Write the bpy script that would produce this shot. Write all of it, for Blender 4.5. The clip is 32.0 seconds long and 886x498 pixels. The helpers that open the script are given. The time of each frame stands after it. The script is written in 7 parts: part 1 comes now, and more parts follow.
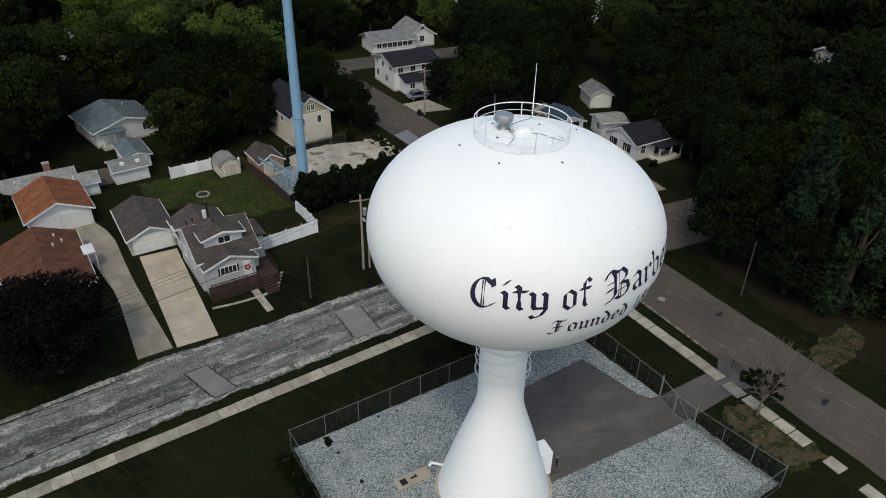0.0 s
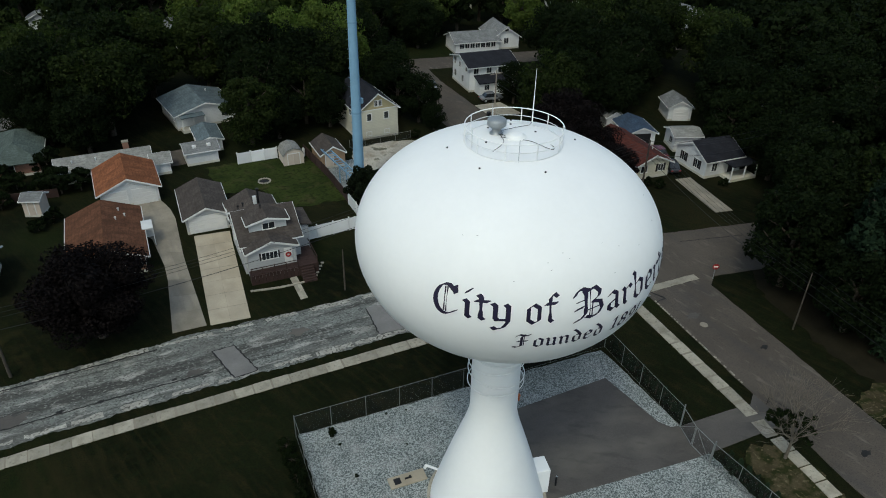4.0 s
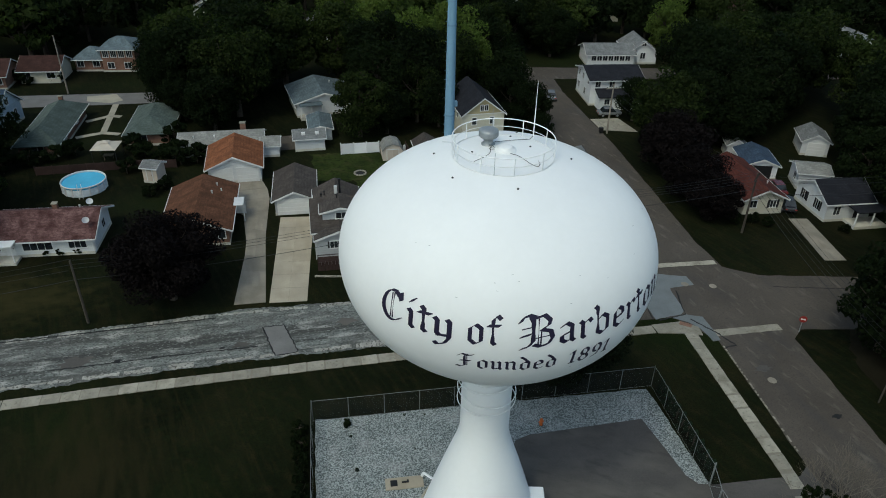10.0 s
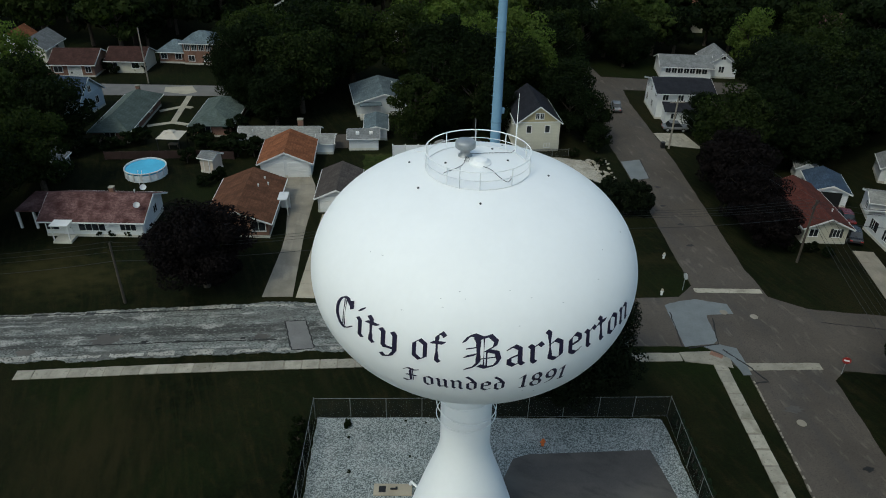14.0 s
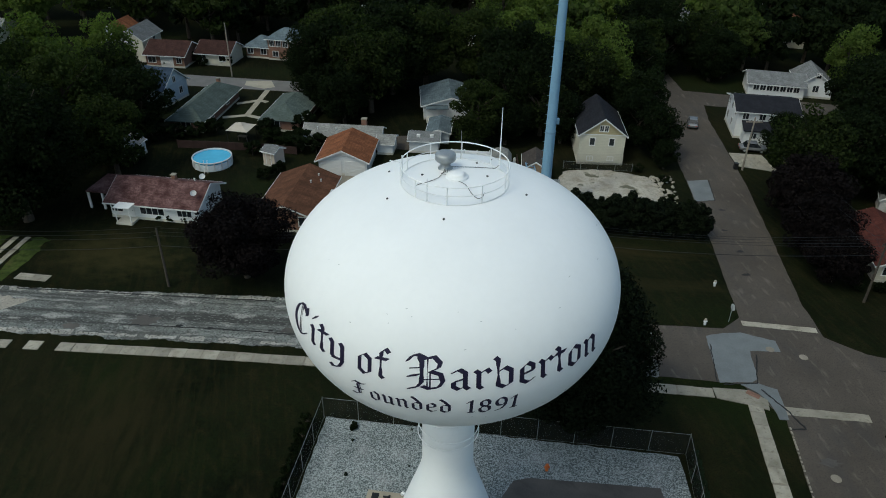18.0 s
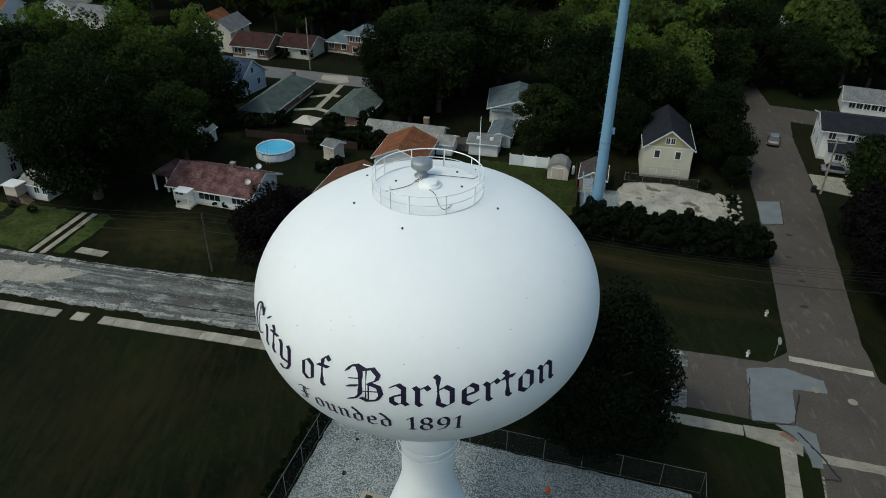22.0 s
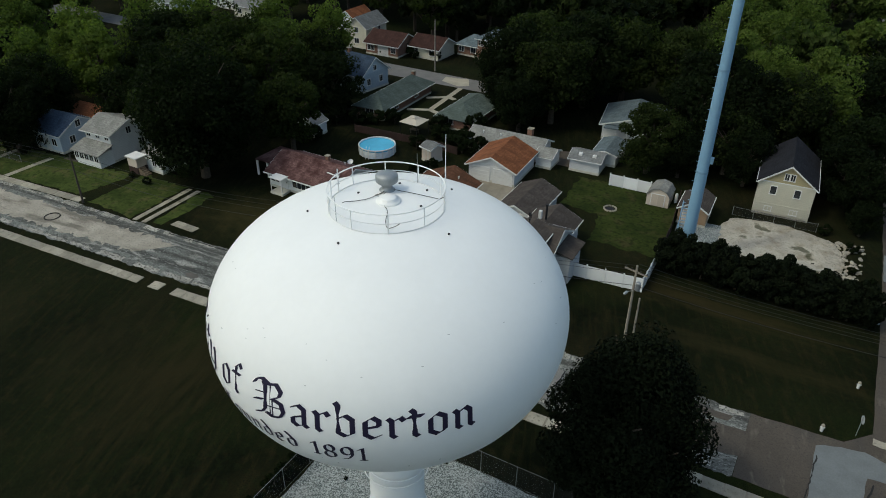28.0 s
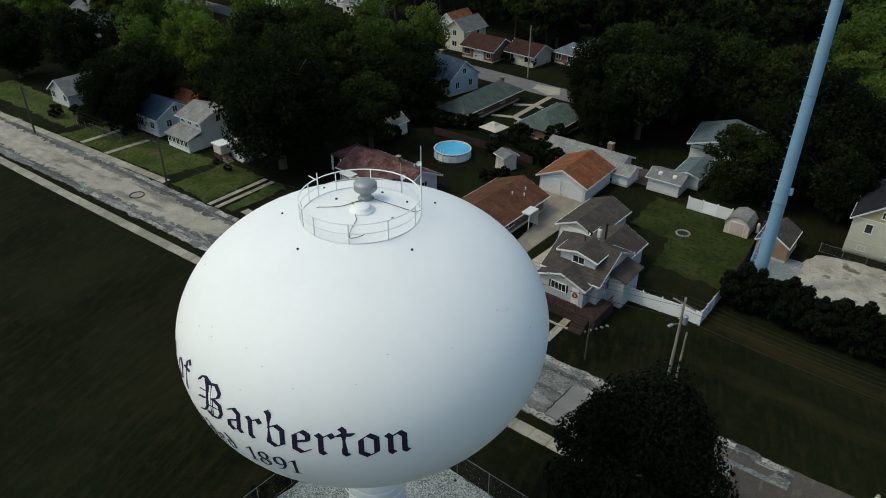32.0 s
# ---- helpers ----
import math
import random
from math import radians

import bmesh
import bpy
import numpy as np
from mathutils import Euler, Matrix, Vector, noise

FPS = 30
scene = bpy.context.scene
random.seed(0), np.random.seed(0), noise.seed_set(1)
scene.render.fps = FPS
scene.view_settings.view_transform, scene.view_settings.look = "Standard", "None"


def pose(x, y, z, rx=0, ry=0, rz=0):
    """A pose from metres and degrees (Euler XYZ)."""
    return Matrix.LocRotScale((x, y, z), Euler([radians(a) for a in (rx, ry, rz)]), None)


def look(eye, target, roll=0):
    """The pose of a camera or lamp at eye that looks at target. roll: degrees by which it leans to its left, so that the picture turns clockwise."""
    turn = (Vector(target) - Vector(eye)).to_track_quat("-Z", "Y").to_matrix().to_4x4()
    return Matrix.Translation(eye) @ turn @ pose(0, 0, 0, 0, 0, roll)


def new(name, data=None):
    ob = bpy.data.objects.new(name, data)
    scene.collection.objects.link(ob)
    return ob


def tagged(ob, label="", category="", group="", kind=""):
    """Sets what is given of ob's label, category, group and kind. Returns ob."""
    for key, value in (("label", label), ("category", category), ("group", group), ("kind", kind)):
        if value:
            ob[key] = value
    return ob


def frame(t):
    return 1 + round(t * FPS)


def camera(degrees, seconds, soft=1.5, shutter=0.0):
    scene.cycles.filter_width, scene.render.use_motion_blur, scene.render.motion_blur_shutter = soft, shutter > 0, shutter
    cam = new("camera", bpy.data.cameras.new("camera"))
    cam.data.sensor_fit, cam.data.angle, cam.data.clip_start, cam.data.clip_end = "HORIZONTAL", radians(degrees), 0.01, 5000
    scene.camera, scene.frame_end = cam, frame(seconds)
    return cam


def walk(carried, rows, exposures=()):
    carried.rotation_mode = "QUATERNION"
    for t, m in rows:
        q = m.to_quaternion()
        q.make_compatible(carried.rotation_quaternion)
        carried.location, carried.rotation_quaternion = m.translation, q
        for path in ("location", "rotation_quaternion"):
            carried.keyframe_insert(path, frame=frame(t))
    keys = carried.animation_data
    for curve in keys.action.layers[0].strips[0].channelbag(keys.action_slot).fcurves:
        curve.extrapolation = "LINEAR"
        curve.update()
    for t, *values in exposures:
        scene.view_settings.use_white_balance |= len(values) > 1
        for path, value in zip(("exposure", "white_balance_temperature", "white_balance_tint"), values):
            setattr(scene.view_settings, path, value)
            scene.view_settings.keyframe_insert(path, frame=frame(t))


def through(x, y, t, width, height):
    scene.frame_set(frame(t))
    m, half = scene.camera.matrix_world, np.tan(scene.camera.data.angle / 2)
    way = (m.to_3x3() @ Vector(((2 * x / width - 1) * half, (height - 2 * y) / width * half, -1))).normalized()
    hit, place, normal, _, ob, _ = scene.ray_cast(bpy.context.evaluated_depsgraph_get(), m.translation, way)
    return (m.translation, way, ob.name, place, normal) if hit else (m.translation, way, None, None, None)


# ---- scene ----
cam = camera(63.91, 32.0, soft=1.0)
PATH = [
    (0, (8.803, -2.308, 45.266), (14.145, 4.305, 40.000), 1.17),
    (0.5, (9.486, -2.750, 45.270), (14.714, 3.959, 40.010), 1.14),
    (1, (10.178, -3.212, 45.316), (15.268, 3.596, 40.050), 1.12),
    (1.5, (10.920, -3.667, 45.339), (15.855, 3.262, 40.081), 1.12),
    (2, (11.622, -4.084, 45.329), (16.390, 2.954, 40.063), 1.13),
    (2.5, (12.346, -4.454, 45.276), (16.963, 2.683, 40.009), 1.15),
    (3, (13.058, -4.791, 45.252), (17.544, 2.423, 39.975), 1.17),
    (3.5, (13.720, -5.159, 45.189), (18.082, 2.128, 39.910), 1.19),
    (5.5, (16.726, -6.418, 45.169), (20.513, 1.208, 39.924), 1.22),
    (6, (17.460, -6.696, 45.147), (21.083, 1.006, 39.897), 1.21),
    (6.5, (18.199, -6.968, 45.173), (21.677, 0.807, 39.934), 1.20),
    (7, (18.945, -7.201, 45.173), (22.278, 0.633, 39.927), 1.18),
    (7.5, (19.693, -7.434, 45.203), (22.841, 0.477, 39.958), 1.19),
    (8, (20.462, -7.692, 45.173), (23.434, 0.287, 39.928), 1.21),
    (8.5, (21.202, -7.901, 45.136), (24.022, 0.128, 39.884), 1.22),
    (9, (21.947, -8.110, 45.078), (24.583, -0.023, 39.821), 1.23),
    (9.5, (22.703, -8.275, 45.028), (25.157, -0.130, 39.771), 1.25),
    (10, (23.505, -8.405, 45.050), (25.826, -0.210, 39.809), 1.26),
    (10.5, (24.325, -8.502, 45.038), (26.520, -0.263, 39.813), 1.24),
    (11, (25.110, -8.555, 45.030), (27.180, -0.285, 39.803), 1.21),
    (11.5, (25.856, -8.647, 45.054), (27.787, -0.340, 39.831), 1.22),
    (12, (26.605, -8.756, 45.080), (28.382, -0.419, 39.853), 1.25),
    (12.5, (27.404, -8.804, 45.107), (29.010, -0.432, 39.879), 1.24),
    (13, (28.185, -8.838, 45.123), (29.622, -0.437, 39.892), 1.21),
    (13.5, (28.969, -8.846, 45.150), (30.231, -0.416, 39.920), 1.17),
    (14, (29.735, -8.817, 45.199), (30.891, -0.371, 39.971), 1.13),
    (14.5, (30.557, -8.825, 45.271), (31.584, -0.359, 40.049), 1.12),
    (16.5, (33.663, -8.559, 45.335), (33.964, -0.035, 40.114), 1.09),
    (17, (34.446, -8.374, 45.293), (34.605, 0.156, 40.076), 1.04),
    (17.5, (35.222, -8.196, 45.287), (35.235, 0.337, 40.072), 1.00),
    (18, (35.993, -8.040, 45.338), (35.860, 0.490, 40.120), 0.98),
    (18.5, (36.769, -7.879, 45.353), (36.463, 0.646, 40.133), 0.97),
    (19, (37.523, -7.708, 45.399), (37.022, 0.806, 40.177), 0.96),
    (19.5, (38.270, -7.530, 45.454), (37.598, 0.974, 40.237), 0.93),
    (20, (39.020, -7.333, 45.477), (38.197, 1.152, 40.249), 0.88),
    (20.5, (39.753, -7.067, 45.425), (38.789, 1.399, 40.190), 0.83),
    (21, (40.482, -6.825, 45.392), (39.378, 1.624, 40.158), 0.79),
    (21.5, (41.234, -6.558, 45.370), (39.984, 1.869, 40.132), 0.77),
    (22, (41.976, -6.314, 45.354), (40.568, 2.086, 40.113), 0.74),
    (22.5, (42.697, -6.060, 45.325), (41.163, 2.316, 40.082), 0.72),
    (23, (43.411, -5.762, 45.365), (41.755, 2.590, 40.121), 0.70),
    (23.5, (44.082, -5.393, 45.398), (42.247, 2.921, 40.154), 0.69),
    (24, (44.759, -5.012, 45.369), (42.706, 3.256, 40.131), 0.69),
    (24.5, (45.459, -4.634, 45.317), (43.153, 3.565, 40.077), 0.66),
    (25, (46.148, -4.249, 45.296), (43.647, 3.899, 40.066), 0.63),
    (25.5, (46.874, -3.862, 45.259), (44.194, 4.233, 40.035), 0.61),
    (27.5, (49.488, -2.019, 45.212), (46.250, 5.874, 39.996), 0.57),
    (28, (50.142, -1.545, 45.128), (46.758, 6.290, 39.917), 0.55),
    (28.5, (50.775, -1.066, 45.094), (47.210, 6.692, 39.889), 0.54),
    (29, (51.432, -0.568, 45.128), (47.675, 7.101, 39.925), 0.55),
    (29.5, (52.074, -0.061, 45.095), (48.139, 7.517, 39.891), 0.55),
    (30, (52.647, 0.481, 45.075), (48.554, 7.982, 39.880), 0.54),
    (30.5, (53.231, 1.000, 45.061), (49.009, 8.423, 39.860), 0.52),
    (31, (53.790, 1.545, 45.061), (49.406, 8.881, 39.870), 0.52),
    (31.5, (54.379, 2.079, 45.042), (49.828, 9.317, 39.854), 0.54),
    (32, (54.900, 2.663, 45.018), (50.197, 9.805, 39.833), 0.59),
]
walk(cam, [(t, look(eye, target, roll)) for t, eye, target, roll in PATH],
     [(0, -0.46, 7050, 4), (3, -0.55, 6850, -2), (6, -0.69, 6650, -6), (14, -0.69, 6650, -6), (22, -0.68, 6800, -5), (28, -0.62, 7100, -3), (32, -0.60, 7100, -3)])

# ---- light ----
SUN = Vector((-11.8, -11.0, 23.65)).normalized()
world = bpy.data.worlds.new("sky")
scene.world = world
world.use_nodes = True
wn = world.node_tree.nodes
sky = wn.new("ShaderNodeTexSky")
sky.sky_type = 'NISHITA'
sky.sun_disc = False
sky.sun_elevation = math.asin(SUN.z)
sky.sun_rotation = math.atan2(SUN.x, SUN.y)
sky.air_density, sky.dust_density, sky.ozone_density = 1.0, 2.5, 1.0
world.node_tree.links.new(sky.outputs[0], wn["Background"].inputs[0])
wn["Background"].inputs[1].default_value = 0.275
sun = new("sun", bpy.data.lights.new("sun", 'SUN'))
sun.data.energy, sun.data.angle, sun.data.color = 1.15, radians(4), (1.0, 0.98, 0.95)
sun.matrix_basis = look((0, 0, 80), Vector((0, 0, 80)) - SUN)


# ---- materials ----
def mat(name, col, rough=0.85, var=0.2, scale=1.5, fine=18.0, bump=0.25, col2=None, metal=0.0, world_pos=False, rnd=0.12, spec=0.3):
    """A surface with blotches at one scale, grain at another, a fine relief, and a small shift from object to object."""
    m = bpy.data.materials.new(name)
    m.use_nodes = True
    n, k = m.node_tree.nodes, m.node_tree.links
    b = n["Principled BSDF"]
    b.inputs["Roughness"].default_value, b.inputs["Metallic"].default_value = rough, metal
    b.inputs["Specular IOR Level"].default_value = spec
    if world_pos:
        co = n.new("ShaderNodeNewGeometry").outputs["Position"]
    else:
        co = n.new("ShaderNodeTexCoord").outputs["Object"]
    big, small = n.new("ShaderNodeTexNoise"), n.new("ShaderNodeTexNoise")
    big.inputs["Scale"].default_value, small.inputs["Scale"].default_value = scale, fine
    big.inputs["Detail"].default_value, small.inputs["Detail"].default_value = 5, 3
    k.new(co, big.inputs["Vector"]), k.new(co, small.inputs["Vector"])
    r1 = n.new("ShaderNodeValToRGB")
    c2 = col2 or tuple(c * (1 + var) for c in col)
    r1.color_ramp.elements[0].color = (*[c * (1 - var) for c in col], 1)
    r1.color_ramp.elements[1].color = (*c2, 1)
    r1.color_ramp.elements[0].position, r1.color_ramp.elements[1].position = 0.32, 0.68
    k.new(big.outputs[0], r1.inputs[0])
    mr = n.new("ShaderNodeMapRange")
    mr.inputs["To Min"].default_value, mr.inputs["To Max"].default_value = 1 - var * 1.4, 1 + var * 1.4
    k.new(small.outputs[0], mr.inputs["Value"])
    info = n.new("ShaderNodeObjectInfo")
    mo = n.new("ShaderNodeMapRange")
    mo.inputs["To Min"].default_value, mo.inputs["To Max"].default_value = 1 - rnd, 1 + rnd
    k.new(info.outputs["Random"], mo.inputs["Value"])
    mul = n.new("ShaderNodeMath")
    mul.operation = 'MULTIPLY'
    k.new(mr.outputs[0], mul.inputs[0]), k.new(mo.outputs[0], mul.inputs[1])
    vm = n.new("ShaderNodeVectorMath")
    vm.operation = 'SCALE'
    k.new(r1.outputs[0], vm.inputs[0]), k.new(mul.outputs[0], vm.inputs["Scale"])
    k.new(vm.outputs[0], b.inputs["Base Color"])
    if bump:
        bp = n.new("ShaderNodeBump")
        bp.inputs["Strength"].default_value, bp.inputs["Distance"].default_value = bump, 0.03
        k.new(small.outputs[0], bp.inputs["Height"]), k.new(bp.outputs[0], b.inputs["Normal"])
    m["col"] = vm.name
    return m


def add_layer(m, kind, scale, col, lo, hi, strength=1.0, stretch=(1, 1, 1), turn=0.0, world_pos=True, detail=6):
    """Mixes a second colour into a material where a stretched noise or voronoi passes between lo and hi."""
    n, k = m.node_tree.nodes, m.node_tree.links
    b = n["Principled BSDF"]
    src = b.inputs["Base Color"].links[0].from_socket
    co = n.new("ShaderNodeNewGeometry").outputs["Position"] if world_pos else n.new("ShaderNodeTexCoord").outputs["Object"]
    mp = n.new("ShaderNodeMapping")
    mp.inputs["Rotation"].default_value = (0, 0, radians(turn))
    mp2 = n.new("ShaderNodeMapping")
    mp2.inputs["Scale"].default_value = stretch
    k.new(co, mp.inputs[0]), k.new(mp.outputs[0], mp2.inputs[0])
    if kind == "noise":
        t = n.new("ShaderNodeTexNoise")
        t.inputs["Detail"].default_value = detail
        out = t.outputs[0]
    else:
        t = n.new("ShaderNodeTexVoronoi")
        t.feature = kind
        out = t.outputs["Distance"]
    t.inputs["Scale"].default_value = scale
    k.new(mp2.outputs[0], t.inputs["Vector"])
    mr = n.new("ShaderNodeMapRange")
    mr.inputs["From Min"].default_value, mr.inputs["From Max"].default_value = lo, hi
    mr.inputs["To Max"].default_value = strength
    k.new(out, mr.inputs["Value"])
    mx = n.new("ShaderNodeMix")
    mx.data_type = 'RGBA'
    k.new(mr.outputs[0], mx.inputs["Factor"]), k.new(src, mx.inputs["A"])
    mx.inputs["B"].default_value = (*col, 1)
    k.new(mx.outputs["Result"], b.inputs["Base Color"])
    return m


def add_spot(m, x, y, rx, ry, turn, col, strength, streak=(1.6, 0.3, 1)):
    """A worn oval of another colour in the ground, broken up by streaks along its long side."""
    n, k = m.node_tree.nodes, m.node_tree.links
    b = n["Principled BSDF"]
    src = b.inputs["Base Color"].links[0].from_socket
    co = n.new("ShaderNodeNewGeometry").outputs["Position"]
    mp = n.new("ShaderNodeMapping")
    mp.vector_type = 'TEXTURE'
    mp.inputs["Location"].default_value = (x, y, 0)
    mp.inputs["Rotation"].default_value = (0, 0, radians(turn))
    mp.inputs["Scale"].default_value = (rx, ry, 1)
    ln = n.new("ShaderNodeVectorMath")
    ln.operation = 'LENGTH'
    k.new(co, mp.inputs[0]), k.new(mp.outputs[0], ln.inputs[0])
    mp2 = n.new("ShaderNodeMapping")
    mp2.inputs["Scale"].default_value = (rx * streak[0], ry * streak[1], 1)
    k.new(mp.outputs[0], mp2.inputs[0])
    t = n.new("ShaderNodeTexNoise")
    t.inputs["Scale"].default_value, t.inputs["Detail"].default_value = 0.7, 8
    k.new(mp2.outputs[0], t.inputs["Vector"])
    ad = n.new("ShaderNodeMath")
    ad.operation = 'MULTIPLY_ADD'
    ad.inputs[1].default_value = 2.6
    k.new(t.outputs[0], ad.inputs[0]), k.new(ln.outputs["Value"], ad.inputs[2])
    mr = n.new("ShaderNodeMapRange")
    mr.inputs["From Min"].default_value, mr.inputs["From Max"].default_value = 2.45, 1.35
    mr.inputs["To Max"].default_value = strength
    k.new(ad.outputs[0], mr.inputs["Value"])
    mx = n.new("ShaderNodeMix")
    mx.data_type = 'RGBA'
    k.new(mr.outputs[0], mx.inputs["Factor"]), k.new(src, mx.inputs["A"])
    mx.inputs["B"].default_value = (*col, 1)
    k.new(mx.outputs["Result"], b.inputs["Base Color"])


def rows_relief(m, axis, scale, strength=0.5, dist=0.03, line=0.25):
    """Courses of siding or shingles: relief and a thin darker joint along one axis of the object."""
    n, k = m.node_tree.nodes, m.node_tree.links
    b = n["Principled BSDF"]
    sep = n.new("ShaderNodeSeparateXYZ")
    k.new(n.new("ShaderNodeTexCoord").outputs["Object"], sep.inputs[0])
    mu, fr = n.new("ShaderNodeMath"), n.new("ShaderNodeMath")
    mu.operation, fr.operation = 'MULTIPLY', 'FRACT'
    mu.inputs[1].default_value = scale
    k.new(sep.outputs[axis], mu.inputs[0]), k.new(mu.outputs[0], fr.inputs[0])
    bp = n.new("ShaderNodeBump")
    bp.inputs["Strength"].default_value, bp.inputs["Distance"].default_value = strength, dist
    k.new(fr.outputs[0], bp.inputs["Height"])
    old = b.inputs["Normal"].links
    if old:
        k.new(old[0].from_socket, bp.inputs["Normal"])
    k.new(bp.outputs[0], b.inputs["Normal"])
    src = b.inputs["Base Color"].links[0].from_socket
    lt = n.new("ShaderNodeMath")
    lt.operation = 'LESS_THAN'
    lt.inputs[1].default_value = 0.14
    k.new(fr.outputs[0], lt.inputs[0])
    sc = n.new("ShaderNodeMapRange")
    sc.inputs["To Min"].default_value, sc.inputs["To Max"].default_value = 1.0, 1.0 - line
    k.new(lt.outputs[0], sc.inputs["Value"])
    vm = n.new("ShaderNodeVectorMath")
    vm.operation = 'SCALE'
    k.new(src, vm.inputs[0]), k.new(sc.outputs[0], vm.inputs["Scale"])
    k.new(vm.outputs[0], b.inputs["Base Color"])
    return m


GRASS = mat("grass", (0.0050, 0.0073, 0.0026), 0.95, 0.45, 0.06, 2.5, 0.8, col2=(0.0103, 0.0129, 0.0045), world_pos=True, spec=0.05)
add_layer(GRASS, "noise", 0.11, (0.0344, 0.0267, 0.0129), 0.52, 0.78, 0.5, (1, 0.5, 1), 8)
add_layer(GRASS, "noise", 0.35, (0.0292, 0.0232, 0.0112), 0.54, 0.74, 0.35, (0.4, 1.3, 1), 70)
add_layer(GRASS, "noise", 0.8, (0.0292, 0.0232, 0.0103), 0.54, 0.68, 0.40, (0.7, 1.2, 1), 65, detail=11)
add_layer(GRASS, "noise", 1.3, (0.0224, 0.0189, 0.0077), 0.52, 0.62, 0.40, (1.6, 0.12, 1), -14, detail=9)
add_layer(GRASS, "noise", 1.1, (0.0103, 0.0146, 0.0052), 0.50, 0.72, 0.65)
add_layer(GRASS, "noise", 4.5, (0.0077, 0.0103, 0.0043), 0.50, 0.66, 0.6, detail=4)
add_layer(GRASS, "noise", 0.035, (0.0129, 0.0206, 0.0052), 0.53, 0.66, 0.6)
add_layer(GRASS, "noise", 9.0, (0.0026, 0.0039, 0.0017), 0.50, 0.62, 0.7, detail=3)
add_spot(GRASS, 7.0, 35.5, 6.8, 10.5, 6, (0.0195, 0.0165, 0.0072), 0.8)
add_spot(GRASS, -3.0, 36.0, 6.0, 8.0, 4, (0.0155, 0.0140, 0.0065), 0.55)
add_spot(GRASS, 51.0, 67.6, 2.2, 15.0, 82, (0.026, 0.021, 0.009), 0.8)
add_spot(GRASS, 57.0, 60.0, 1.6, 13.0, 84, (0.022, 0.019, 0.008), 0.7)
add_spot(GRASS, -4.0, 63.0, 5.0, 9.0, 80, (0.034, 0.030, 0.012), 0.75, (0.9, 0.6, 1))
ASPHALT = mat("asphalt", (0.084, 0.072, 0.060), 0.92, 0.16, 0.15, 7.0, 0.3, world_pos=True, spec=0.15)
add_layer(ASPHALT, "noise", 0.5, (0.055, 0.052, 0.050), 0.5, 0.75, 0.7, (1, 0.25, 1), -6)
WORN = mat("worn asphalt", (0.15, 0.158, 0.148), 0.95, 0.22, 0.9, 3.6, 0.6, world_pos=True, spec=0.1)
add_layer(WORN, "noise", 0.75, (0.050, 0.050, 0.047), 0.47, 0.57, 0.9, (0.035, 1.0, 1), 2.8, detail=7)
add_layer(WORN, "noise", 0.55, (0.070, 0.070, 0.064), 0.50, 0.62, 0.7, (0.3, 1.3, 1), 2.8, detail=13)
add_layer(WORN, "noise", 2.6, (0.070, 0.068, 0.062), 0.56, 0.66, 0.7, (0.75, 1.1, 1), 2.8, detail=10)
add_layer(WORN, "noise", 0.9, (0.36, 0.355, 0.33), 0.55, 0.66, 0.8, (0.35, 1.2, 1), 2.8, detail=9)
add_layer(WORN, "noise", 5.0, (0.31, 0.32, 0.30), 0.56, 0.66, 0.6, (0.6, 1.2, 1), 2.8, detail=7)
add_layer(WORN, "noise", 8.0, (0.035, 0.036, 0.034), 0.53, 0.62, 0.8, (0.7, 1.2, 1), 2.8, detail=4)
add_layer(WORN, "noise", 0.12, (0.100, 0.097, 0.088), 0.50, 0.72, 0.65)
add_layer(ASPHALT, "noise", 9.0, (0.035, 0.032, 0.029), 0.54, 0.68, 0.6, detail=5)
add_layer(ASPHALT, "noise", 1.1, (0.16, 0.145, 0.12), 0.58, 0.72, 0.5, (1.2, 0.35, 1), -6, detail=9)
# Warm sunlight on the western street is mixed into this sandy colour.
WORNWEST = mat("worn sandy asphalt in sunlit colour", (0.32, 0.295, 0.25), 0.95, 0.2, 0.4, 5.0, 0.4, world_pos=True, spec=0.1)
add_layer(WORNWEST, "noise", 0.5, (0.11, 0.10, 0.085), 0.52, 0.64, 0.7, (0.25, 1.3, 1), 3.0, detail=10)
add_layer(WORNWEST, "noise", 6.0, (0.08, 0.075, 0.065), 0.55, 0.66, 0.6, detail=5)
# The second colour is the same lawn with sunlight put in.
for nm, f in (("green lawn", 0.85), ("green lawn in sunlit colour", 1.6)):
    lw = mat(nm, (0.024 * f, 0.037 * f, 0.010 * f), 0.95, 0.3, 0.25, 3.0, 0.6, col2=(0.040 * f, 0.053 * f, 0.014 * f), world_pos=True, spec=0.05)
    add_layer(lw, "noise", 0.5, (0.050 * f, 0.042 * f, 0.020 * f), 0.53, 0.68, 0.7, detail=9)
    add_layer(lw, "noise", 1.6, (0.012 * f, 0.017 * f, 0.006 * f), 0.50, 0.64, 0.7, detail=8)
LAWN, SUNLAWN = bpy.data.materials["green lawn"], bpy.data.materials["green lawn in sunlit colour"]
LITTER = mat("fallen leaves on grass", (0.052, 0.043, 0.024), 0.95, 0.3, 0.4, 5.0, 0.6, world_pos=True, spec=0.05)
add_layer(LITTER, "noise", 0.9, (0.016, 0.021, 0.007), 0.46, 0.58, 0.9, detail=9)
add_layer(LITTER, "noise", 3.0, (0.13, 0.108, 0.066), 0.58, 0.67, 0.7, detail=6)
BLACKTOP = mat("blacktop", (0.076, 0.070, 0.065), 0.85, 0.14, 0.2, 9.0, 0.2, world_pos=True, spec=0.2)
add_layer(BLACKTOP, "noise", 0.3, (0.125, 0.115, 0.10), 0.48, 0.68, 0.6, (0.6, 1.2, 1), 15, detail=8)
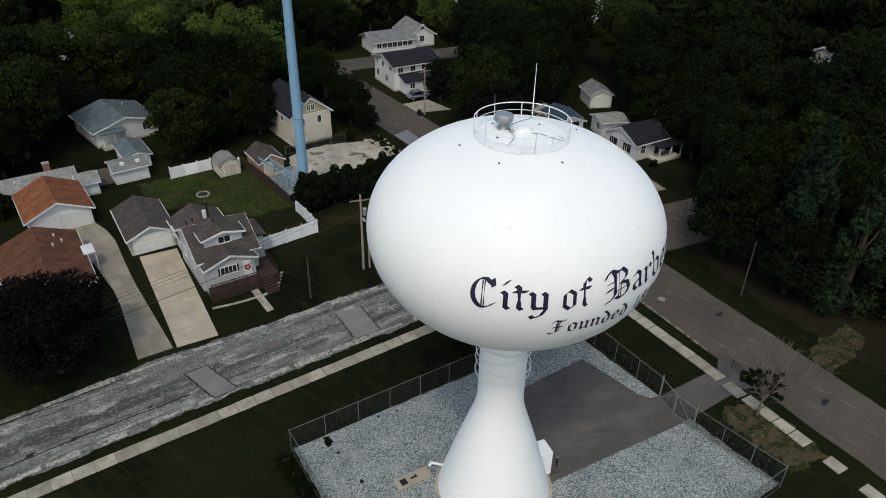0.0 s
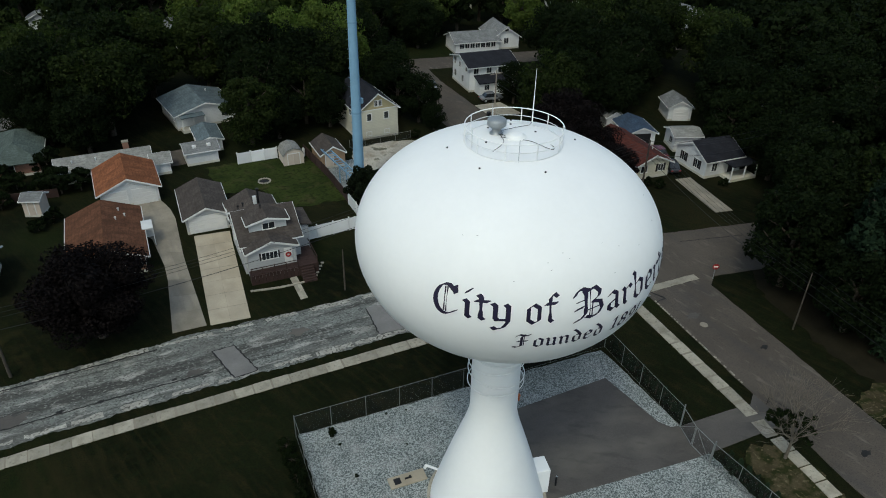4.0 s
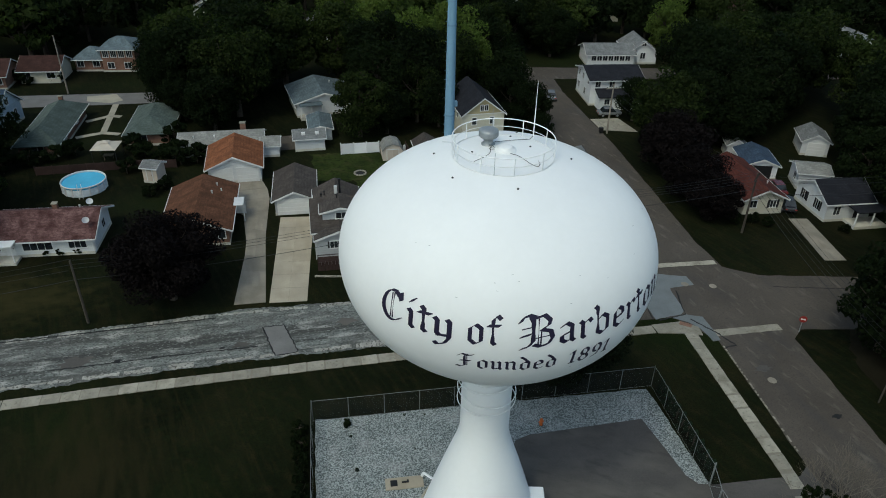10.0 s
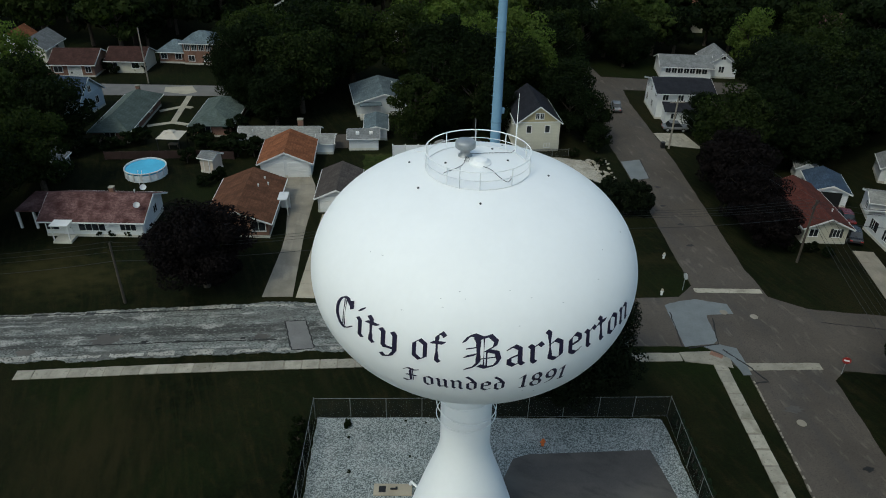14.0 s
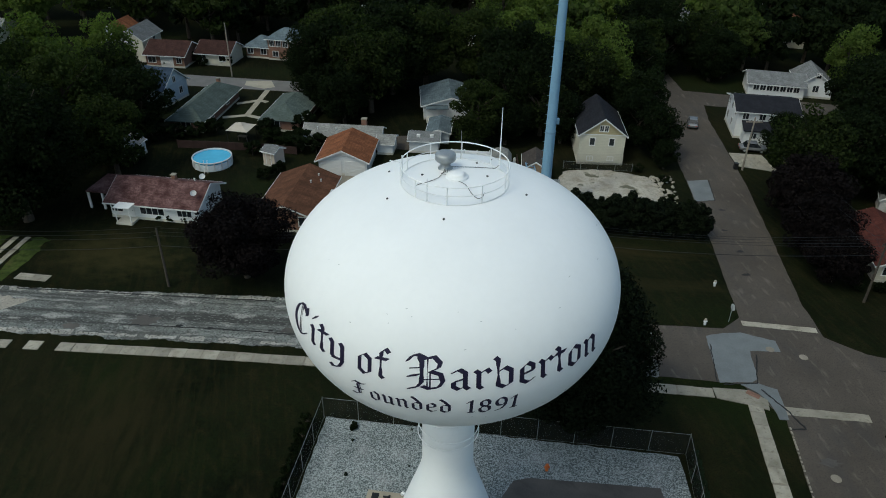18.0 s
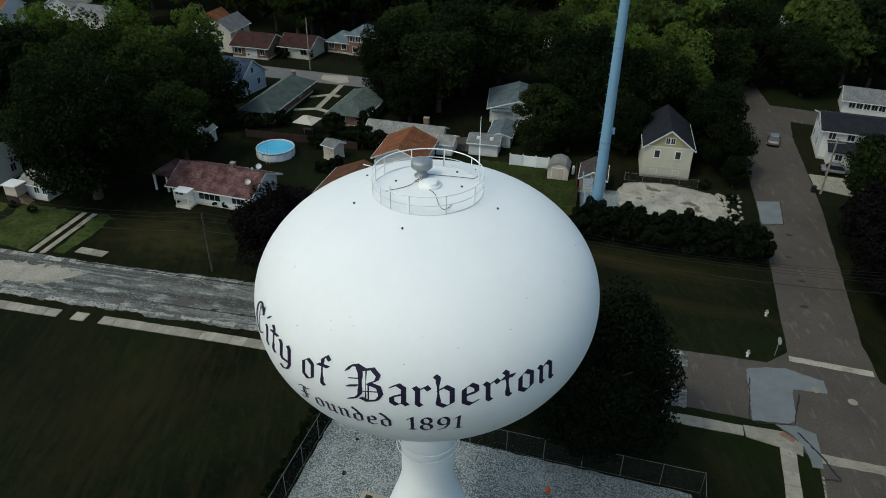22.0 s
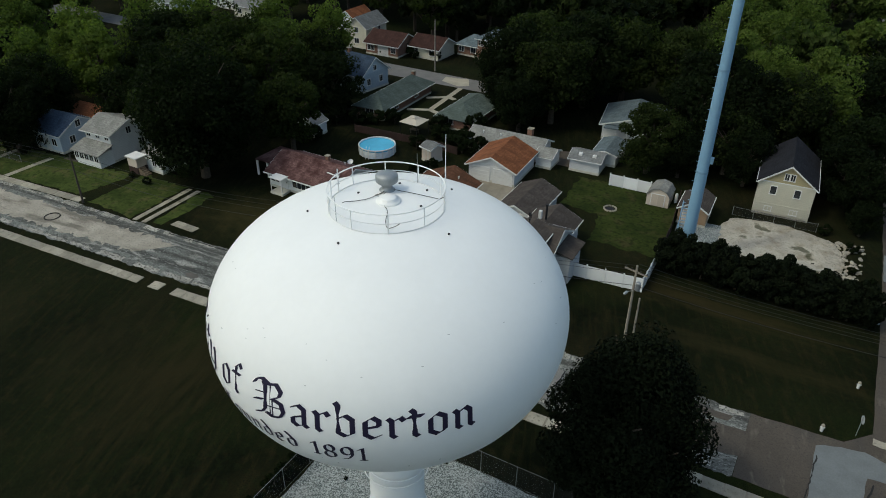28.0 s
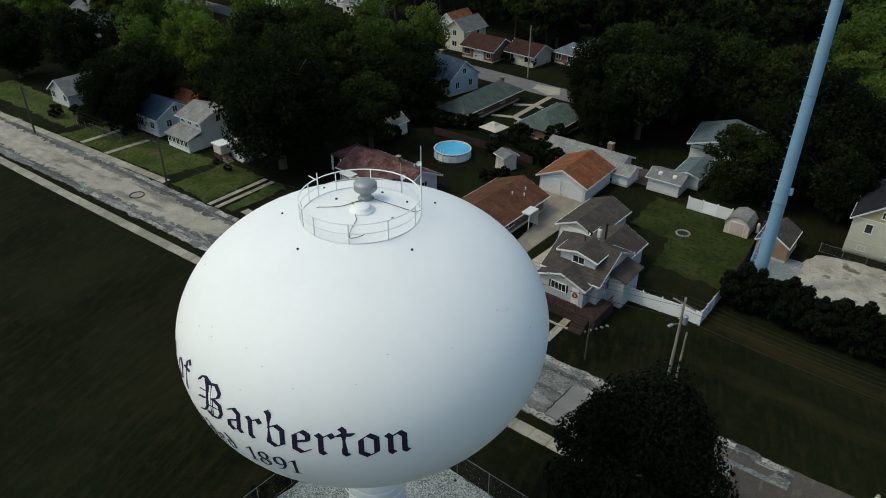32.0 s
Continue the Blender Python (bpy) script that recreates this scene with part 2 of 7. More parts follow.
add_layer(BLACKTOP, "noise", 0.8, (0.045, 0.042, 0.040), 0.55, 0.7, 0.5, (0.5, 1.4, 1), 40, detail=8)
PATCH = mat("asphalt patch", (0.15, 0.145, 0.14), 0.9, 0.12, 0.5, 8.0, 0.25, world_pos=True)
PATCHBLUE = mat("bluish concrete patch", (0.148, 0.161, 0.165), 0.9, 0.12, 0.5, 8.0, 0.25, world_pos=True)
PALEPATH = mat("pale garden concrete", (0.31, 0.285, 0.225), 0.9, 0.12, 0.6, 8.0, 0.25, world_pos=True)
CRUMBLE = mat("crumbled pale asphalt", (0.30, 0.29, 0.26), 0.95, 0.25, 0.8, 5.0, 0.6, world_pos=True, spec=0.1)
add_layer(CRUMBLE, "noise", 4.0, (0.06, 0.058, 0.05), 0.52, 0.62, 0.9, detail=8)
GRAVEL = mat("white gravel", (0.345, 0.375, 0.368), 0.95, 0.16, 0.25, 9.0, 0.6, world_pos=True, spec=0.1)
add_layer(GRAVEL, "noise", 10.0, (0.055, 0.067, 0.067), 0.40, 0.58, 0.92, detail=3)
add_layer(GRAVEL, "noise", 2.2, (0.15, 0.155, 0.16), 0.60, 0.70, 0.6, detail=8)
add_layer(GRAVEL, "noise", 0.5, (0.30, 0.30, 0.295), 0.5, 0.8, 0.6)
CONCRETE = mat("concrete", (0.29, 0.267, 0.215), 0.9, 0.16, 0.6, 7.0, 0.3, world_pos=True, rnd=0.2)
add_layer(CONCRETE, "noise", 0.8, (0.15, 0.135, 0.10), 0.52, 0.72, 0.65, detail=8)
add_layer(CONCRETE, "noise", 3.5, (0.10, 0.095, 0.07), 0.60, 0.68, 0.6, detail=6)
TANCRETE = mat("tan concrete drive", (0.365, 0.32, 0.245), 0.9, 0.10, 0.5, 9.0, 0.25, world_pos=True, rnd=0.08)
add_layer(TANCRETE, "noise", 0.5, (0.24, 0.205, 0.15), 0.52, 0.8, 0.6, (1, 0.3, 1))
GREYCRETE = mat("grey concrete drive", (0.23, 0.205, 0.163), 0.9, 0.15, 0.5, 9.0, 0.25, world_pos=True, rnd=0.1)
add_layer(GREYCRETE, "noise", 0.6, (0.13, 0.12, 0.10), 0.5, 0.8, 0.7, (1.4, 0.2, 1), -4)
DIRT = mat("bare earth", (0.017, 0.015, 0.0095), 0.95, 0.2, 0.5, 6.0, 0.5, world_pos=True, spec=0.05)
SAND = mat("pale sand", (0.34, 0.315, 0.265), 0.95, 0.16, 0.35, 4.0, 0.7, world_pos=True, spec=0.05)
add_layer(SAND, "noise", 0.6, (0.20, 0.17, 0.12), 0.52, 0.68, 0.75, detail=9)
add_layer(SAND, "noise", 0.35, (0.03, 0.036, 0.014), 0.60, 0.66, 0.8, detail=9)
add_layer(SAND, "noise", 5.0, (0.16, 0.14, 0.11), 0.55, 0.65, 0.6)
TANKPAINT = mat("white tank paint", (0.79, 0.80, 0.80), 0.6, 0.015, 0.35, 3.0, 0.02, rnd=0.0, spec=0.4)
add_layer(TANKPAINT, "noise", 0.5, (0.72, 0.73, 0.73), 0.5, 0.9, 0.35, (1, 1, 0.12), 0, False)
INK = mat("navy lettering paint", (0.016, 0.013, 0.035), 0.5, 0.1, 1.0, 8.0, 0.0, rnd=0.0)
GALV = mat("galvanised steel", (0.34, 0.36, 0.37), 0.5, 0.1, 2.0, 20.0, 0.1, metal=0.6)
FENCESTEEL = mat("dull fence steel", (0.20, 0.21, 0.21), 0.6, 0.12, 2.0, 20.0, 0.1, metal=0.3)
WHITE_STEEL = mat("white painted steel", (0.78, 0.79, 0.79), 0.45, 0.04, 2.0, 12.0, 0.05)
BLUESTEEL = mat("pale blue painted steel", (0.17, 0.30, 0.42), 0.45, 0.06, 0.4, 6.0, 0.05)
BLACK = mat("black rubber", (0.012, 0.012, 0.013), 0.6, 0.2, 2.0, 10.0, 0.1)
WOOD = mat("weathered wood", (0.16, 0.12, 0.085), 0.9, 0.2, 1.0, 14.0, 0.3)
POLEWOOD = mat("weathered pole wood", (0.055, 0.046, 0.037), 0.9, 0.2, 1.0, 14.0, 0.3)
PALEPOLE = mat("pale weathered pole wood", (0.24, 0.21, 0.175), 0.9, 0.15, 1.0, 14.0, 0.3)
DECKWOOD = mat("dark stained deck wood", (0.034, 0.019, 0.016), 0.8, 0.2, 1.0, 14.0, 0.3)
BARK = mat("bark", (0.055, 0.043, 0.033), 0.95, 0.25, 3.0, 14.0, 0.6)
DEADBARK = mat("bare grey bark", (0.13, 0.112, 0.09), 0.95, 0.2, 3.0, 14.0, 0.4)
WHITE = mat("white siding", (0.62, 0.63, 0.63), 0.65, 0.05, 0.7, 10.0, 0.05)
rows_relief(WHITE, 2, 4.0, 0.4, 0.03, 0.13)
TRIM = mat("white trim paint", (0.62, 0.62, 0.61), 0.5, 0.04, 1.0, 10.0, 0.03)
VINYL = mat("white vinyl", (0.70, 0.71, 0.71), 0.5, 0.04, 0.6, 8.0, 0.03)
LGREY = mat("light grey siding", (0.42, 0.43, 0.44), 0.7, 0.05, 0.7, 10.0, 0.05)
rows_relief(LGREY, 2, 4.0, 0.4, 0.03, 0.15)
CREAM = mat("cream siding", (0.52, 0.495, 0.40), 0.7, 0.05, 0.7, 10.0, 0.05)
rows_relief(CREAM, 2, 4.0, 0.4, 0.03, 0.13)
TAN = mat("tan shingle siding", (0.34, 0.29, 0.17), 0.8, 0.08, 0.7, 10.0, 0.1)
rows_relief(TAN, 2, 4.0, 0.4, 0.03, 0.15)
BLUESIDE = mat("pale blue siding", (0.38, 0.45, 0.52), 0.7, 0.05, 0.7, 10.0, 0.05)
rows_relief(BLUESIDE, 2, 4.0, 0.4, 0.03, 0.13)
PINKWOOD = mat("pale pinkish shed siding", (0.50, 0.43, 0.36), 0.8, 0.06, 0.7, 10.0, 0.1)
BROWNWOOD = mat("tan brown shed siding", (0.30, 0.205, 0.13), 0.8, 0.1, 0.7, 10.0, 0.1)
BRICK = mat("red brown brick", (0.19, 0.105, 0.075), 0.9, 0.2, 1.0, 9.0, 0.3)
rows_relief(BRICK, 2, 6.0, 0.4, 0.02, 0.2)
BLOCK = mat("painted block", (0.47, 0.45, 0.39), 0.9, 0.1, 0.8, 8.0, 0.2)


def shingles(name, col, var=0.25, col2=None):
    m = mat(name, col, 0.95, var, 0.6, 7.0, 0.4, col2=col2, spec=0.1)
    add_layer(m, "F1", 3.0, tuple(c * 0.6 for c in col), 0.45, 0.75, 0.5, (1, 1.6, 1), 0, False)
    return rows_relief(m, 1, 2.4, 0.5, 0.03, 0.16)


R_GREY = shingles("dark grey shingles", (0.068, 0.058, 0.052))
R_LGREY = shingles("weathered grey shingles", (0.16, 0.165, 0.165))
R_PALE = shingles("pale grey shingles", (0.22, 0.22, 0.205))
R_ORANGE = shingles("rust orange shingles", (0.19, 0.075, 0.037), 0.3)
add_layer(R_ORANGE, "noise", 0.5, (0.10, 0.042, 0.024), 0.52, 0.68, 0.7, (1.5, 0.4, 1), 0, False, 8)
R_BROWN = shingles("reddish brown shingles", (0.110, 0.051, 0.030), 0.3)
add_layer(R_BROWN, "noise", 0.5, (0.055, 0.027, 0.017), 0.52, 0.68, 0.7, (1.5, 0.4, 1), 0, False, 8)
R_MAROON = shingles("maroon mottled shingles", (0.085, 0.036, 0.033), 0.5, (0.17, 0.10, 0.095))
R_DARKBROWN = shingles("dark brown shingles", (0.050, 0.026, 0.022), 0.3)
R_BLACK = shingles("black shingles", (0.020, 0.021, 0.026))
R_GREEN = shingles("grey green shingles", (0.085, 0.108, 0.098))
R_BLUE = shingles("slate blue shingles", (0.045, 0.068, 0.105))
R_TEAL = shingles("blue grey shingles", (0.105, 0.135, 0.15))
R_RED = shingles("dull red shingles", (0.075, 0.026, 0.021))
CANVAS = mat("beige canopy cloth", (0.48, 0.43, 0.36), 0.8, 0.06, 1.0, 8.0, 0.05)
POOLWATER = mat("pool cover blue", (0.06, 0.36, 0.55), 0.25, 0.08, 0.6, 6.0, 0.15, spec=0.5)
POOLWALL = mat("pale pool wall panel", (0.55, 0.60, 0.62), 0.5, 0.12, 1.5, 6.0, 0.05)
REDPAINT = mat("red paint", (0.22, 0.018, 0.016), 0.5, 0.1, 2.0, 10.0, 0.05)
SIGNBACK = mat("dull sign aluminium", (0.42, 0.43, 0.44), 0.5, 0.05, 2.0, 10.0, 0.05, metal=0.3)
ORANGE = mat("orange plastic", (0.50, 0.12, 0.03), 0.6, 0.15, 2.0, 10.0, 0.05)
CARPAINT = mat("dark car paint", (0.02, 0.021, 0.024), 0.25, 0.1, 1.0, 5.0, 0.0, spec=0.6)
SILVER = mat("silver grey car paint", (0.22, 0.23, 0.24), 0.25, 0.06, 1.0, 5.0, 0.0, metal=0.4)
MAROONCAR = mat("maroon car paint", (0.10, 0.018, 0.02), 0.25, 0.06, 1.0, 5.0, 0.0, spec=0.6)
GLASS = mat("dark window glass", (0.018, 0.022, 0.026), 0.08, 0.3, 0.4, 4.0, 0.0, spec=0.6)
STONE = mat("pale rubble stone", (0.30, 0.275, 0.225), 0.95, 0.25, 1.2, 8.0, 0.5)
CHAIN = mat("chain link", (0.045, 0.048, 0.048), 0.6, 0.1, 2.0, 20.0, 0.0, metal=0.4)


def see_through(m, amount):
    """Open wire mesh: most of its area is gap."""
    n, k = m.node_tree.nodes, m.node_tree.links
    mix, tr = n.new("ShaderNodeMixShader"), n.new("ShaderNodeBsdfTransparent")
    mix.inputs[0].default_value = amount
    k.new(n["Principled BSDF"].outputs[0], mix.inputs[1]), k.new(tr.outputs[0], mix.inputs[2])
    k.new(mix.outputs[0], n["Material Output"].inputs[0])


see_through(CHAIN, 0.86)


def leaf_mat(name, a, b, through=0.0):
    m = bpy.data.materials.new(name)
    m.use_nodes = True
    n, k = m.node_tree.nodes, m.node_tree.links
    p = n["Principled BSDF"]
    p.inputs["Roughness"].default_value, p.inputs["Specular IOR Level"].default_value = 0.8, 0.06
    g, o = n.new("ShaderNodeNewGeometry"), n.new("ShaderNodeObjectInfo")
    mx = n.new("ShaderNodeMix")
    mx.data_type = 'RGBA'
    mx.inputs["A"].default_value, mx.inputs["B"].default_value = (*a, 1), (*b, 1)
    av = n.new("ShaderNodeMath")
    av.operation = 'MULTIPLY_ADD'
    av.inputs[1].default_value = 0.6
    hs = n.new("ShaderNodeMath")
    hs.operation = 'MULTIPLY'
    hs.inputs[1].default_value = 0.4
    k.new(o.outputs["Random"], hs.inputs[0])
    k.new(g.outputs["Random Per Island"], av.inputs[0]), k.new(hs.outputs[0], av.inputs[2])
    k.new(av.outputs[0], mx.inputs["Factor"])
    k.new(mx.outputs["Result"], p.inputs["Base Color"])
    if through:
        tr, mix, up = n.new("ShaderNodeBsdfTranslucent"), n.new("ShaderNodeMixShader"), n.new("ShaderNodeVectorMath")
        up.operation = 'MULTIPLY'
        up.inputs[1].default_value = (1.9, 2.2, 1.1)
        k.new(mx.outputs["Result"], up.inputs[0]), k.new(up.outputs[0], tr.inputs["Color"])
        mix.inputs[0].default_value = through
        k.new(p.outputs[0], mix.inputs[1]), k.new(tr.outputs[0], mix.inputs[2])
        k.new(mix.outputs[0], n["Material Output"].inputs[0])
    return m


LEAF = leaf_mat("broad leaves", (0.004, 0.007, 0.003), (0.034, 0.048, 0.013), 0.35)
# Sunlight on the far and western trees is put into these two paler colours.
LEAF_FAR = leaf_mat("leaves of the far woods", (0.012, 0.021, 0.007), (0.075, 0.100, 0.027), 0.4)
LEAF_SUNLIT = leaf_mat("green leaves in sunlit colour", (0.024, 0.040, 0.010), (0.100, 0.132, 0.032), 0.4)
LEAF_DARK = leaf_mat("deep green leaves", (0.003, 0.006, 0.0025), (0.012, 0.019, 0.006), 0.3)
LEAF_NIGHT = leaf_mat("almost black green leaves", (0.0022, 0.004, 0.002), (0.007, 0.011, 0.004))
LEAF_PURPLE = leaf_mat("dark purple leaves", (0.003, 0.0022, 0.0025), (0.0075, 0.0055, 0.0053))
NEEDLE = leaf_mat("conifer needles", (0.006, 0.013, 0.007), (0.017, 0.030, 0.014))



# ---- building blocks ----
def mesh_of(bm, name):
    me = bpy.data.meshes.new(name)
    bm.to_mesh(me)
    bm.free()
    return me


def part(name, bm, material, parent=None, label="", m=None):
    """Links a bmesh (or a finished mesh) as one object under a thing or a part."""
    me = bm if isinstance(bm, bpy.types.Mesh) else mesh_of(bm, name)
    if material and not me.materials:
        me.materials.append(material)
    ob = new(name, me)
    if parent:
        ob.parent = parent
    if m is not None:
        ob.matrix_basis = m
    if label:
        ob["label"] = label
    return ob


def thing(name, label, category, m=None, group="", kind=""):
    ob = new(name)
    ob.empty_display_size = 0.3
    if m is not None:
        ob.matrix_basis = m
    return tagged(ob, label, category, group, kind)


def smooth(ob):
    for p in ob.data.polygons:
        p.use_smooth = True
    return ob


def box(bm, x0, x1, y0, y1, z0, z1, bevel=0.0):
    r = bmesh.ops.create_cube(bm, size=1.0, matrix=Matrix.LocRotScale(((x0 + x1) / 2, (y0 + y1) / 2, (z0 + z1) / 2), None, (x1 - x0, y1 - y0, z1 - z0)))
    if bevel:
        vs = set(r["verts"])
        es = [e for e in bm.edges if e.verts[0] in vs and e.verts[1] in vs]
        bmesh.ops.bevel(bm, geom=es, offset=bevel, segments=1, affect='EDGES')
    return bm


def boxes(*lots, bevel=0.0):
    bm = bmesh.new()
    for l in lots:
        box(bm, *l, bevel=bevel)
    return bm


def tube(bm, a, b, r0, r1=None, seg=10, caps=True):
    a, b = Vector(a), Vector(b)
    d = b - a
    q = d.to_track_quat('Z', 'Y').to_matrix().to_4x4()
    bmesh.ops.create_cone(bm, cap_ends=caps, segments=seg, radius1=r0, radius2=r0 if r1 is None else r1, depth=d.length,
                          matrix=Matrix.Translation((a + b) / 2) @ q)
    return bm


def tubes(*lots, seg=8):
    bm = bmesh.new()
    for l in lots:
        tube(bm, *l, seg=seg)
    return bm


def ring(bm, c, r, thick, seg=48, side=6):
    """A round bar bent into a level ring."""
    vs = []
    for i in range(seg):
        a = 2 * math.pi * i / seg
        vs.append([bm.verts.new((c[0] + (r + thick * math.cos(b)) * math.cos(a), c[1] + (r + thick * math.cos(b)) * math.sin(a), c[2] + thick * math.sin(b)))
                   for b in [2 * math.pi * j / side for j in range(side)]])
    for i in range(seg):
        for j in range(side):
            bm.faces.new((vs[i][j], vs[(i + 1) % seg][j], vs[(i + 1) % seg][(j + 1) % side], vs[i][(j + 1) % side]))
    return bm


def lathe(profile, seg=64, close=False):
    bm = bmesh.new()
    rows = []
    for r, z in profile:
        if r < 1e-4:
            rows.append([bm.verts.new((0, 0, z))])
        else:
            rows.append([bm.verts.new((r * math.cos(2 * math.pi * i / seg), r * math.sin(2 * math.pi * i / seg), z)) for i in range(seg)])
    for a, b in zip(rows, rows[1:]):
        for i in range(seg):
            j = (i + 1) % seg
            if len(a) == 1 and len(b) > 1:
                bm.faces.new((a[0], b[j], b[i]))
            elif len(b) == 1 and len(a) > 1:
                bm.faces.new((a[i], a[j], b[0]))
            elif len(a) > 1:
                bm.faces.new((a[i], a[j], b[j], b[i]))
    bmesh.ops.recalc_face_normals(bm, faces=bm.faces)
    return bm


def slab(outline, z0, z1):
    """A flat plate with that outline."""
    bm = bmesh.new()
    top = [bm.verts.new((x, y, z1)) for x, y in outline]
    f = bm.faces.new(top)
    if f.normal.z < 0 or sum(a[0] * b[1] - b[0] * a[1] for a, b in zip(outline, outline[1:] + outline[:1])) < 0:
        bmesh.ops.reverse_faces(bm, faces=[f])
    r = bmesh.ops.extrude_face_region(bm, geom=[f])
    for v in r["geom"]:
        if isinstance(v, bmesh.types.BMVert):
            v.co.z = z0
    bmesh.ops.recalc_face_normals(bm, faces=bm.faces)
    bmesh.ops.triangulate(bm, faces=[g for g in bm.faces if len(g.verts) > 4])
    return bm


def ragged(line, step=0.8, wild=0.18, seed=1):
    """A polyline with an uneven, crumbled course."""
    rg = random.Random(seed)
    out = []
    for (x0, y0), (x1, y1) in zip(line, line[1:]):
        n = max(1, int(math.hypot(x1 - x0, y1 - y0) / step))
        for i in range(n):
            t = i / n
            out.append((x0 + (x1 - x0) * t + rg.uniform(-wild, wild), y0 + (y1 - y0) * t + rg.uniform(-wild, wild)))
    out.append(line[-1])
    return out



# ---- ground and streets ----
def sheet(name, outline, z, material, label="", depth=0.3):
    ob = part(name, slab(outline, z - depth, z), material)
    tagged(ob, label, name.split("_")[0], kind="structure")
    return ob


bm = bmesh.new()
for i in range(41):
    for j in range(41):
        u, v = (i - 20) / 20, (j - 20) / 20
        bm.verts.new((36 + 2400 * u * abs(u) ** 1.2, 60 + 2400 * v * abs(v) ** 1.2, 0))
bm.verts.ensure_lookup_table()
for i in range(40):
    for j in range(40):
        a = i * 41 + j
        bm.faces.new((bm.verts[a], bm.verts[a + 41], bm.verts[a + 42], bm.verts[a + 1]))
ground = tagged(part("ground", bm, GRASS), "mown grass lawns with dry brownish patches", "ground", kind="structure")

# The broken-up street in front of the houses, its crumbled edges, and the crossing street.
EW_N = [(-140, 63.6), (-92, 60.6), (-48, 57.8), (-7, 55.6), (19, 55.1), (40.5, 53.2), (57, 51.9)]
EW_S = [(-140, 52.8), (-92, 50.9), (-37, 49.0), (0, 47.5), (18, 46.8), (38.5, 45.4), (56, 43.8)]
sheet("road_east_west", ragged(ragged(EW_N, 1.7, 0.22, 3), 0.3, 0.12, 5) + ragged(ragged(EW_S, 1.6, 0.22, 4), 0.3, 0.12, 6)[::-1], 0.03, WORN, "pale worn asphalt street with crumbled edges")
NS_W = [(50.0, -60), (58.5, -18), (61.9, 10), (63.8, 24), (66.0, 38.5), (63.5, 43.0), (56, 43.82), (57, 51.88), (64.5, 51.6), (66.8, 53.6), (67.9, 64.3), (69.2, 77), (70.8, 97), (72.0, 112), (73.2, 130), (75.6, 150), (78.9, 180)]
NS_E = [(57.5, -60), (66.0, -18), (69.4, 8), (71.4, 21), (73.8, 36.8), (75.5, 38.0), (140, 22), (140, 31), (77.5, 47.9), (74.4, 50.5), (74.5, 56), (76.5, 71), (78.7, 88), (79.8, 101), (80.6, 112),
        (82.0, 119.5), (140, 107), (140, 113.5), (80.2, 127.5), (79.4, 150), (82.5, 180)]
sheet("road_north_south", ragged(NS_W, 1.2, 0.07, 5) + ragged(NS_E, 1.2, 0.07, 6)[::-1], 0.035, ASPHALT, "brownish grey asphalt street with patches at the crossing")
sheet("road_far_street", [(-130, 134.5), (-60, 127.5), (-25, 125), (6, 121.8), (10, 127), (-25, 131.5), (-60, 134), (-130, 141)], 0.035, PATCH, "pale asphalt back street behind the gardens")
sheet("road_far_north", [(78.9, 179), (82.5, 179), (84.0, 222), (102, 420), (95, 420), (79.8, 222)], 0.036, CONCRETE, "pale far street between the trees")

for i, (o, mt) in enumerate([
    ([(21.6, 51.55), (23.75, 51.45), (24.75, 46.85), (22.5, 46.75)], PATCH),
    ([(37.65, 51.1), (40.4, 50.6), (39.95, 46.2), (37.0, 46.35)], PATCH),
    ([(62.2, 50.2), (64.2, 50.8), (66.0, 50.9), (69.1, 49.7), (69.0, 47.9), (66.0, 48.0), (65.3, 43.8), (64.6, 43.3), (61.5, 43.15)], PATCHBLUE),
    ([(70.1, 86.9), (73.3, 87.4), (72.3, 80.8), (69.6, 80.4)], PATCHBLUE),
    ([(66.3, 40.1), (73.6, 39.4), (73.5, 38.4), (66.2, 39.1)], CONCRETE),
    ([(66.75, 52.95), (74.2, 52.0), (74.1, 51.2), (66.65, 52.15)], CONCRETE),
    ([(63.4, 43.0), (65.1, 43.2), (66.6, 42.4), (66.4, 40.2), (66.15, 38.5), (65.4, 38.5), (65.3, 40.6), (64.6, 42.0)], PATCHBLUE),
    ([(52.6, 49.6), (56.9, 49.4), (56.7, 46.2), (52.4, 45.9)], ASPHALT),
    ([(49.0, 51.0), (55.6, 50.9), (55.2, 50.1), (49.4, 50.3)], ASPHALT)]):
    sheet("road_patch", ragged(o + o[:1], 0.6, 0.05, 20 + i)[:-1], 0.047 + 0.001 * i, mt, "repaired patch in the street surface", 0.1)

# Dark tar lines round the patches.
TAR = mat("tar seal", (0.012, 0.012, 0.012), 0.7, 0.2, 1.0, 8.0, 0.1, world_pos=True)


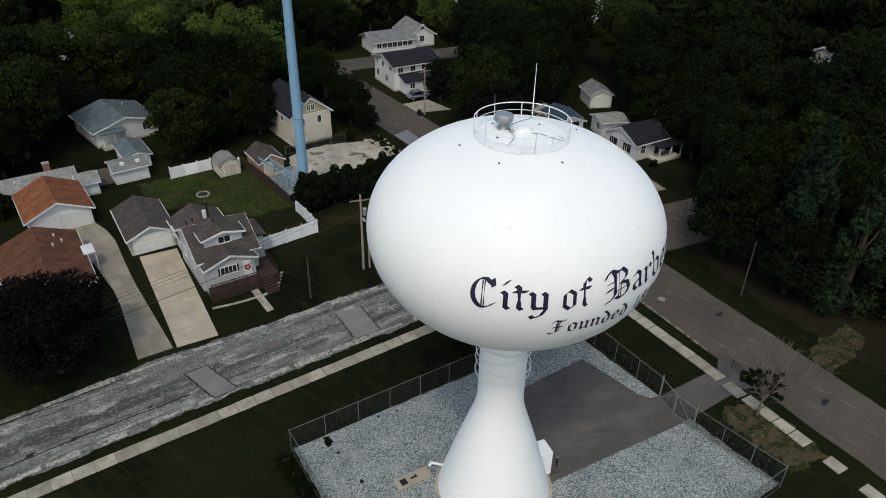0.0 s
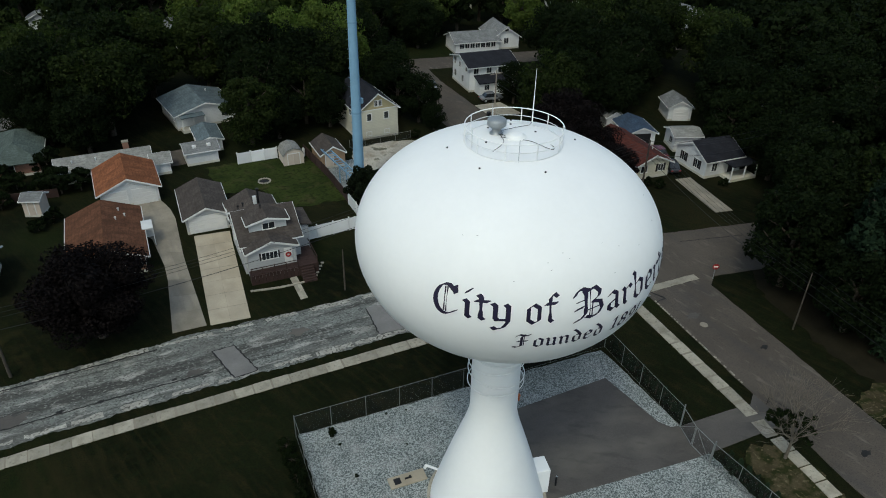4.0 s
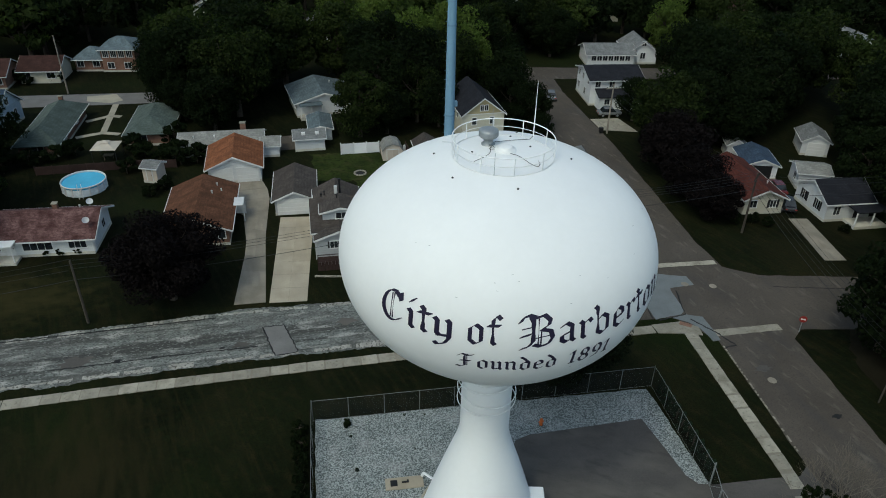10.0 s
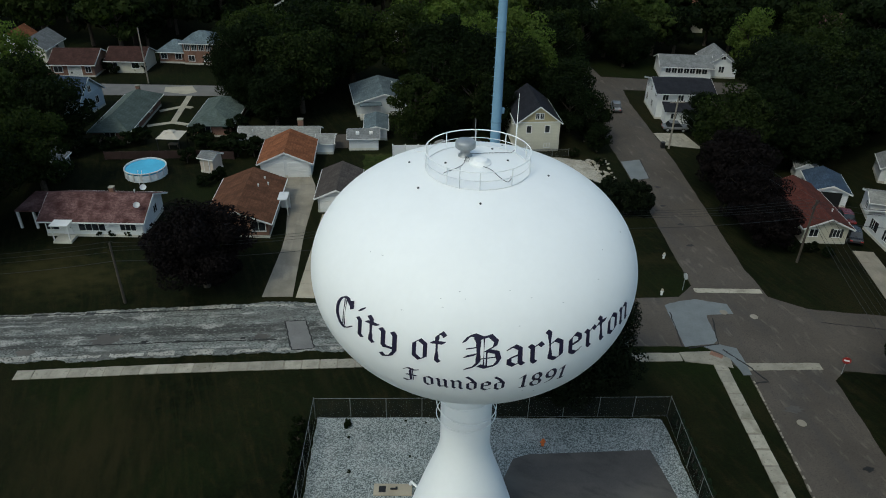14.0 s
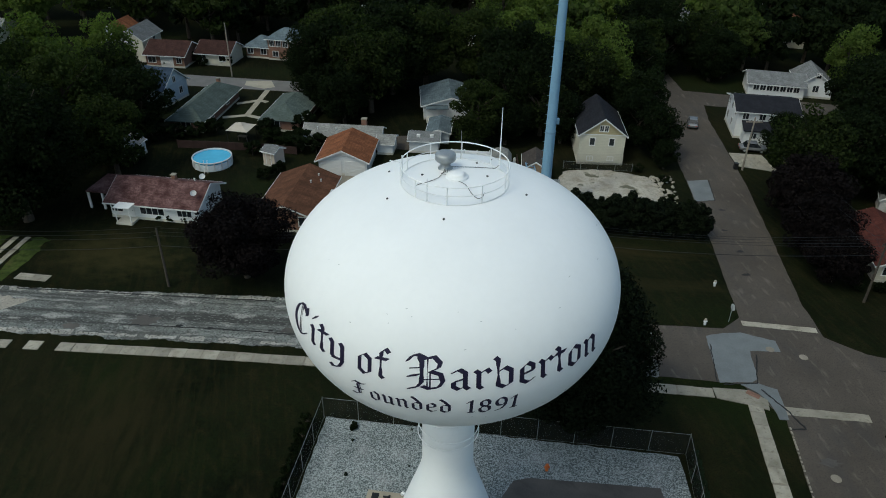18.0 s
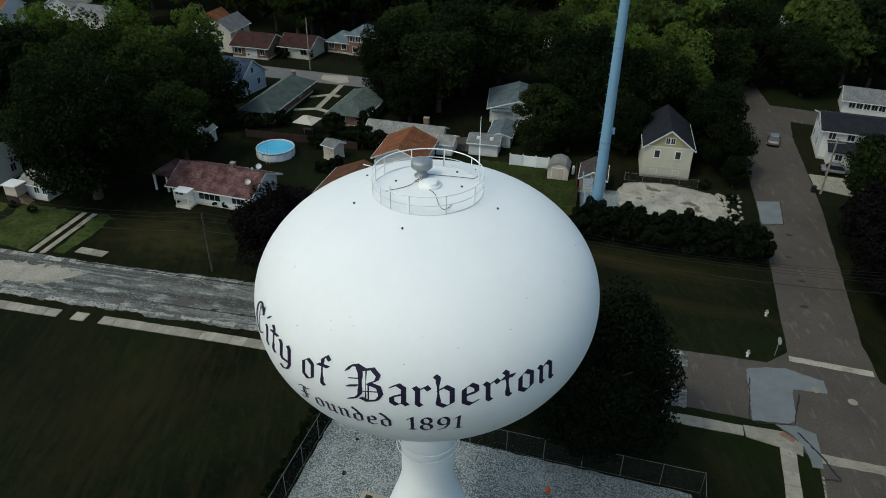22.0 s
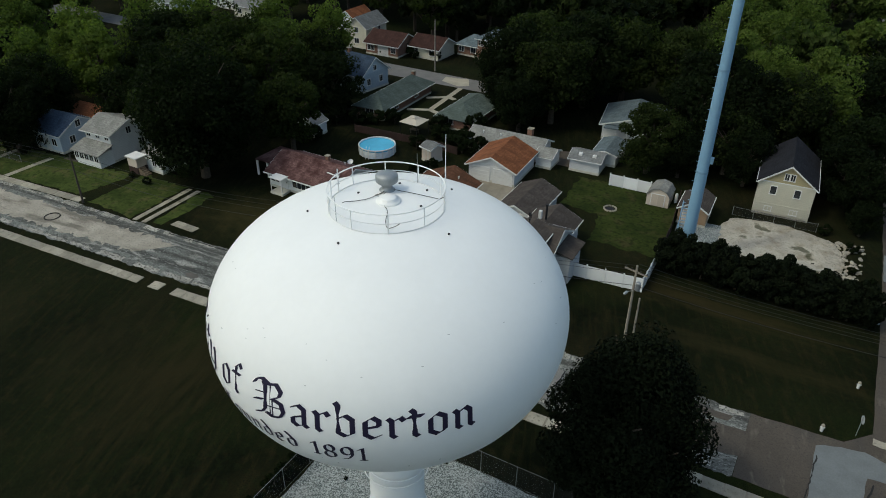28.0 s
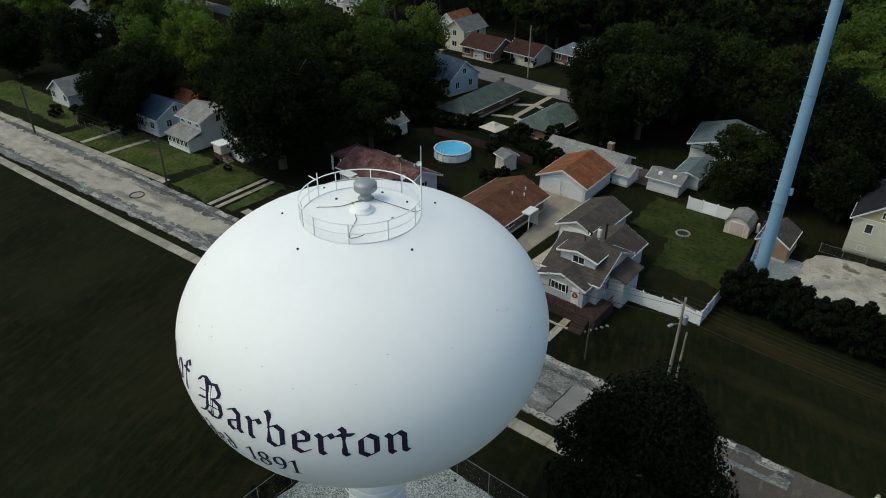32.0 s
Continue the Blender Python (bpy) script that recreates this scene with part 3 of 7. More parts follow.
def tar_line(line, w, seed):
    rg = random.Random(seed)
    pts = ragged(line, 0.35, 0.06, seed)
    bm = bmesh.new()
    prev = None
    for k, (x, y) in enumerate(pts):
        x2, y2 = pts[min(k + 1, len(pts) - 1)]
        x1, y1 = pts[max(k - 1, 0)]
        d = math.hypot(x2 - x1, y2 - y1) or 1
        h = w * rg.uniform(0.3, 0.8) / 2
        nx, ny = -(y2 - y1) / d * h, (x2 - x1) / d * h
        cur = (bm.verts.new((x + nx, y + ny, 0.058)), bm.verts.new((x - nx, y - ny, 0.058)))
        if prev:
            bm.faces.new((prev[0], prev[1], cur[1], cur[0]))
        prev = cur
    bmesh.ops.recalc_face_normals(bm, faces=bm.faces)
    r = bmesh.ops.extrude_face_region(bm, geom=list(bm.faces))
    for v in r["geom"]:
        if isinstance(v, bmesh.types.BMVert):
            v.co.z = 0.03
    return tagged(part("tar_seal", bm, TAR), "black tar line sealing a crack in the street", "tar line", "tar lines", "structure")


tar_line([(21.6, 51.55), (23.75, 51.45), (24.75, 46.85), (22.5, 46.75), (21.6, 51.55)], 0.22, 31)
tar_line([(37.65, 51.1), (37.0, 46.35)], 0.2, 32)
tar_line([(40.4, 50.6), (39.95, 46.2)], 0.2, 33)
tar_line([(66.4, 47.4), (65.05, 43.2), (61.8, 42.9)], 0.22, 34)
tar_line([(65.1, 42.3), (66.6, 39.4), (67.3, 37.4), (66.0, 37.3)], 0.26, 35)
tar_line([(62.3, 48.9), (61.3, 43.2)], 0.16, 36)
tar_line([(77.6, 45.5), (86.0, 43.0)], 0.14, 37)
tar_line([(-12, 55.5), (2, 54.9), (17, 54.3)], 0.26, 38)
tar_line([(2, 49.6), (12, 49.2), (21, 48.6)], 0.2, 39)
tar_line([(69.6, 80.35), (72.35, 80.75), (73.4, 87.4)], 0.2, 40)
# Pale crumbled strips along both edges of the worn street.
for side, (line, off) in enumerate(((EW_N, -.45), (EW_S, .45))):
    rg = random.Random(65 + side)
    for (x0, y0), (x1, y1) in zip(line[2:], line[3:]):
        L = math.dist((x0, y0), (x1, y1))
        u = 0.0
        while u < L - 1:
            n = rg.uniform(1.2, 4.5)
            v = min(L, u + n)
            w = rg.uniform(.18, .42)
            lo = [(x0 + (x1 - x0) * q / L, y0 + (y1 - y0) * q / L + off - w) for q in (u, v)]
            hi = [(x, y + 2 * w) for x, y in lo]
            sheet("road_crumbled_edge", ragged(lo, .4, .14, rg.randrange(999)) + ragged(hi, .4, .14, rg.randrange(999))[::-1], 0.037, CRUMBLE, "pale crumbled edge of the worn street", 0.08)
            u = v + rg.uniform(.3, 2.2)


def blot(x, y, r, squash, seed, material=BLACKTOP, z=0.045):
    rg = random.Random(seed)
    o = []
    for i in range(16):
        a = 2 * math.pi * i / 16
        q = r * rg.uniform(0.6, 1.25)
        o.append((x + q * math.cos(a), y + q * squash * math.sin(a)))
    return tagged(part("road_stain", slab(o, 0.02, z), material), "dark worn hollow in the street surface", "stain", "stains", "structure")


for k, (x, y, r) in enumerate([(30, 50.6, 1.1), (47, 49.3, .9), (67.7, 33.6, .9), (70.1, 26.5, .5), (66.2, 13.0, .55), (71.4, 67.2, .45), (71.0, 72.4, .4), (72.5, 78.0, .45), (70.4, 62.0, .5), (4.2, 50.3, 1.5), (8.1, 49.6, 0.35), (11.3, 49.3, 0.35), (19.4, 49.3, 0.8), (17.6, 49.2, 0.3), (-2.9, 49.1, 0.9)]):
    blot(x, y, r, 0.55, 50 + k, TAR if r < .6 else BLACKTOP)
for x, y in [(67.45, 32.0), (68.1, 48.3), (71.0, 47.2)]:
    tagged(part("manhole_cover", lathe([(0, 0.062), (0.28, 0.062), (0.31, 0.055), (0.42, 0.05), (0.42, 0.0)], 24), GREYCRETE, m=pose(x, y, 0)), "pale round manhole cover in the asphalt", "manhole cover", "manhole covers")
bm = bmesh.new()
ring(bm, (0, 0, 0.05), 0.95, 0.09, 28)
tagged(part("manhole_ring", bm, TAR, m=pose(-28.8, 52.6, 0)), "dark round tar ring round a manhole in the worn street", "manhole ring")

# Water works yard: gravel, blacktop, approach.
YARD = [(25.3, 37.3), (55.3, 33.9), (54.2, 10.6), (22.6, 13.2)]
sheet("ground_gravel_yard", ragged(YARD + YARD[:1], 0.6, 0.07, 8)[:-1], 0.04, GRAVEL, "white crushed gravel inside the fenced yard")
sheet("ground_blacktop", [(41.3, 30.8), (42.6, 31.15), (52.95, 30.5), (53.2, 27.0), (53.35, 24.0), (53.9, 22.95), (55.0, 22.6), (59.9, 22.0), (62.3, 21.6), (63.6, 22.4), (63.0, 17.8), (61.8, 18.6), (57.2, 19.0),
                          (53.1, 19.4), (39.7, 21.8), (39.0, 24.0), (39.6, 28.0)], 0.055, BLACKTOP, "dark smooth blacktop pad and approach lane")

# Grass verge between sidewalk and kerb, bare earth by the bare tree and garden.
for k, (x, y, rx, ry, mt) in enumerate([(27.0, 98.5, 5.5, 2.6, ASPHALT)]):
    rg = random.Random(70 + k)
    o = []
    for i in range(40):
        a = 2 * math.pi * i / 40
        q = 1 + .35 * noise.noise((1.3 * math.cos(a) + 5 * k, 1.3 * math.sin(a), 0)) + rg.uniform(-.07, .07)
        o.append((x + rx * q * math.cos(a), y + ry * q * math.sin(a)))
    sheet("ground_patch", o, 0.012 + 0.001 * k, mt, "thin bare patch in the lawn" if mt is DIRT else "dark parking apron", 0.1)

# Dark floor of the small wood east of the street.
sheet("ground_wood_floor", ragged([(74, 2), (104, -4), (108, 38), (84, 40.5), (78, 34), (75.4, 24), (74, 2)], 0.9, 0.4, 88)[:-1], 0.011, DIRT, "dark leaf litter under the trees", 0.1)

sheet("ground_gravel_corner", ragged([(67.3, 71.6), (68.5, 71.2), (69.0, 75.4), (68.2, 76.2), (67.3, 71.6)], .4, .12, 79)[:-1], 0.02, GRAVEL, "small patch of pale gravel beside the street", 0.1)
# Greener lawns behind and before the houses; western ones painted brighter as sunlit.
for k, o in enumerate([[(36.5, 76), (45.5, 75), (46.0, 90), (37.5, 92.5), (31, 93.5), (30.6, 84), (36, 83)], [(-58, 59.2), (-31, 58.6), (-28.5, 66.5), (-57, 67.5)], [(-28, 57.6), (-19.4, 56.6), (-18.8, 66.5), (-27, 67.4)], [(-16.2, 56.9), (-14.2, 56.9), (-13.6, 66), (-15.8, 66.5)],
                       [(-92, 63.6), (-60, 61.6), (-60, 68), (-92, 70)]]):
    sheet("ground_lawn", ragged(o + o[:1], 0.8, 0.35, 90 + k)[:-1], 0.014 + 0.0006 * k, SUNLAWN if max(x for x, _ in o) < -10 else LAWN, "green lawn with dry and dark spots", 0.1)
# Smoother crown of the street, brightened in colour as if in warm sun.
WEST_N = [(-140, 61.0), (-92, 58.2), (-48, 55.8), (-24, 54.6), (-9, 53.6)]
WEST_S = [(-140, 54.3), (-92, 52.5), (-48, 51.0), (-26, 50.4), (-13, 50.2)]
sheet("road_west_crown", ragged(WEST_N, 0.5, 0.45, 61) + ragged(WEST_S, 0.5, 0.45, 62)[::-1], 0.038, WORNWEST, "smoother sandy crown of the worn street with warm sunlight in its colour", 0.1)

sheet("ground_litter", ragged([(56.2, 10.5), (60.2, 9.6), (61.4, 16.6), (58.2, 18.0), (56.4, 17.2), (56.2, 10.5)], 0.6, 0.35, 89)[:-1], 0.013, LITTER, "fallen leaves on thin grass under a bare tree", 0.1)
sheet("ground_track", ragged([(71.2, 17.4), (74.2, 17.9), (79.1, 17.2), (79.0, 15.4), (74.6, 14.2), (70.6, 14.6), (71.2, 17.4)], 0.6, 0.3, 91)[:-1], 0.013, LITTER, "bare earth track between the street and the trees", 0.1)
# Broken remains of the kerb beside the crossing street.
rk = random.Random(44)
kb = tagged(part("kerb_remains", slab([(63.85, 23.9), (64.0, 23.9), (66.0, 37.6), (65.85, 37.6)], -0.1, 0.03), GREYCRETE), "crumbled remains of a concrete kerb", "kerb", kind="structure")
for i in range(34):
    t = (i + rk.uniform(.1, .9)) / 34
    if rk.random() < .75:
        part("kerb_piece", boxes((-.07, .07, -rk.uniform(.08, .2), rk.uniform(.05, .2), 0, .1), bevel=.015), CONCRETE, kb, m=pose(63.9 + 2.02 * t, 23.9 + 13.7 * t, 0, 0, 0, rk.uniform(-20, 10)))

# Driveways.
def driveway(name, left, right, material, label, joints=6):
    """Panels of cast concrete with open joints, between two edge lines."""
    base = tagged(part(name, slab(left + right[::-1], -0.2, 0.04), GREYCRETE), label, "driveway", kind="structure")

    def along(line, t):
        ln = [math.dist(a, b) for a, b in zip(line, line[1:])]
        s = t * sum(ln)
        for (a, b), l in zip(zip(line, line[1:]), ln):
            if s <= l + 1e-9:
                return (a[0] + (b[0] - a[0]) * s / l, a[1] + (b[1] - a[1]) * s / l)
            s -= l
        return line[-1]
    for i in range(joints):
        t0, t1 = i / joints, (i + 1) / joints - 0.003
        for u0, u1 in ((0, .498), (.502, 1)):
            c = []
            for t, u in ((t0, u0), (t0, u1), (t1, u1), (t1, u0)):
                a, b = along(left, t), along(right, t)
                c.append((a[0] + (b[0] - a[0]) * u, a[1] + (b[1] - a[1]) * u))
            part("slab", slab(c, -0.02, 0.05), material, base)
    return base


driveway("driveway_tan", [(22.5, 55.7), (25.05, 74.4)], [(26.45, 55.1), (29.25, 73.7)], TANCRETE, "tan concrete driveway in front of a grey garage", 7)
driveway("driveway_grey", [(18.85, 56.2), (20.6, 68.0), (20.4, 78.0), (15.8, 80.5), (15.4, 86.5)], [(22.15, 55.9), (22.9, 70.0), (24.0, 80.0), (23.9, 83.0), (23.2, 86.4)], GREYCRETE, "stained grey concrete driveway up to a rust-roofed garage", 10)
driveway("driveway_white", [(79.6, 97.6), (84.6, 97.0)], [(79.3, 92.6), (85.0, 90.5)], CONCRETE, "pale concrete parking pad off the street", 2)
driveway("driveway_east", [(87.4, 48.8), (90.0, 58.8)], [(90.0, 48.2), (92.4, 58.2)], GREYCRETE, "pale concrete driveway beside a white house", 4)
for y0, dx in ((0, 0.0), (1, 1.5)):
    driveway("drive_strip", [(-18.9 + dx, 56.4), (-18.3 + dx, 66.4)], [(-18.2 + dx, 56.4), (-17.6 + dx, 66.4)], CONCRETE, "narrow concrete wheel strip across a lawn", 5)
driveway("front_path", [(32.1, 55.7), (32.4, 60.2)], [(32.9, 55.7), (33.2, 60.2)], CONCRETE, "narrow concrete front path", 3)
driveway("front_path_west", [(-45.5, 58.8), (-44.6, 66)], [(-44.6, 58.8), (-43.7, 66)], CONCRETE, "narrow concrete front path", 4)
driveway("front_path_far", [(-52.5, 59.2), (-52, 66)], [(-51.6, 59.2), (-51.1, 66)], CONCRETE, "narrow concrete front path", 4)
driveway("street_slab", [(-13.4, 57.3), (-9.6, 56.9)], [(-13.2, 58.5), (-9.4, 58.1)], CONCRETE, "pale concrete slab at the road edge", 2)


# Sidewalks of single cast slabs, some tilted or chipped.
def sidewalk(name, line, width, label, seed, skip=(), slab_len=1.55):
    rg = random.Random(seed)
    bm = bmesh.new()
    for (x0, y0), (x1, y1) in zip(line, line[1:]):
        n = max(1, int(math.dist((x0, y0), (x1, y1)) / 2.0))
        a = math.atan2(y1 - y0, x1 - x0)
        nx, ny = -math.sin(a) * (width / 2 - .05), math.cos(a) * (width / 2 - .05)
        for i in range(n):
            ts = (i / n, (i + 1) / n)
            if any(p - 1 < x0 + (x1 - x0) * t < q + 1 for p, q in skip for t in ts):
                continue
            c = [(x0 + (x1 - x0) * t, y0 + (y1 - y0) * t) for t in ts]
            vs = [bm.verts.new((c[k][0] + sg * nx, c[k][1] + sg * ny, .045)) for k, sg in ((0, -1), (1, -1), (1, 1), (0, 1))]
            bm.faces.new(vs)
    base = tagged(part(name, bm, GREYCRETE), label, "sidewalk", kind="structure")
    shapes = []
    for k in range(5):
        bm = bmesh.new()
        l, w = slab_len / 2 - 0.012, width / 2 - .05
        o = [(-l, -w), (l, -w), (l, w), (-l, w)]
        o = [(x + rg.uniform(-.02, .02), y + rg.uniform(-.03, .03)) for x, y in o]
        shapes.append(mesh_of(slab(o, -0.06, 0.035), "slab"))
        shapes[-1].materials.append(CONCRETE)
    for (x0, y0), (x1, y1) in zip(line, line[1:]):
        n = int(math.dist((x0, y0), (x1, y1)) / slab_len)
        yaw = math.degrees(math.atan2(y1 - y0, x1 - x0))
        for i in range(n):
            t = (i + .5) / n
            if any(a < x0 + (x1 - x0) * t < b for a, b in skip) and rg.random() < 0.3:
                continue
            part("slab", rg.choice(shapes), None, base, m=pose(x0 + (x1 - x0) * t, y0 + (y1 - y0) * t, (0.035 if not 17 < y0 + (y1 - y0) * t < 23 else 0.05) + rg.uniform(-.005, .005), rg.uniform(-.35, .35), rg.uniform(-.35, .35), yaw + rg.uniform(-.4, .4)))
    return base


sidewalk("pavement_south", [(-95, 50.3), (-36, 47.2), (-10.8, 46.1), (11.8, 45.2), (27, 44.3), (44, 43.2), (60.5, 41.7)], 1.35, "old concrete sidewalk of single slabs beside the street", 11, ((-9, -3),))
sidewalk("pavement_east", [(63.9, 40.9), (62.9, 33.0), (61.6, 22.4), (60.8, 18.0)], 1.35, "concrete sidewalk of single slabs beside the street", 12)
sidewalk("pavement_east_far", [(60.95, 17.8), (59.5, 8.0), (57.0, -8.0)], 1.3, "broken concrete sidewalk half grown over with grass", 13, ((57.5, 60.0),))
sidewalk("pavement_north", [(-95, 59.0), (-49, 58.1), (-29, 57.7)], 1.3, "pale concrete sidewalk of single slabs across the street", 14)
for a, b in (((0.1, 125.3), (-0.5, 109.2)), ((-0.5, 109.2), (-4.4, 107.9)), ((-0.5, 109.2), (2.1, 108.0)), ((-0.2, 116.8), (-3.8, 114.8)), ((-0.2, 116.8), (1.5, 116.0))):
    dx, dy = (b[1] - a[1]), -(b[0] - a[0])
    l = math.hypot(dx, dy) / 0.5
    dx, dy = dx / l, dy / l
    sheet("pavement_garden", [(a[0] - dx, a[1] - dy), (b[0] - dx, b[1] - dy), (b[0] + dx, b[1] + dy), (a[0] + dx, a[1] + dy)], 0.03 + .001 * (a[0] % 3), PALEPATH, "pale narrow garden path")
sheet("pavement_court", [(-5.4, 127.7), (-0.5, 128.0), (1.0, 124.3), (-0.9, 123.2), (-5.1, 125.0)], 0.036, PALEPATH, "pale paved court beside the back street")
part("corner_ramp", slab([(60.6, 42.4), (63.8, 42.2), (65.2, 40.9), (64.9, 39.6), (63.5, 40.2), (60.6, 41.0)], 0.0, 0.075), CONCRETE)
tagged(bpy.data.objects["corner_ramp"], "concrete corner ramp of the sidewalk", "ramp", kind="structure")
tagged(part("tactile_plate", boxes((-.62, .62, -.3, .3, 0.0, 0.09), bevel=0.01), BRICK, m=pose(64.1, 41.6, 0, 0, 0, -40)), "faded red tactile plate on the corner ramp", "tactile plate")



# ---- water tower ----
TX, TY, TZ, TR, TB = 36.02, 24.48, 23.68, 9.03, 6.72
tower = thing("water_tower", "tall white painted steel water tower with navy lettering", "water tower", pose(TX, TY, 0))
UP, FLAT = 6.09, 2.08


def crown_z(r):
    """Height of the tank's skin over its upper half."""
    return TZ + UP * max(0.0, 1 - (r / TR) ** FLAT) ** (1 / FLAT)


prof = [(0, crown_z(0))] + [(TR * math.sin(math.pi / 2 * i / 30), crown_z(TR * math.sin(math.pi / 2 * i / 30))) for i in range(1, 31)]
for i in range(31, 60):
    a = math.pi * i / 60
    r, z = TR * math.sin(a), TZ + TB * math.cos(a)
    if r < 2.25:
        break
    prof.append((r, z))
prof += [(1.95, 17.05), (1.78, 16.75), (1.68, 16.3)]
tank = smooth(part("tank", lathe(prof, 128), TANKPAINT, tower))
NECK = [(1.66, 16.3), (1.66, 9.6), (1.72, 9.1), (1.88, 8.4), (2.12, 7.6), (2.42, 6.7), (2.78, 5.6), (3.18, 4.3), (3.6, 2.9), (4.0, 1.5), (4.28, 0.5), (4.38, 0.05)]
pedestal = smooth(part("pedestal", lathe(NECK, 96), TANKPAINT, tower))
part("base_plate", lathe([(4.3, 0.10), (4.62, 0.10), (4.62, 0.0)], 96), CONCRETE, tower)


def on_tank(az, z):
    """The point of the tank's skin at an azimuth and height, and its outward normal."""
    r = TR * math.sqrt(max(0.0, 1 - ((z - TZ) / TB) ** 2)) if z < TZ else TR * max(0.0, 1 - ((z - TZ) / UP) ** FLAT) ** (1 / FLAT)
    p = Vector((r * math.cos(az), r * math.sin(az), z))
    n = Vector((p.x / TR ** 2, p.y / TR ** 2, (z - TZ) / TB ** 2)).normalized()
    return p, n


# Weld seam of the lower plates, and small scuffs in the paint.
p, _ = on_tank(0, 20.6)
bm = bmesh.new()
ring(bm, (0, 0, 20.6), p.x - 0.006, 0.012, 128, 6)
smooth(part("weld_seam", bm, TANKPAINT, tower))
rt = random.Random(3)
for i in range(26):
    p, n = on_tank(radians(rt.uniform(-150, 20)), rt.choice((27.2, 26.4, 25.6, 21.4)) + rt.uniform(-.3, .3))
    t = n.cross(Vector((0, 0, 1))).normalized()
    s = rt.uniform(.02, .05)
    part("scuff", tubes((p - t * s, p + t * s, .014, .008), seg=5), GALV, tower)

# Railing on the crown.
RAIL_R, RAIL_Z = 2.74, crown_z(2.74) - 0.02
for dz, th in ((0.98, 0.03), (0.52, 0.02), (0.05, 0.022)):
    bm = bmesh.new()
    ring(bm, (0, 0, RAIL_Z + dz), RAIL_R, th, 64, 6)
    smooth(part("guard_rail", bm, WHITE_STEEL, tower))
for i in range(10):
    a = 2 * math.pi * (i + 0.3) / 10
    part("rail_post", tubes(((RAIL_R * math.cos(a), RAIL_R * math.sin(a), RAIL_Z - 0.06), (RAIL_R * math.cos(a), RAIL_R * math.sin(a), RAIL_Z + 0.98), 0.027)), WHITE_STEEL, tower)
# Mushroom vent, hatch, pipe bases.
vent = smooth(part("roof_vent", lathe([(0.0, 1.0), (0.3, 0.98), (0.50, 0.90), (0.54, 0.85), (0.54, 0.56), (0.48, 0.5), (0.3, 0.38), (0.26, 0.32), (0.26, 0.12), (0.38, 0.1), (0.38, -0.05)], 28), GALV, tower, "grey galvanised mushroom vent", pose(-0.5, 1.0, 29.68)))
smooth(part("access_hatch", lathe([(0, 0.27), (0.34, 0.26), (0.40, 0.22), (0.40, 0.13), (0.56, 0.12), (0.58, 0.08), (0.58, -0.1)], 28), TANKPAINT, tower, "white round manway hatch", pose(0.12, -0.05, 29.74)))
part("whip_antenna", tubes(((2.32, 1.5, 29.6), (2.32, 1.5, 31.3), 0.035, 0.03), ((2.32, 1.5, 31.3), (2.32, 1.5, 32.9), 0.022, 0.012)), WHITE_STEEL, tower, "slim white whip antenna")
part("stub_antenna", tubes(((-1.3, -2.4, 29.4), (-1.3, -2.4, 30.75), 0.02, 0.012)), GALV, tower)
part("stub_antenna", tubes(((.3, 2.7, 29.5), (.3, 2.7, 31.1), 0.018, 0.01)), GALV, tower)
part("rail_light", tubes(((-2.62, 0.1, 30.4), (-3.3, 0.22, 30.45), 0.025), ((-2.66, 0.1, 29.6), (-2.66, 0.1, 30.8), 0.03)), WHITE_STEEL, tower)


def cable(pts, r, name="cable", material=BLACK, parent=tower):
    cu = bpy.data.curves.new(name, 'CURVE')
    cu.dimensions, cu.bevel_depth, cu.bevel_resolution = '3D', r, 1
    sp = cu.splines.new('NURBS')
    sp.points.add(len(pts) - 1)
    for q, p in zip(sp.points, pts):
        q.co = (*p, 1)
    sp.use_endpoint_u, sp.order_u = True, 3
    tmp = bpy.data.objects.new(name, cu)
    scene.collection.objects.link(tmp)
    me = bpy.data.meshes.new_from_object(tmp.evaluated_get(bpy.context.evaluated_depsgraph_get()))
    bpy.data.objects.remove(tmp)
    me.materials.clear()
    return part(name, me, material, parent)


def skin(x, y, up=0.10):
    return (x, y, crown_z(math.hypot(x, y)) + up)


def laid_cable(line, end, r=0.015):
    """A cable that lies on the crown along a line of plan points and climbs to its end."""
    pts = []
    for i in range(len(line) - 1):
        p0, p1, p2, p3 = (Vector(line[max(0, min(len(line) - 1, i + q))]) for q in (-1, 0, 1, 2))
        for k in range(6):
            t = k / 6
            q = .5 * (2 * p1 + (p2 - p0) * t + (2 * p0 - 5 * p1 + 4 * p2 - p3) * t * t + (3 * p1 - p0 - 3 * p2 + p3) * t ** 3)
            pts.append(skin(q.x, q.y, .05))
    return cable(pts + [skin(*line[-1], .05), end], r)


laid_cable([(-.5, .75), (-.62, .25), (-.85, -.3), (-1.3, -.65), (-1.8, -.85)], (-2.3, -.9, 29.36))
laid_cable([(-.2, 1.1), (.4, 1.12), (1.1, 1.2), (1.7, 1.3), (2.1, 1.4)], (2.3, 1.48, 29.75))
laid_cable([(-.4, .7), (-.3, -.15), (.2, -.62), (.55, -1.0), (.85, -1.75), (1.15, -2.12), (1.4, -1.85)], (1.5, -1.2, 29.6))
laid_cable([(-.55, .7), (-.48, .45), (-.7, .2), (-.45, .1)], (-.3, .25, 29.75), .012)
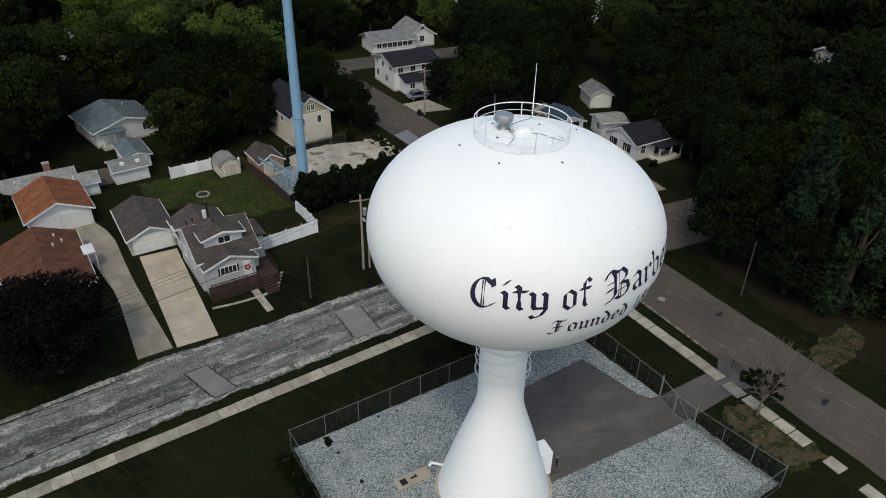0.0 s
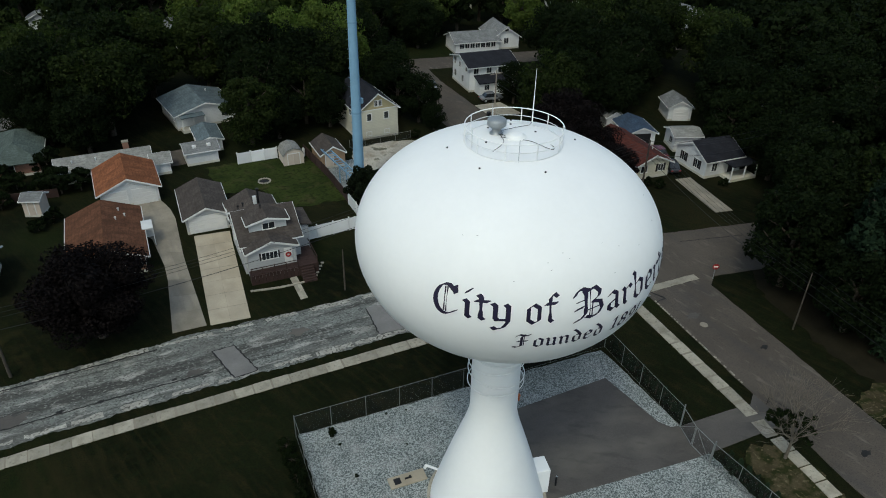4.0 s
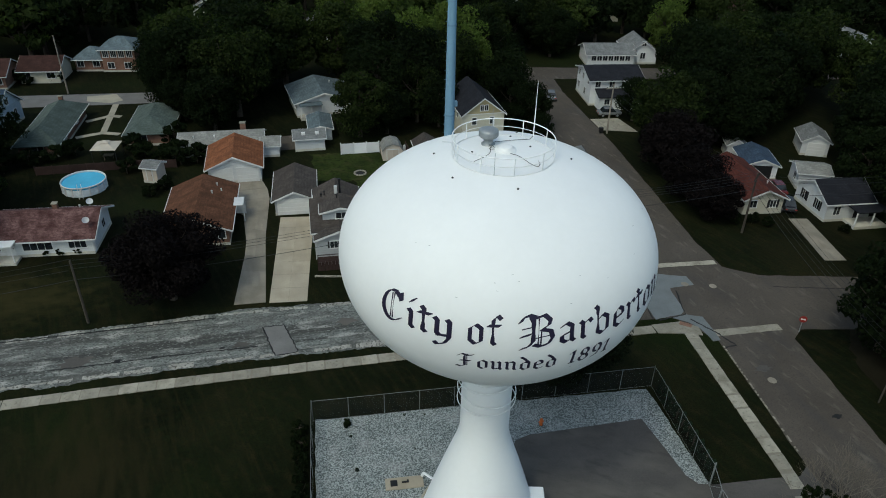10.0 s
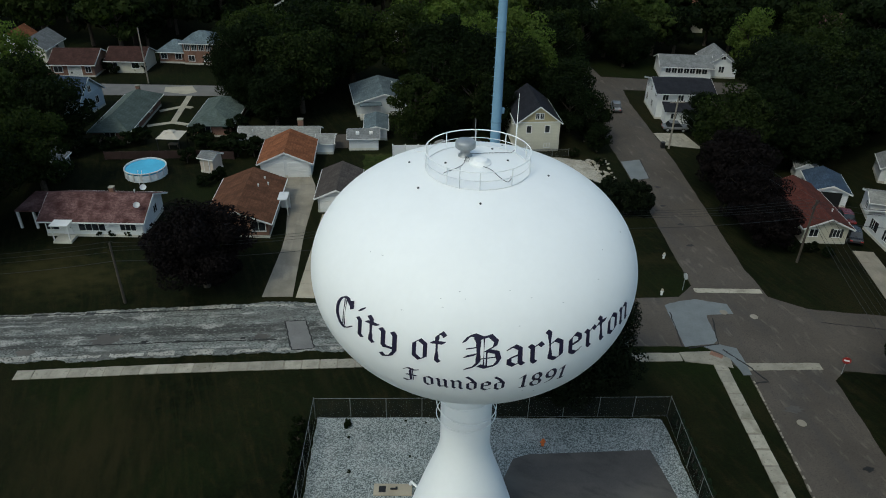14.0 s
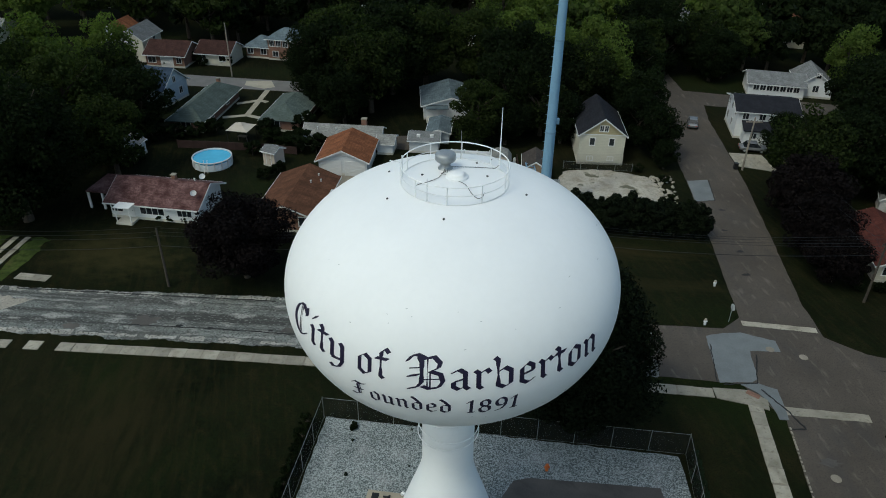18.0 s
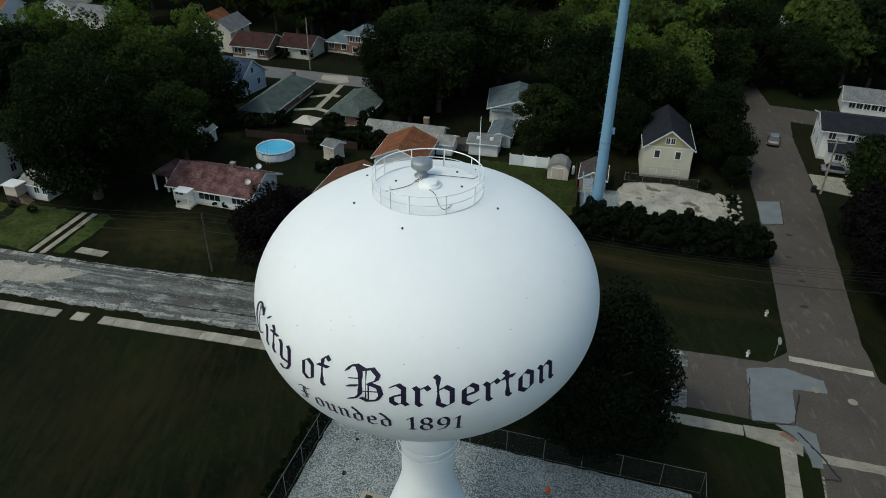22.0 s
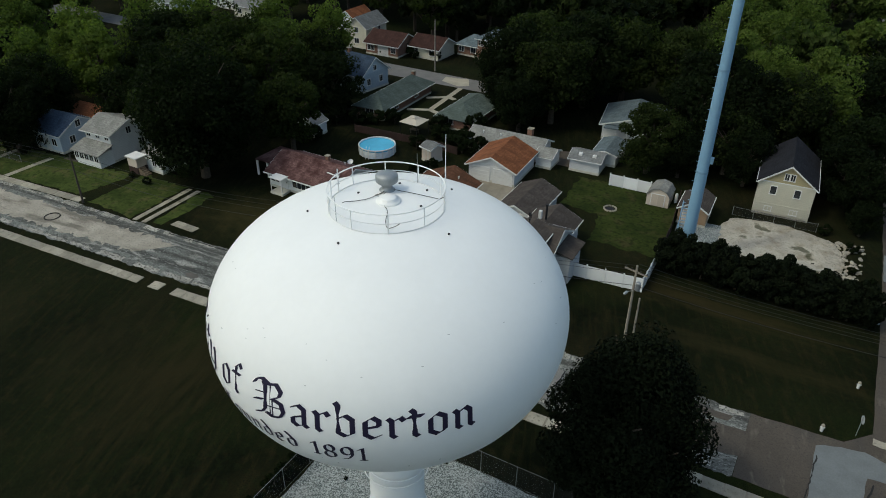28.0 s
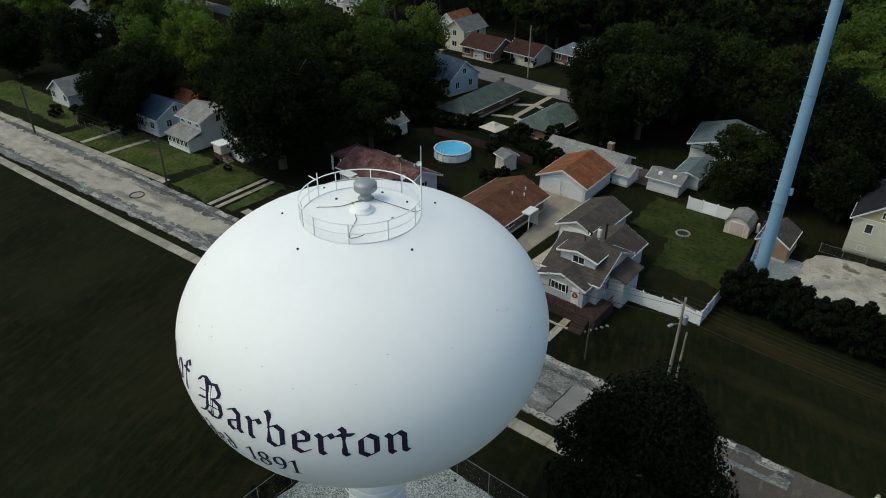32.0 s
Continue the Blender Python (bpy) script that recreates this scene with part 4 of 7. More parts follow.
# Small dark studs over the crown.
for az in (-97.2, -15.2, 58, 158.7, -152):
    a = math.radians(az)
    p, n = on_tank(a, crown_z(3.7))
    part("stud", tubes((p - n * .02, p + n * .05, 0.055), seg=8), BLACK, tower, "small dark stud")
for i, (a, r) in enumerate([(8, 1.67), (172, 1.67), (100, 2.1), (60, 2.3)]):
    p = Vector(skin(r * math.cos(radians(a)), r * math.sin(radians(a)), 0))
    part("stud", tubes((p - Vector((0, 0, .02)), p + Vector((0, 0, .05)), 0.06), seg=8), BLACK, tower, "small dark stud")
# Rings of pipe round the neck, overflow and door at the foot.
for z, tilt, turn in ((14.7, 5, 40), (14.0, -6, 60), (12.9, 5, 50), (12.1, -3, 30)):
    bm = bmesh.new()
    ring(bm, (0, 0, 0), 1.93, 0.032, 64, 6)
    smooth(part("neck_ring", bm, WHITE_STEEL, tower, "", pose(0, 0, z, tilt, 0, turn)))

# Lettering, wrapped round the tank.


NIB = (math.cos(radians(38)), math.sin(radians(38)))


def stem(x, lo=0.0, hi=1.0):
    """An upright pen stroke with slanted head and foot."""
    return [(x - .11, hi - .06), (x, hi - .17), (x, lo + .17), (x + .11, lo + .06)]


def loop(cx, cy, rx, ry, a0, a1, n=9):
    return [(cx + rx * math.cos(radians(a0 + (a1 - a0) * i / n)), cy + ry * math.sin(radians(a0 + (a1 - a0) * i / n))) for i in range(n + 1)]


def pen_glyph(ch):
    """Strokes of a broad pen (height 1 is the small letters' height) and the letter's width."""
    if ch == "i":
        return [stem(.16), [(.10, 1.28), (.24, 1.46)]], .36
    if ch == "t":
        return [stem(.20, 0, 1.32), [(.02, .98), (.46, 1.0)]], .46
    if ch == "y":
        return [stem(.14, .05, 1), [(.48, .94), (.58, .83), (.58, .05), (.42, -.28), (.16, -.42)], [(.16, -.42), (.06, -.30)], [(.18, .12), (.56, .16)]], .74
    if ch == "o":
        return [[(.36, .98), (.13, .80), (.13, .20), (.36, .02)], [(.36, .98), (.60, .82), (.60, .18), (.36, .02)]], .74
    if ch == "f":
        return [[(.54, 1.30), (.40, 1.44), (.22, 1.26), (.22, .17), (.33, .06)], [(.02, .98), (.50, 1.0)]], .52
    if ch == "a":
        return [[(.12, .86), (.34, .99), (.54, .84), (.54, .16), (.66, .05)], [(.52, .58), (.14, .40), (.14, .16), (.32, .03), (.52, .18)]], .72
    if ch == "r":
        return [stem(.16), [(.20, .82), (.44, .98), (.54, .84)]], .58
    if ch == "b":
        return [[(.04, 1.44), (.14, 1.33), (.14, .17), (.37, .02), (.60, .18), (.60, .82), (.38, .98), (.16, .84)]], .74
    if ch == "e":
        return [[(.56, .60), (.56, .84), (.36, .98), (.13, .80), (.13, .18), (.36, .02), (.58, .16)], [(.16, .50), (.56, .62)]], .68
    if ch == "n":
        return [stem(.14), [(.18, .84), (.42, .98), (.57, .83), (.57, .17), (.68, .06)]], .76
    if ch == "u":
        return [stem(.14), stem(.56), [(.18, .10), (.54, .20)]], .74
    if ch == "d":
        return [[(.06, 1.42), (.30, 1.22), (.59, .80), (.59, .18), (.36, .02), (.13, .20), (.13, .74), (.34, .92), (.54, .84)]], .74
    if ch == "C":
        return [[(.84, 1.20), (.56, 1.46)] + loop(.50, .74, .40, .74, 108, 300, 12) + [(.88, .28)], [(.80, 1.46), (.84, 1.14)], [None, (.44, 1.34), (.44, .16)], [None, (.52, 1.36), (.52, .12)]], 1.0
    if ch == "B":
        return [[(-.14, 1.18), (.0, 1.40), (.20, 1.48), (.50, 1.36)], [(.26, 1.40), (.36, 1.20), (.36, .24), (.20, -.02), (-.06, -.14)], [(.50, 1.36), (.78, 1.46), (1.0, 1.22), (.94, 1.0), (.66, .82)],
                [(.66, .82), (1.02, .72), (1.10, .38), (.96, .08), (.64, -.04), (.40, .06)], [(-.08, .50), (.26, .62)], [None, (-.06, .86), (.28, .94)], [None, (.56, 1.34), (.56, .06)], [None, (.66, .78), (.66, .02)], [None, (.44, .40), (1.02, .50)]], 1.26
    if ch == "F":
        return [[(-.22, .02), (.04, -.04), (.32, .14), (.32, 1.14), (.46, 1.40)], [(-.06, 1.20), (.18, 1.42), (.58, 1.32), (.86, 1.44)], [(.06, .70), (.68, .76)], [None, (.48, 1.24), (.48, .20)]], .94
    if ch == "1":
        return [[(.04, 1.16), (.26, 1.40), (.26, .10)], [(.10, .05), (.42, .05)]], .52
    if ch == "8":
        return [loop(.35, 1.05, .23, .34, 0, 360, 12), loop(.35, .36, .27, .36, 0, 360, 12)], .74
    if ch == "9":
        return [loop(.34, .98, .26, .42, 0, 360, 12), [(.60, 1.0), (.58, .55), (.40, .14), (.12, .02)]], .74
    return [], .4


def hull(pts):
    pts = sorted(set((round(x, 5), round(y, 5)) for x, y in pts))

    def half(ps):
        h = []
        for p in ps:
            while len(h) > 1 and (h[-1][0] - h[-2][0]) * (p[1] - h[-2][1]) - (h[-1][1] - h[-2][1]) * (p[0] - h[-2][0]) <= 0:
                h.pop()
            h.append(p)
        return h[:-1]
    return half(pts) + half(pts[::-1])


def write(word, az0, az1, base, unit, pen=0.196, thin=0.035, squeeze=0.84, first=0.0, drop=0.0):
    """Paints a word on the tank from azimuth az0 to az1 (degrees), one letter an object of its own."""
    total = sum(pen_glyph(c)[1] for c in word)
    x = 0.0
    for c in word:
        strokes, w = pen_glyph(c)
        bm = bmesh.new()
        k = 0
        for st in strokes:
            nib = pen
            if st[0] is None:
                st, nib = st[1:], thin * 1.3
            for (ax, ay), (bx, by) in zip(st, st[1:]):
                corners = []
                for px, py in ((ax, ay), (bx, by)):
                    for s in (-.5, .5):
                        for t in (-.5, .5):
                            corners.append((px + NIB[0] * nib * s - NIB[1] * thin * t, py + NIB[1] * nib * s + NIB[0] * thin * t))
                k += 1
                rim = hull(corners)
                cen = (sum(p[0] for p in rim) / len(rim), sum(p[1] for p in rim) / len(rim))
                vs = []
                for px, py in [cen] + rim:
                    az = radians(az0 + (az1 - az0) * (x + w / 2 + (px - w / 2) * squeeze) / total + (first if x == 0 else 0))
                    p, n = on_tank(az, base - drop * x / total + unit * py)
                    vs.append(bm.verts.new(p + n * (0.012 + 0.0012 * (k % 9))))
                for i in range(1, len(vs)):
                    j = i % (len(vs) - 1) + 1
                    bm.faces.new((vs[0], vs[i], vs[j]))
        bmesh.ops.recalc_face_normals(bm, faces=bm.faces)
        part("letter", bm, INK, tower, "painted letter " + c)
        x += w


write("City", -148.9, -121.2, 23.78, 1.07)
write("of", -118.4, -107.6, 23.76, 1.07)
write("Barberton", -102.9, -39.4, 23.74, 1.07, first=1.0, drop=0.2)
write("Founded", -120.4, -88.8, 22.10, 0.67)
write("1891", -85.2, -68.6, 22.06, 0.67)

# Foot of the tower: door hood, overflow pipe, valve pad.
part("door_box", boxes((3.1, 4.75, -.75, .75, 0, 2.5), bevel=.04), TANKPAINT, tower, "white steel doorway box", pose(0, 0, 0, 0, 0, -16))
part("door_leaf", boxes((4.75, 4.80, -.5, .5, 0.15, 2.2), bevel=.01), WHITE_STEEL, tower, "", pose(0, 0, 0, 0, 0, -16))
part("overflow_pipe", tubes(((-2.6, 2.9, 1.35), (-3.3, 3.75, 1.4), .10), ((-3.3, 3.75, 1.4), (-3.4, 3.85, 1.05), .12), seg=12), WHITE_STEEL, tower, "white overflow pipe")
pad = thing("valve_pad", "tan concrete valve pad with dark open hatch in the gravel", "valve pad", pose(31.3, 28.75, 0.02, 0, 0, -7))
part("pad_slab", boxes((-1.5, 1.5, -.55, .55, 0, .14), bevel=.02), TANCRETE, pad)
# No hole in the slab: its dark inside is a black plate.
part("hatch", boxes((-1.1, -.55, -.3, .3, .13, .16), bevel=.01), BLACK, pad, "black plate painted as shade in an open hatch")
part("valve_handle", boxes((-.2, .35, -.06, .06, .13, .24), (.2, .35, -.06, .2, .13, .22), bevel=.01), BLACK, pad)
bol = thing("bollard", "short dark steel bollard on the blacktop", "bollard", pose(41.3, 22.7, 0.05))
part("post", tubes(((0, 0, 0), (0, 0, 1.0), .08, .08)), BLACK, bol)
part("cap", lathe([(0, 1.06), (.06, 1.04), (.085, 1.0)], 12), GALV, bol)
hyd = thing("orange_marker", "small orange hydrant marker standing in gravel", "marker", pose(44.1, 32.0, 0.04))
part("barrel", tubes(((0, 0, 0), (0, 0, .55), .14, .12), ((-.22, 0, .38), (.22, 0, .38), .07), seg=12), ORANGE, hyd)
part("cap", lathe([(0, .75), (.1, .7), (.16, .58), (.16, .53)], 12), ORANGE, hyd)


# ---- houses ----
def window(parent, m, w, h, frame_mat=None, bars=1):
    """A window set in a wall: frame, sill and panes; local x along the wall, y into the house."""
    t = 0.09
    f = bmesh.new()
    for q in ((-w / 2 - t, -w / 2, -.05, .04, -h / 2, h / 2), (w / 2, w / 2 + t, -.05, .04, -h / 2, h / 2), (-w / 2 - t, w / 2 + t, -.05, .04, h / 2, h / 2 + t)):
        box(f, *q)
    win = part("window", f, frame_mat or TRIM, parent, m=m)
    for i in range(1, bars + 1):
        x = -w / 2 + w * i / (bars + 1)
        part("glazing_bar", boxes((x - .025, x + .025, -.04, -.016, -h / 2, h / 2)), frame_mat or TRIM, win)
    part("sill", boxes((-w / 2 - t - .03, w / 2 + t + .03, -.09, .04, -h / 2 - t, -h / 2)), frame_mat or TRIM, win)
    part("pane", boxes((-w / 2, w / 2, -.015, .0, -h / 2, h / 2)), GLASS, win)
    return win


def side_pose(side, u, z, w, d):
    return {"S": pose(u, -d / 2 - .005, z), "N": pose(-u, d / 2 + .005, z, 0, 0, 180), "E": pose(w / 2 + .005, u, z, 0, 0, 90), "W": pose(-w / 2 - .005, -u, z, 0, 0, -90)}[side]


def roof_face(pts, thick, material, parent, name="roof"):
    """One plane of a roof as a board of even thickness; its own y runs up the slope, for the courses of shingles."""
    a, b = Vector(pts[0]), Vector(pts[1])
    x = (b - a).normalized()
    nrm = (b - a).cross(Vector(pts[2]) - a).normalized()
    y = nrm.cross(x)
    m = Matrix((x, y, nrm)).transposed().to_4x4()
    m.translation = a
    inv = m.inverted()
    bm = bmesh.new()
    vs = [bm.verts.new(inv @ Vector(p)) for p in pts]
    f = bm.faces.new(vs)
    r = bmesh.ops.extrude_face_region(bm, geom=[f])
    for v in r["geom"]:
        if isinstance(v, bmesh.types.BMVert):
            v.co.z -= thick
    bmesh.ops.recalc_face_normals(bm, faces=bm.faces)
    return part(name, bm, material, parent, m=m)


def gable(parent, w, d, hw, hr, ridge, roof, over=.35, hip=0.0, thick=.14, trim=True, z0=0.0, y0=0.0, x0=0.0):
    """Two or four roof planes over a w x d body whose walls end at hw, with the ridge hr above."""
    def P(x, y, z):
        return (x + x0, y + y0, z + z0) if ridge == "x" else (-y + x0, x + y0, z + z0)
    L, S = (w, d) if ridge == "x" else (d, w)
    drop = over * hr / (S / 2)
    a, b = L / 2 + over, S / 2 + over
    e, t = hw - drop + .05, hw + hr + .05
    if hip:
        r = max(.05, L / 2 - hip)
        roof_face([P(-a, -b, e), P(a, -b, e), P(r, 0, t), P(-r, 0, t)], thick, roof, parent)
        roof_face([P(a, b, e), P(-a, b, e), P(-r, 0, t), P(r, 0, t)], thick, roof, parent)
        roof_face([P(a, -b, e), P(a, b, e), P(r, 0, t)], thick, roof, parent)
        roof_face([P(-a, b, e), P(-a, -b, e), P(-r, 0, t)], thick, roof, parent)
    else:
        roof_face([P(-a, -b, e), P(a, -b, e), P(a, 0, t), P(-a, 0, t)], thick, roof, parent)
        roof_face([P(a, b, e), P(-a, b, e), P(-a, 0, t), P(a, 0, t)], thick, roof, parent)
        if trim:
            for s in (-1, 1):
                for q in (-1, 1):
                    bm = bmesh.new()
                    c = [P(s * a, q * b, e - .03), P(s * a, 0, t - .03), P(s * a, 0, t - .24), P(s * a, q * b, e - .24)]
                    o = Vector(P(s * (a + .05), 0, 0)) - Vector(P(s * a, 0, 0))
                    lo = [bm.verts.new(p) for p in c]
                    hi = [bm.verts.new(Vector(p) + o) for p in c]
                    bm.faces.new(lo), bm.faces.new(hi)
                    for i in range(4):
                        bm.faces.new((lo[i], lo[(i + 1) % 4], hi[(i + 1) % 4], hi[i]))
                    bmesh.ops.recalc_face_normals(bm, faces=bm.faces)
                    part("bargeboard", bm, TRIM, parent)
    if trim:
        for q in ((-1, 1) if not hip else (-1, 1)):
            p, r2 = P(-a, q * (b + .03), e - .16), P(a, q * (b + .03), e - .02)
            part("gutter", boxes((min(p[0], r2[0]) - .04, max(p[0], r2[0]) + .04, min(p[1], r2[1]) - .04, max(p[1], r2[1]) + .04, p[2], r2[2])), TRIM, parent)


def body(parent, w, d, hw, hr, ridge, wall, gable_mat=None, z0=0.0, hip=False, x0=0.0, y0=0.0, name="wall"):
    """Walls with the gable ends under the roof."""
    bm = bmesh.new()
    box(bm, x0 - w / 2, x0 + w / 2, y0 - d / 2, y0 + d / 2, z0, z0 + hw)
    part(name, bm, wall, parent)
    if not hip:
        S = d if ridge == "x" else w
        L = w if ridge == "x" else d
        for s in (-1, 1):
            bm = bmesh.new()
            lo, hi = [], []
            for (u, z), lst in (((-S / 2, z0 + hw), 0), ((S / 2, z0 + hw), 0), ((0, z0 + hw + hr - .1), 0)):
                for off, l in ((s * L / 2, lo), (s * (L / 2 - .15), hi)):
                    l.append(bm.verts.new((x0 + off, y0 + u, z) if ridge == "x" else (x0 + u, y0 + off, z)))
            bm.faces.new(lo), bm.faces.new(hi)
            for i in range(3):
                bm.faces.new((lo[i], lo[(i + 1) % 3], hi[(i + 1) % 3], hi[i]))
            bmesh.ops.recalc_face_normals(bm, faces=bm.faces)
            part("gable_wall", bm, gable_mat or wall, parent)


def house(name, label, cat, x, y, yaw, w, d, hw, hr, ridge, wall, roof, hip=0.0, over=.35, gable_mat=None, wins=(), doors=(), garage=(), chimney=(), vents=(), group=""):
    """wins: (side, along, height of centre, width, height[, bars]); doors, garage: (side, along, width, height)."""
    h = thing(name, label, cat, pose(x, y, 0, 0, 0, yaw), group)
    body(h, w, d, hw, hr, ridge, wall, gable_mat, hip=bool(hip))
    part("footing", boxes((-w / 2 - .04, w / 2 + .04, -d / 2 - .04, d / 2 + .04, 0, .35)), BLOCK, h)
    gable(h, w, d, hw, hr, ridge, roof, over, hip)
    for s, u, z, ww, wh, *bars in wins:
        window(h, side_pose(s, u, z, w, d), ww, wh, bars=bars[0] if bars else 1)
    for s, u, ww, wh, *mt in doors:
        dr = part("door", boxes((-ww / 2, ww / 2, -.05, .03, -wh / 2, wh / 2), bevel=.008), mt[0] if mt else TRIM, h, m=side_pose(s, u, wh / 2 + .3, w, d))
        part("door_frame", boxes((-ww / 2 - .1, -ww / 2, -.07, .03, -wh / 2, wh / 2 + .1), (ww / 2, ww / 2 + .1, -.07, .03, -wh / 2, wh / 2 + .1), (-ww / 2, ww / 2, -.07, .03, wh / 2, wh / 2 + .1)), TRIM, dr)
        part("handle", boxes((ww / 2 - .16, ww / 2 - .08, -.1, -.05, -.08, .02)), BLACK, dr)
    for s, u, ww, wh in garage:
        gd = part("garage_door", boxes(*[(-ww / 2, ww / 2, -.06, .02, -wh / 2 + wh * i / 4 + .015, -wh / 2 + wh * (i + 1) / 4 - .015) for i in range(4)], bevel=.012), TRIM, h, "white sectional garage door", side_pose(s, u, wh / 2 + .03, w, d))
        part("door_frame", boxes((-ww / 2 - .14, -ww / 2, -.09, .02, -wh / 2, wh / 2 + .14), (ww / 2, ww / 2 + .14, -.09, .02, -wh / 2, wh / 2 + .14), (-ww / 2, ww / 2, -.09, .02, wh / 2, wh / 2 + .14)), TRIM, gd)
    top = hw + hr
    for cx, cy, cw, ch in chimney:
        c = part("chimney", boxes((cx - cw / 2, cx + cw / 2, cy - cw / 2, cy + cw / 2, hw * .6, top + ch), bevel=.02), BRICK, h, "brick chimney")
        part("chimney_cap", boxes((cx - cw / 2 - .06, cx + cw / 2 + .06, cy - cw / 2 - .06, cy + cw / 2 + .06, top + ch, top + ch + .09)), CONCRETE, c)
    for vx, vy in vents:
        s = abs(vy) / (d / 2) if ridge == "x" else abs(vx) / (w / 2)
        z = hw + hr * (1 - s)
        part("roof_pipe", tubes(((vx, vy, z - .1), (vx, vy, z + .42), .07), ((vx, vy, z + .3), (vx, vy, z + .42), .12), seg=8), TRIM, h)
    return h



# Grey house with dormer, its garage, and the two rust-roofed neighbours.
house("garage", "light grey garage with dark grey gable roof and white door", "garage", 27.45, 78.9, -6, 5.0, 8.2, 2.35, 1.1, "y", LGREY, R_GREY, garage=(("S", 0, 4.2, 2.15),), over=.4)
gh = thing("house", "light grey bungalow with dark grey roof and front dormer", "house", pose(33.1, 70.4, 0, 0, 0, -5))
body(gh, 6.4, 8.0, 3.9, 2.1, "x", LGREY, x0=-.9, y0=-3.6)
gable(gh, 6.4, 8.0, 3.9, 2.1, "x", R_GREY, over=.35, x0=-.9, y0=-3.6)
body(gh, 5.3, 2.7, 3.65, .95, "y", LGREY, x0=-1.2, y0=-7.65, name="porch_wall")
gable(gh, 5.3, 2.9, 3.65, .95, "y", R_GREY, over=.35, x0=-1.2, y0=-7.5)
body(gh, 5.4, 5.2, 2.8, 1.3, "y", LGREY, x0=-1.1, y0=2.6, name="rear_wall")
gable(gh, 5.4, 5.2, 2.8, 1.3, "y", R_GREY, over=.35, x0=-1.1, y0=2.6)
body(gh, 4.2, 3.0, 2.1, .5, "y", LGREY, z0=3.6, x0=-.9, y0=-4.9, name="dormer")
gable(gh, 4.2, 3.0, 5.7, .5, "y", R_GREY, over=.35, x0=-.9, y0=-4.9)
window(gh, pose(-.8, -6.42, 5.05), 1.3, .75, bars=1)
window(gh, pose(-1.5, -9.02, 2.75), 1.7, .85, bars=3)
for u in (-2.5, -.5):
    part("shutter", boxes((u - .13, u + .13, -9.05, -9.0, 2.3, 3.2)), BLACK, gh, "dark window shutter")
for u in (-5.5, -3.0, -1.0):
    window(gh, pose(2.32, u, 2.6, 0, 0, 90), .8, 1.1, bars=1)
for u in (-5.0, -2.0, 3.0):
    window(gh, pose(-4.12, u, 2.3, 0, 0, -90), .8, 1.0, bars=1)
fd = part("door", boxes((.1, 1.0, -9.06, -8.98, 1.3, 3.3), bevel=.01), TRIM, gh, "white front door")
bm = bmesh.new()
ring(bm, (0, 0, 0), .24, .1, 18)
part("wreath", bm, REDPAINT, fd, "red wreath on the front door", pose(.55, -9.1, 2.45, 90, 0, 0))
part("rear_wing", boxes((2.25, 4.0, -4.9, -1.2, 0, 3.3)), LGREY, gh)
roof_face([(2.2, -5.2, 4.05), (4.4, -5.2, 3.5), (4.4, -.9, 3.5), (2.2, -.9, 4.05)], .14, R_GREY, gh, "wing_roof")
part("chimney_flue", tubes(((-.7, -.6, 5.0), (-.7, -.6, 6.9), .13), ((-.7, -.6, 6.8), (-.7, -.6, 6.95), .2), seg=10), BLACK, gh)
part("roof_fan", boxes((-1.4, -1.0, -1.4, -1.0, 5.3, 6.3), bevel=.05), TRIM, gh)
for vx, vy, vz in ((-2.6, -1.0, 5.1), (-3.0, .6, 4.0), (-1.2, -4.6, 6.4)):
    part("roof_pipe", tubes(((vx, vy, vz), (vx, vy, vz + .5), .07), ((vx, vy, vz + .36), (vx, vy, vz + .5), .13), seg=8), BLACK, gh)
porch = thing("porch_deck", "dark stained wooden front deck with rails", "deck", pose(33.1, 70.4, 0, 0, 0, -5))
for i in range(4):
    part("board", boxes((-3.9, 3.6, -10.1 + i * .27, -9.85 + i * .27, 1.18, 1.22)), DECKWOOD, porch)
for i in range(11):
    part("board", boxes((1.5, 3.6, -9.0 + i * .27, -8.75 + i * .27, 1.18, 1.22)), DECKWOOD, porch)
for i in range(19):
    part("skirt_board", boxes((-3.9 + i * .395, -3.53 + i * .395, -10.13, -10.09, 0, 1.16)), DECKWOOD, porch)
part("skirt", boxes((3.6, 3.64, -10.1, -6.0, 0, 1.16)), DECKWOOD, porch)
part("skirt", boxes((-3.94, -3.9, -10.1, -9.0, 0, 1.16)), DECKWOOD, porch)
for x in (-3.85, -2.6, -1.3, 0, 1.3, 3.5):
    part("post", boxes((x - .045, x + .045, -10.1, -10.01, 1.2, 2.1)), DECKWOOD, porch)
part("rail", boxes((-3.9, 1.3, -10.1, -10.02, 2.05, 2.12), (-3.9, 1.3, -10.08, -10.04, 1.6, 1.64), (3.5, 3.58, -10.1, -6.0, 2.05, 2.12), (3.52, 3.56, -10.1, -6.0, 1.6, 1.64)), DECKWOOD, porch)
for i in range(6):
    part("step", boxes((1.5, 3.0, -10.4 - i * .28, -10.12 - i * .28, 0, 1.0 - i * .17)), DECKWOOD, porch)
bm = bmesh.new()
for i in range(26):
    u = i / 25
    x, y = -4.2 + 8.6 * u, -11.2 - .5 * math.sin(3.1 * u) + (2.6 * max(0, u - .8) / .2 if u > .8 else 0)
    box(bm, x - .16, x + .16, y - .11, y + .11, 0, .14)
tagged(part("garden_edging", bm, STONE, m=pose(33.1, 70.4, 0, 0, 0, -5)), "row of pale stones edging a flower bed", "edging", kind="stuff")

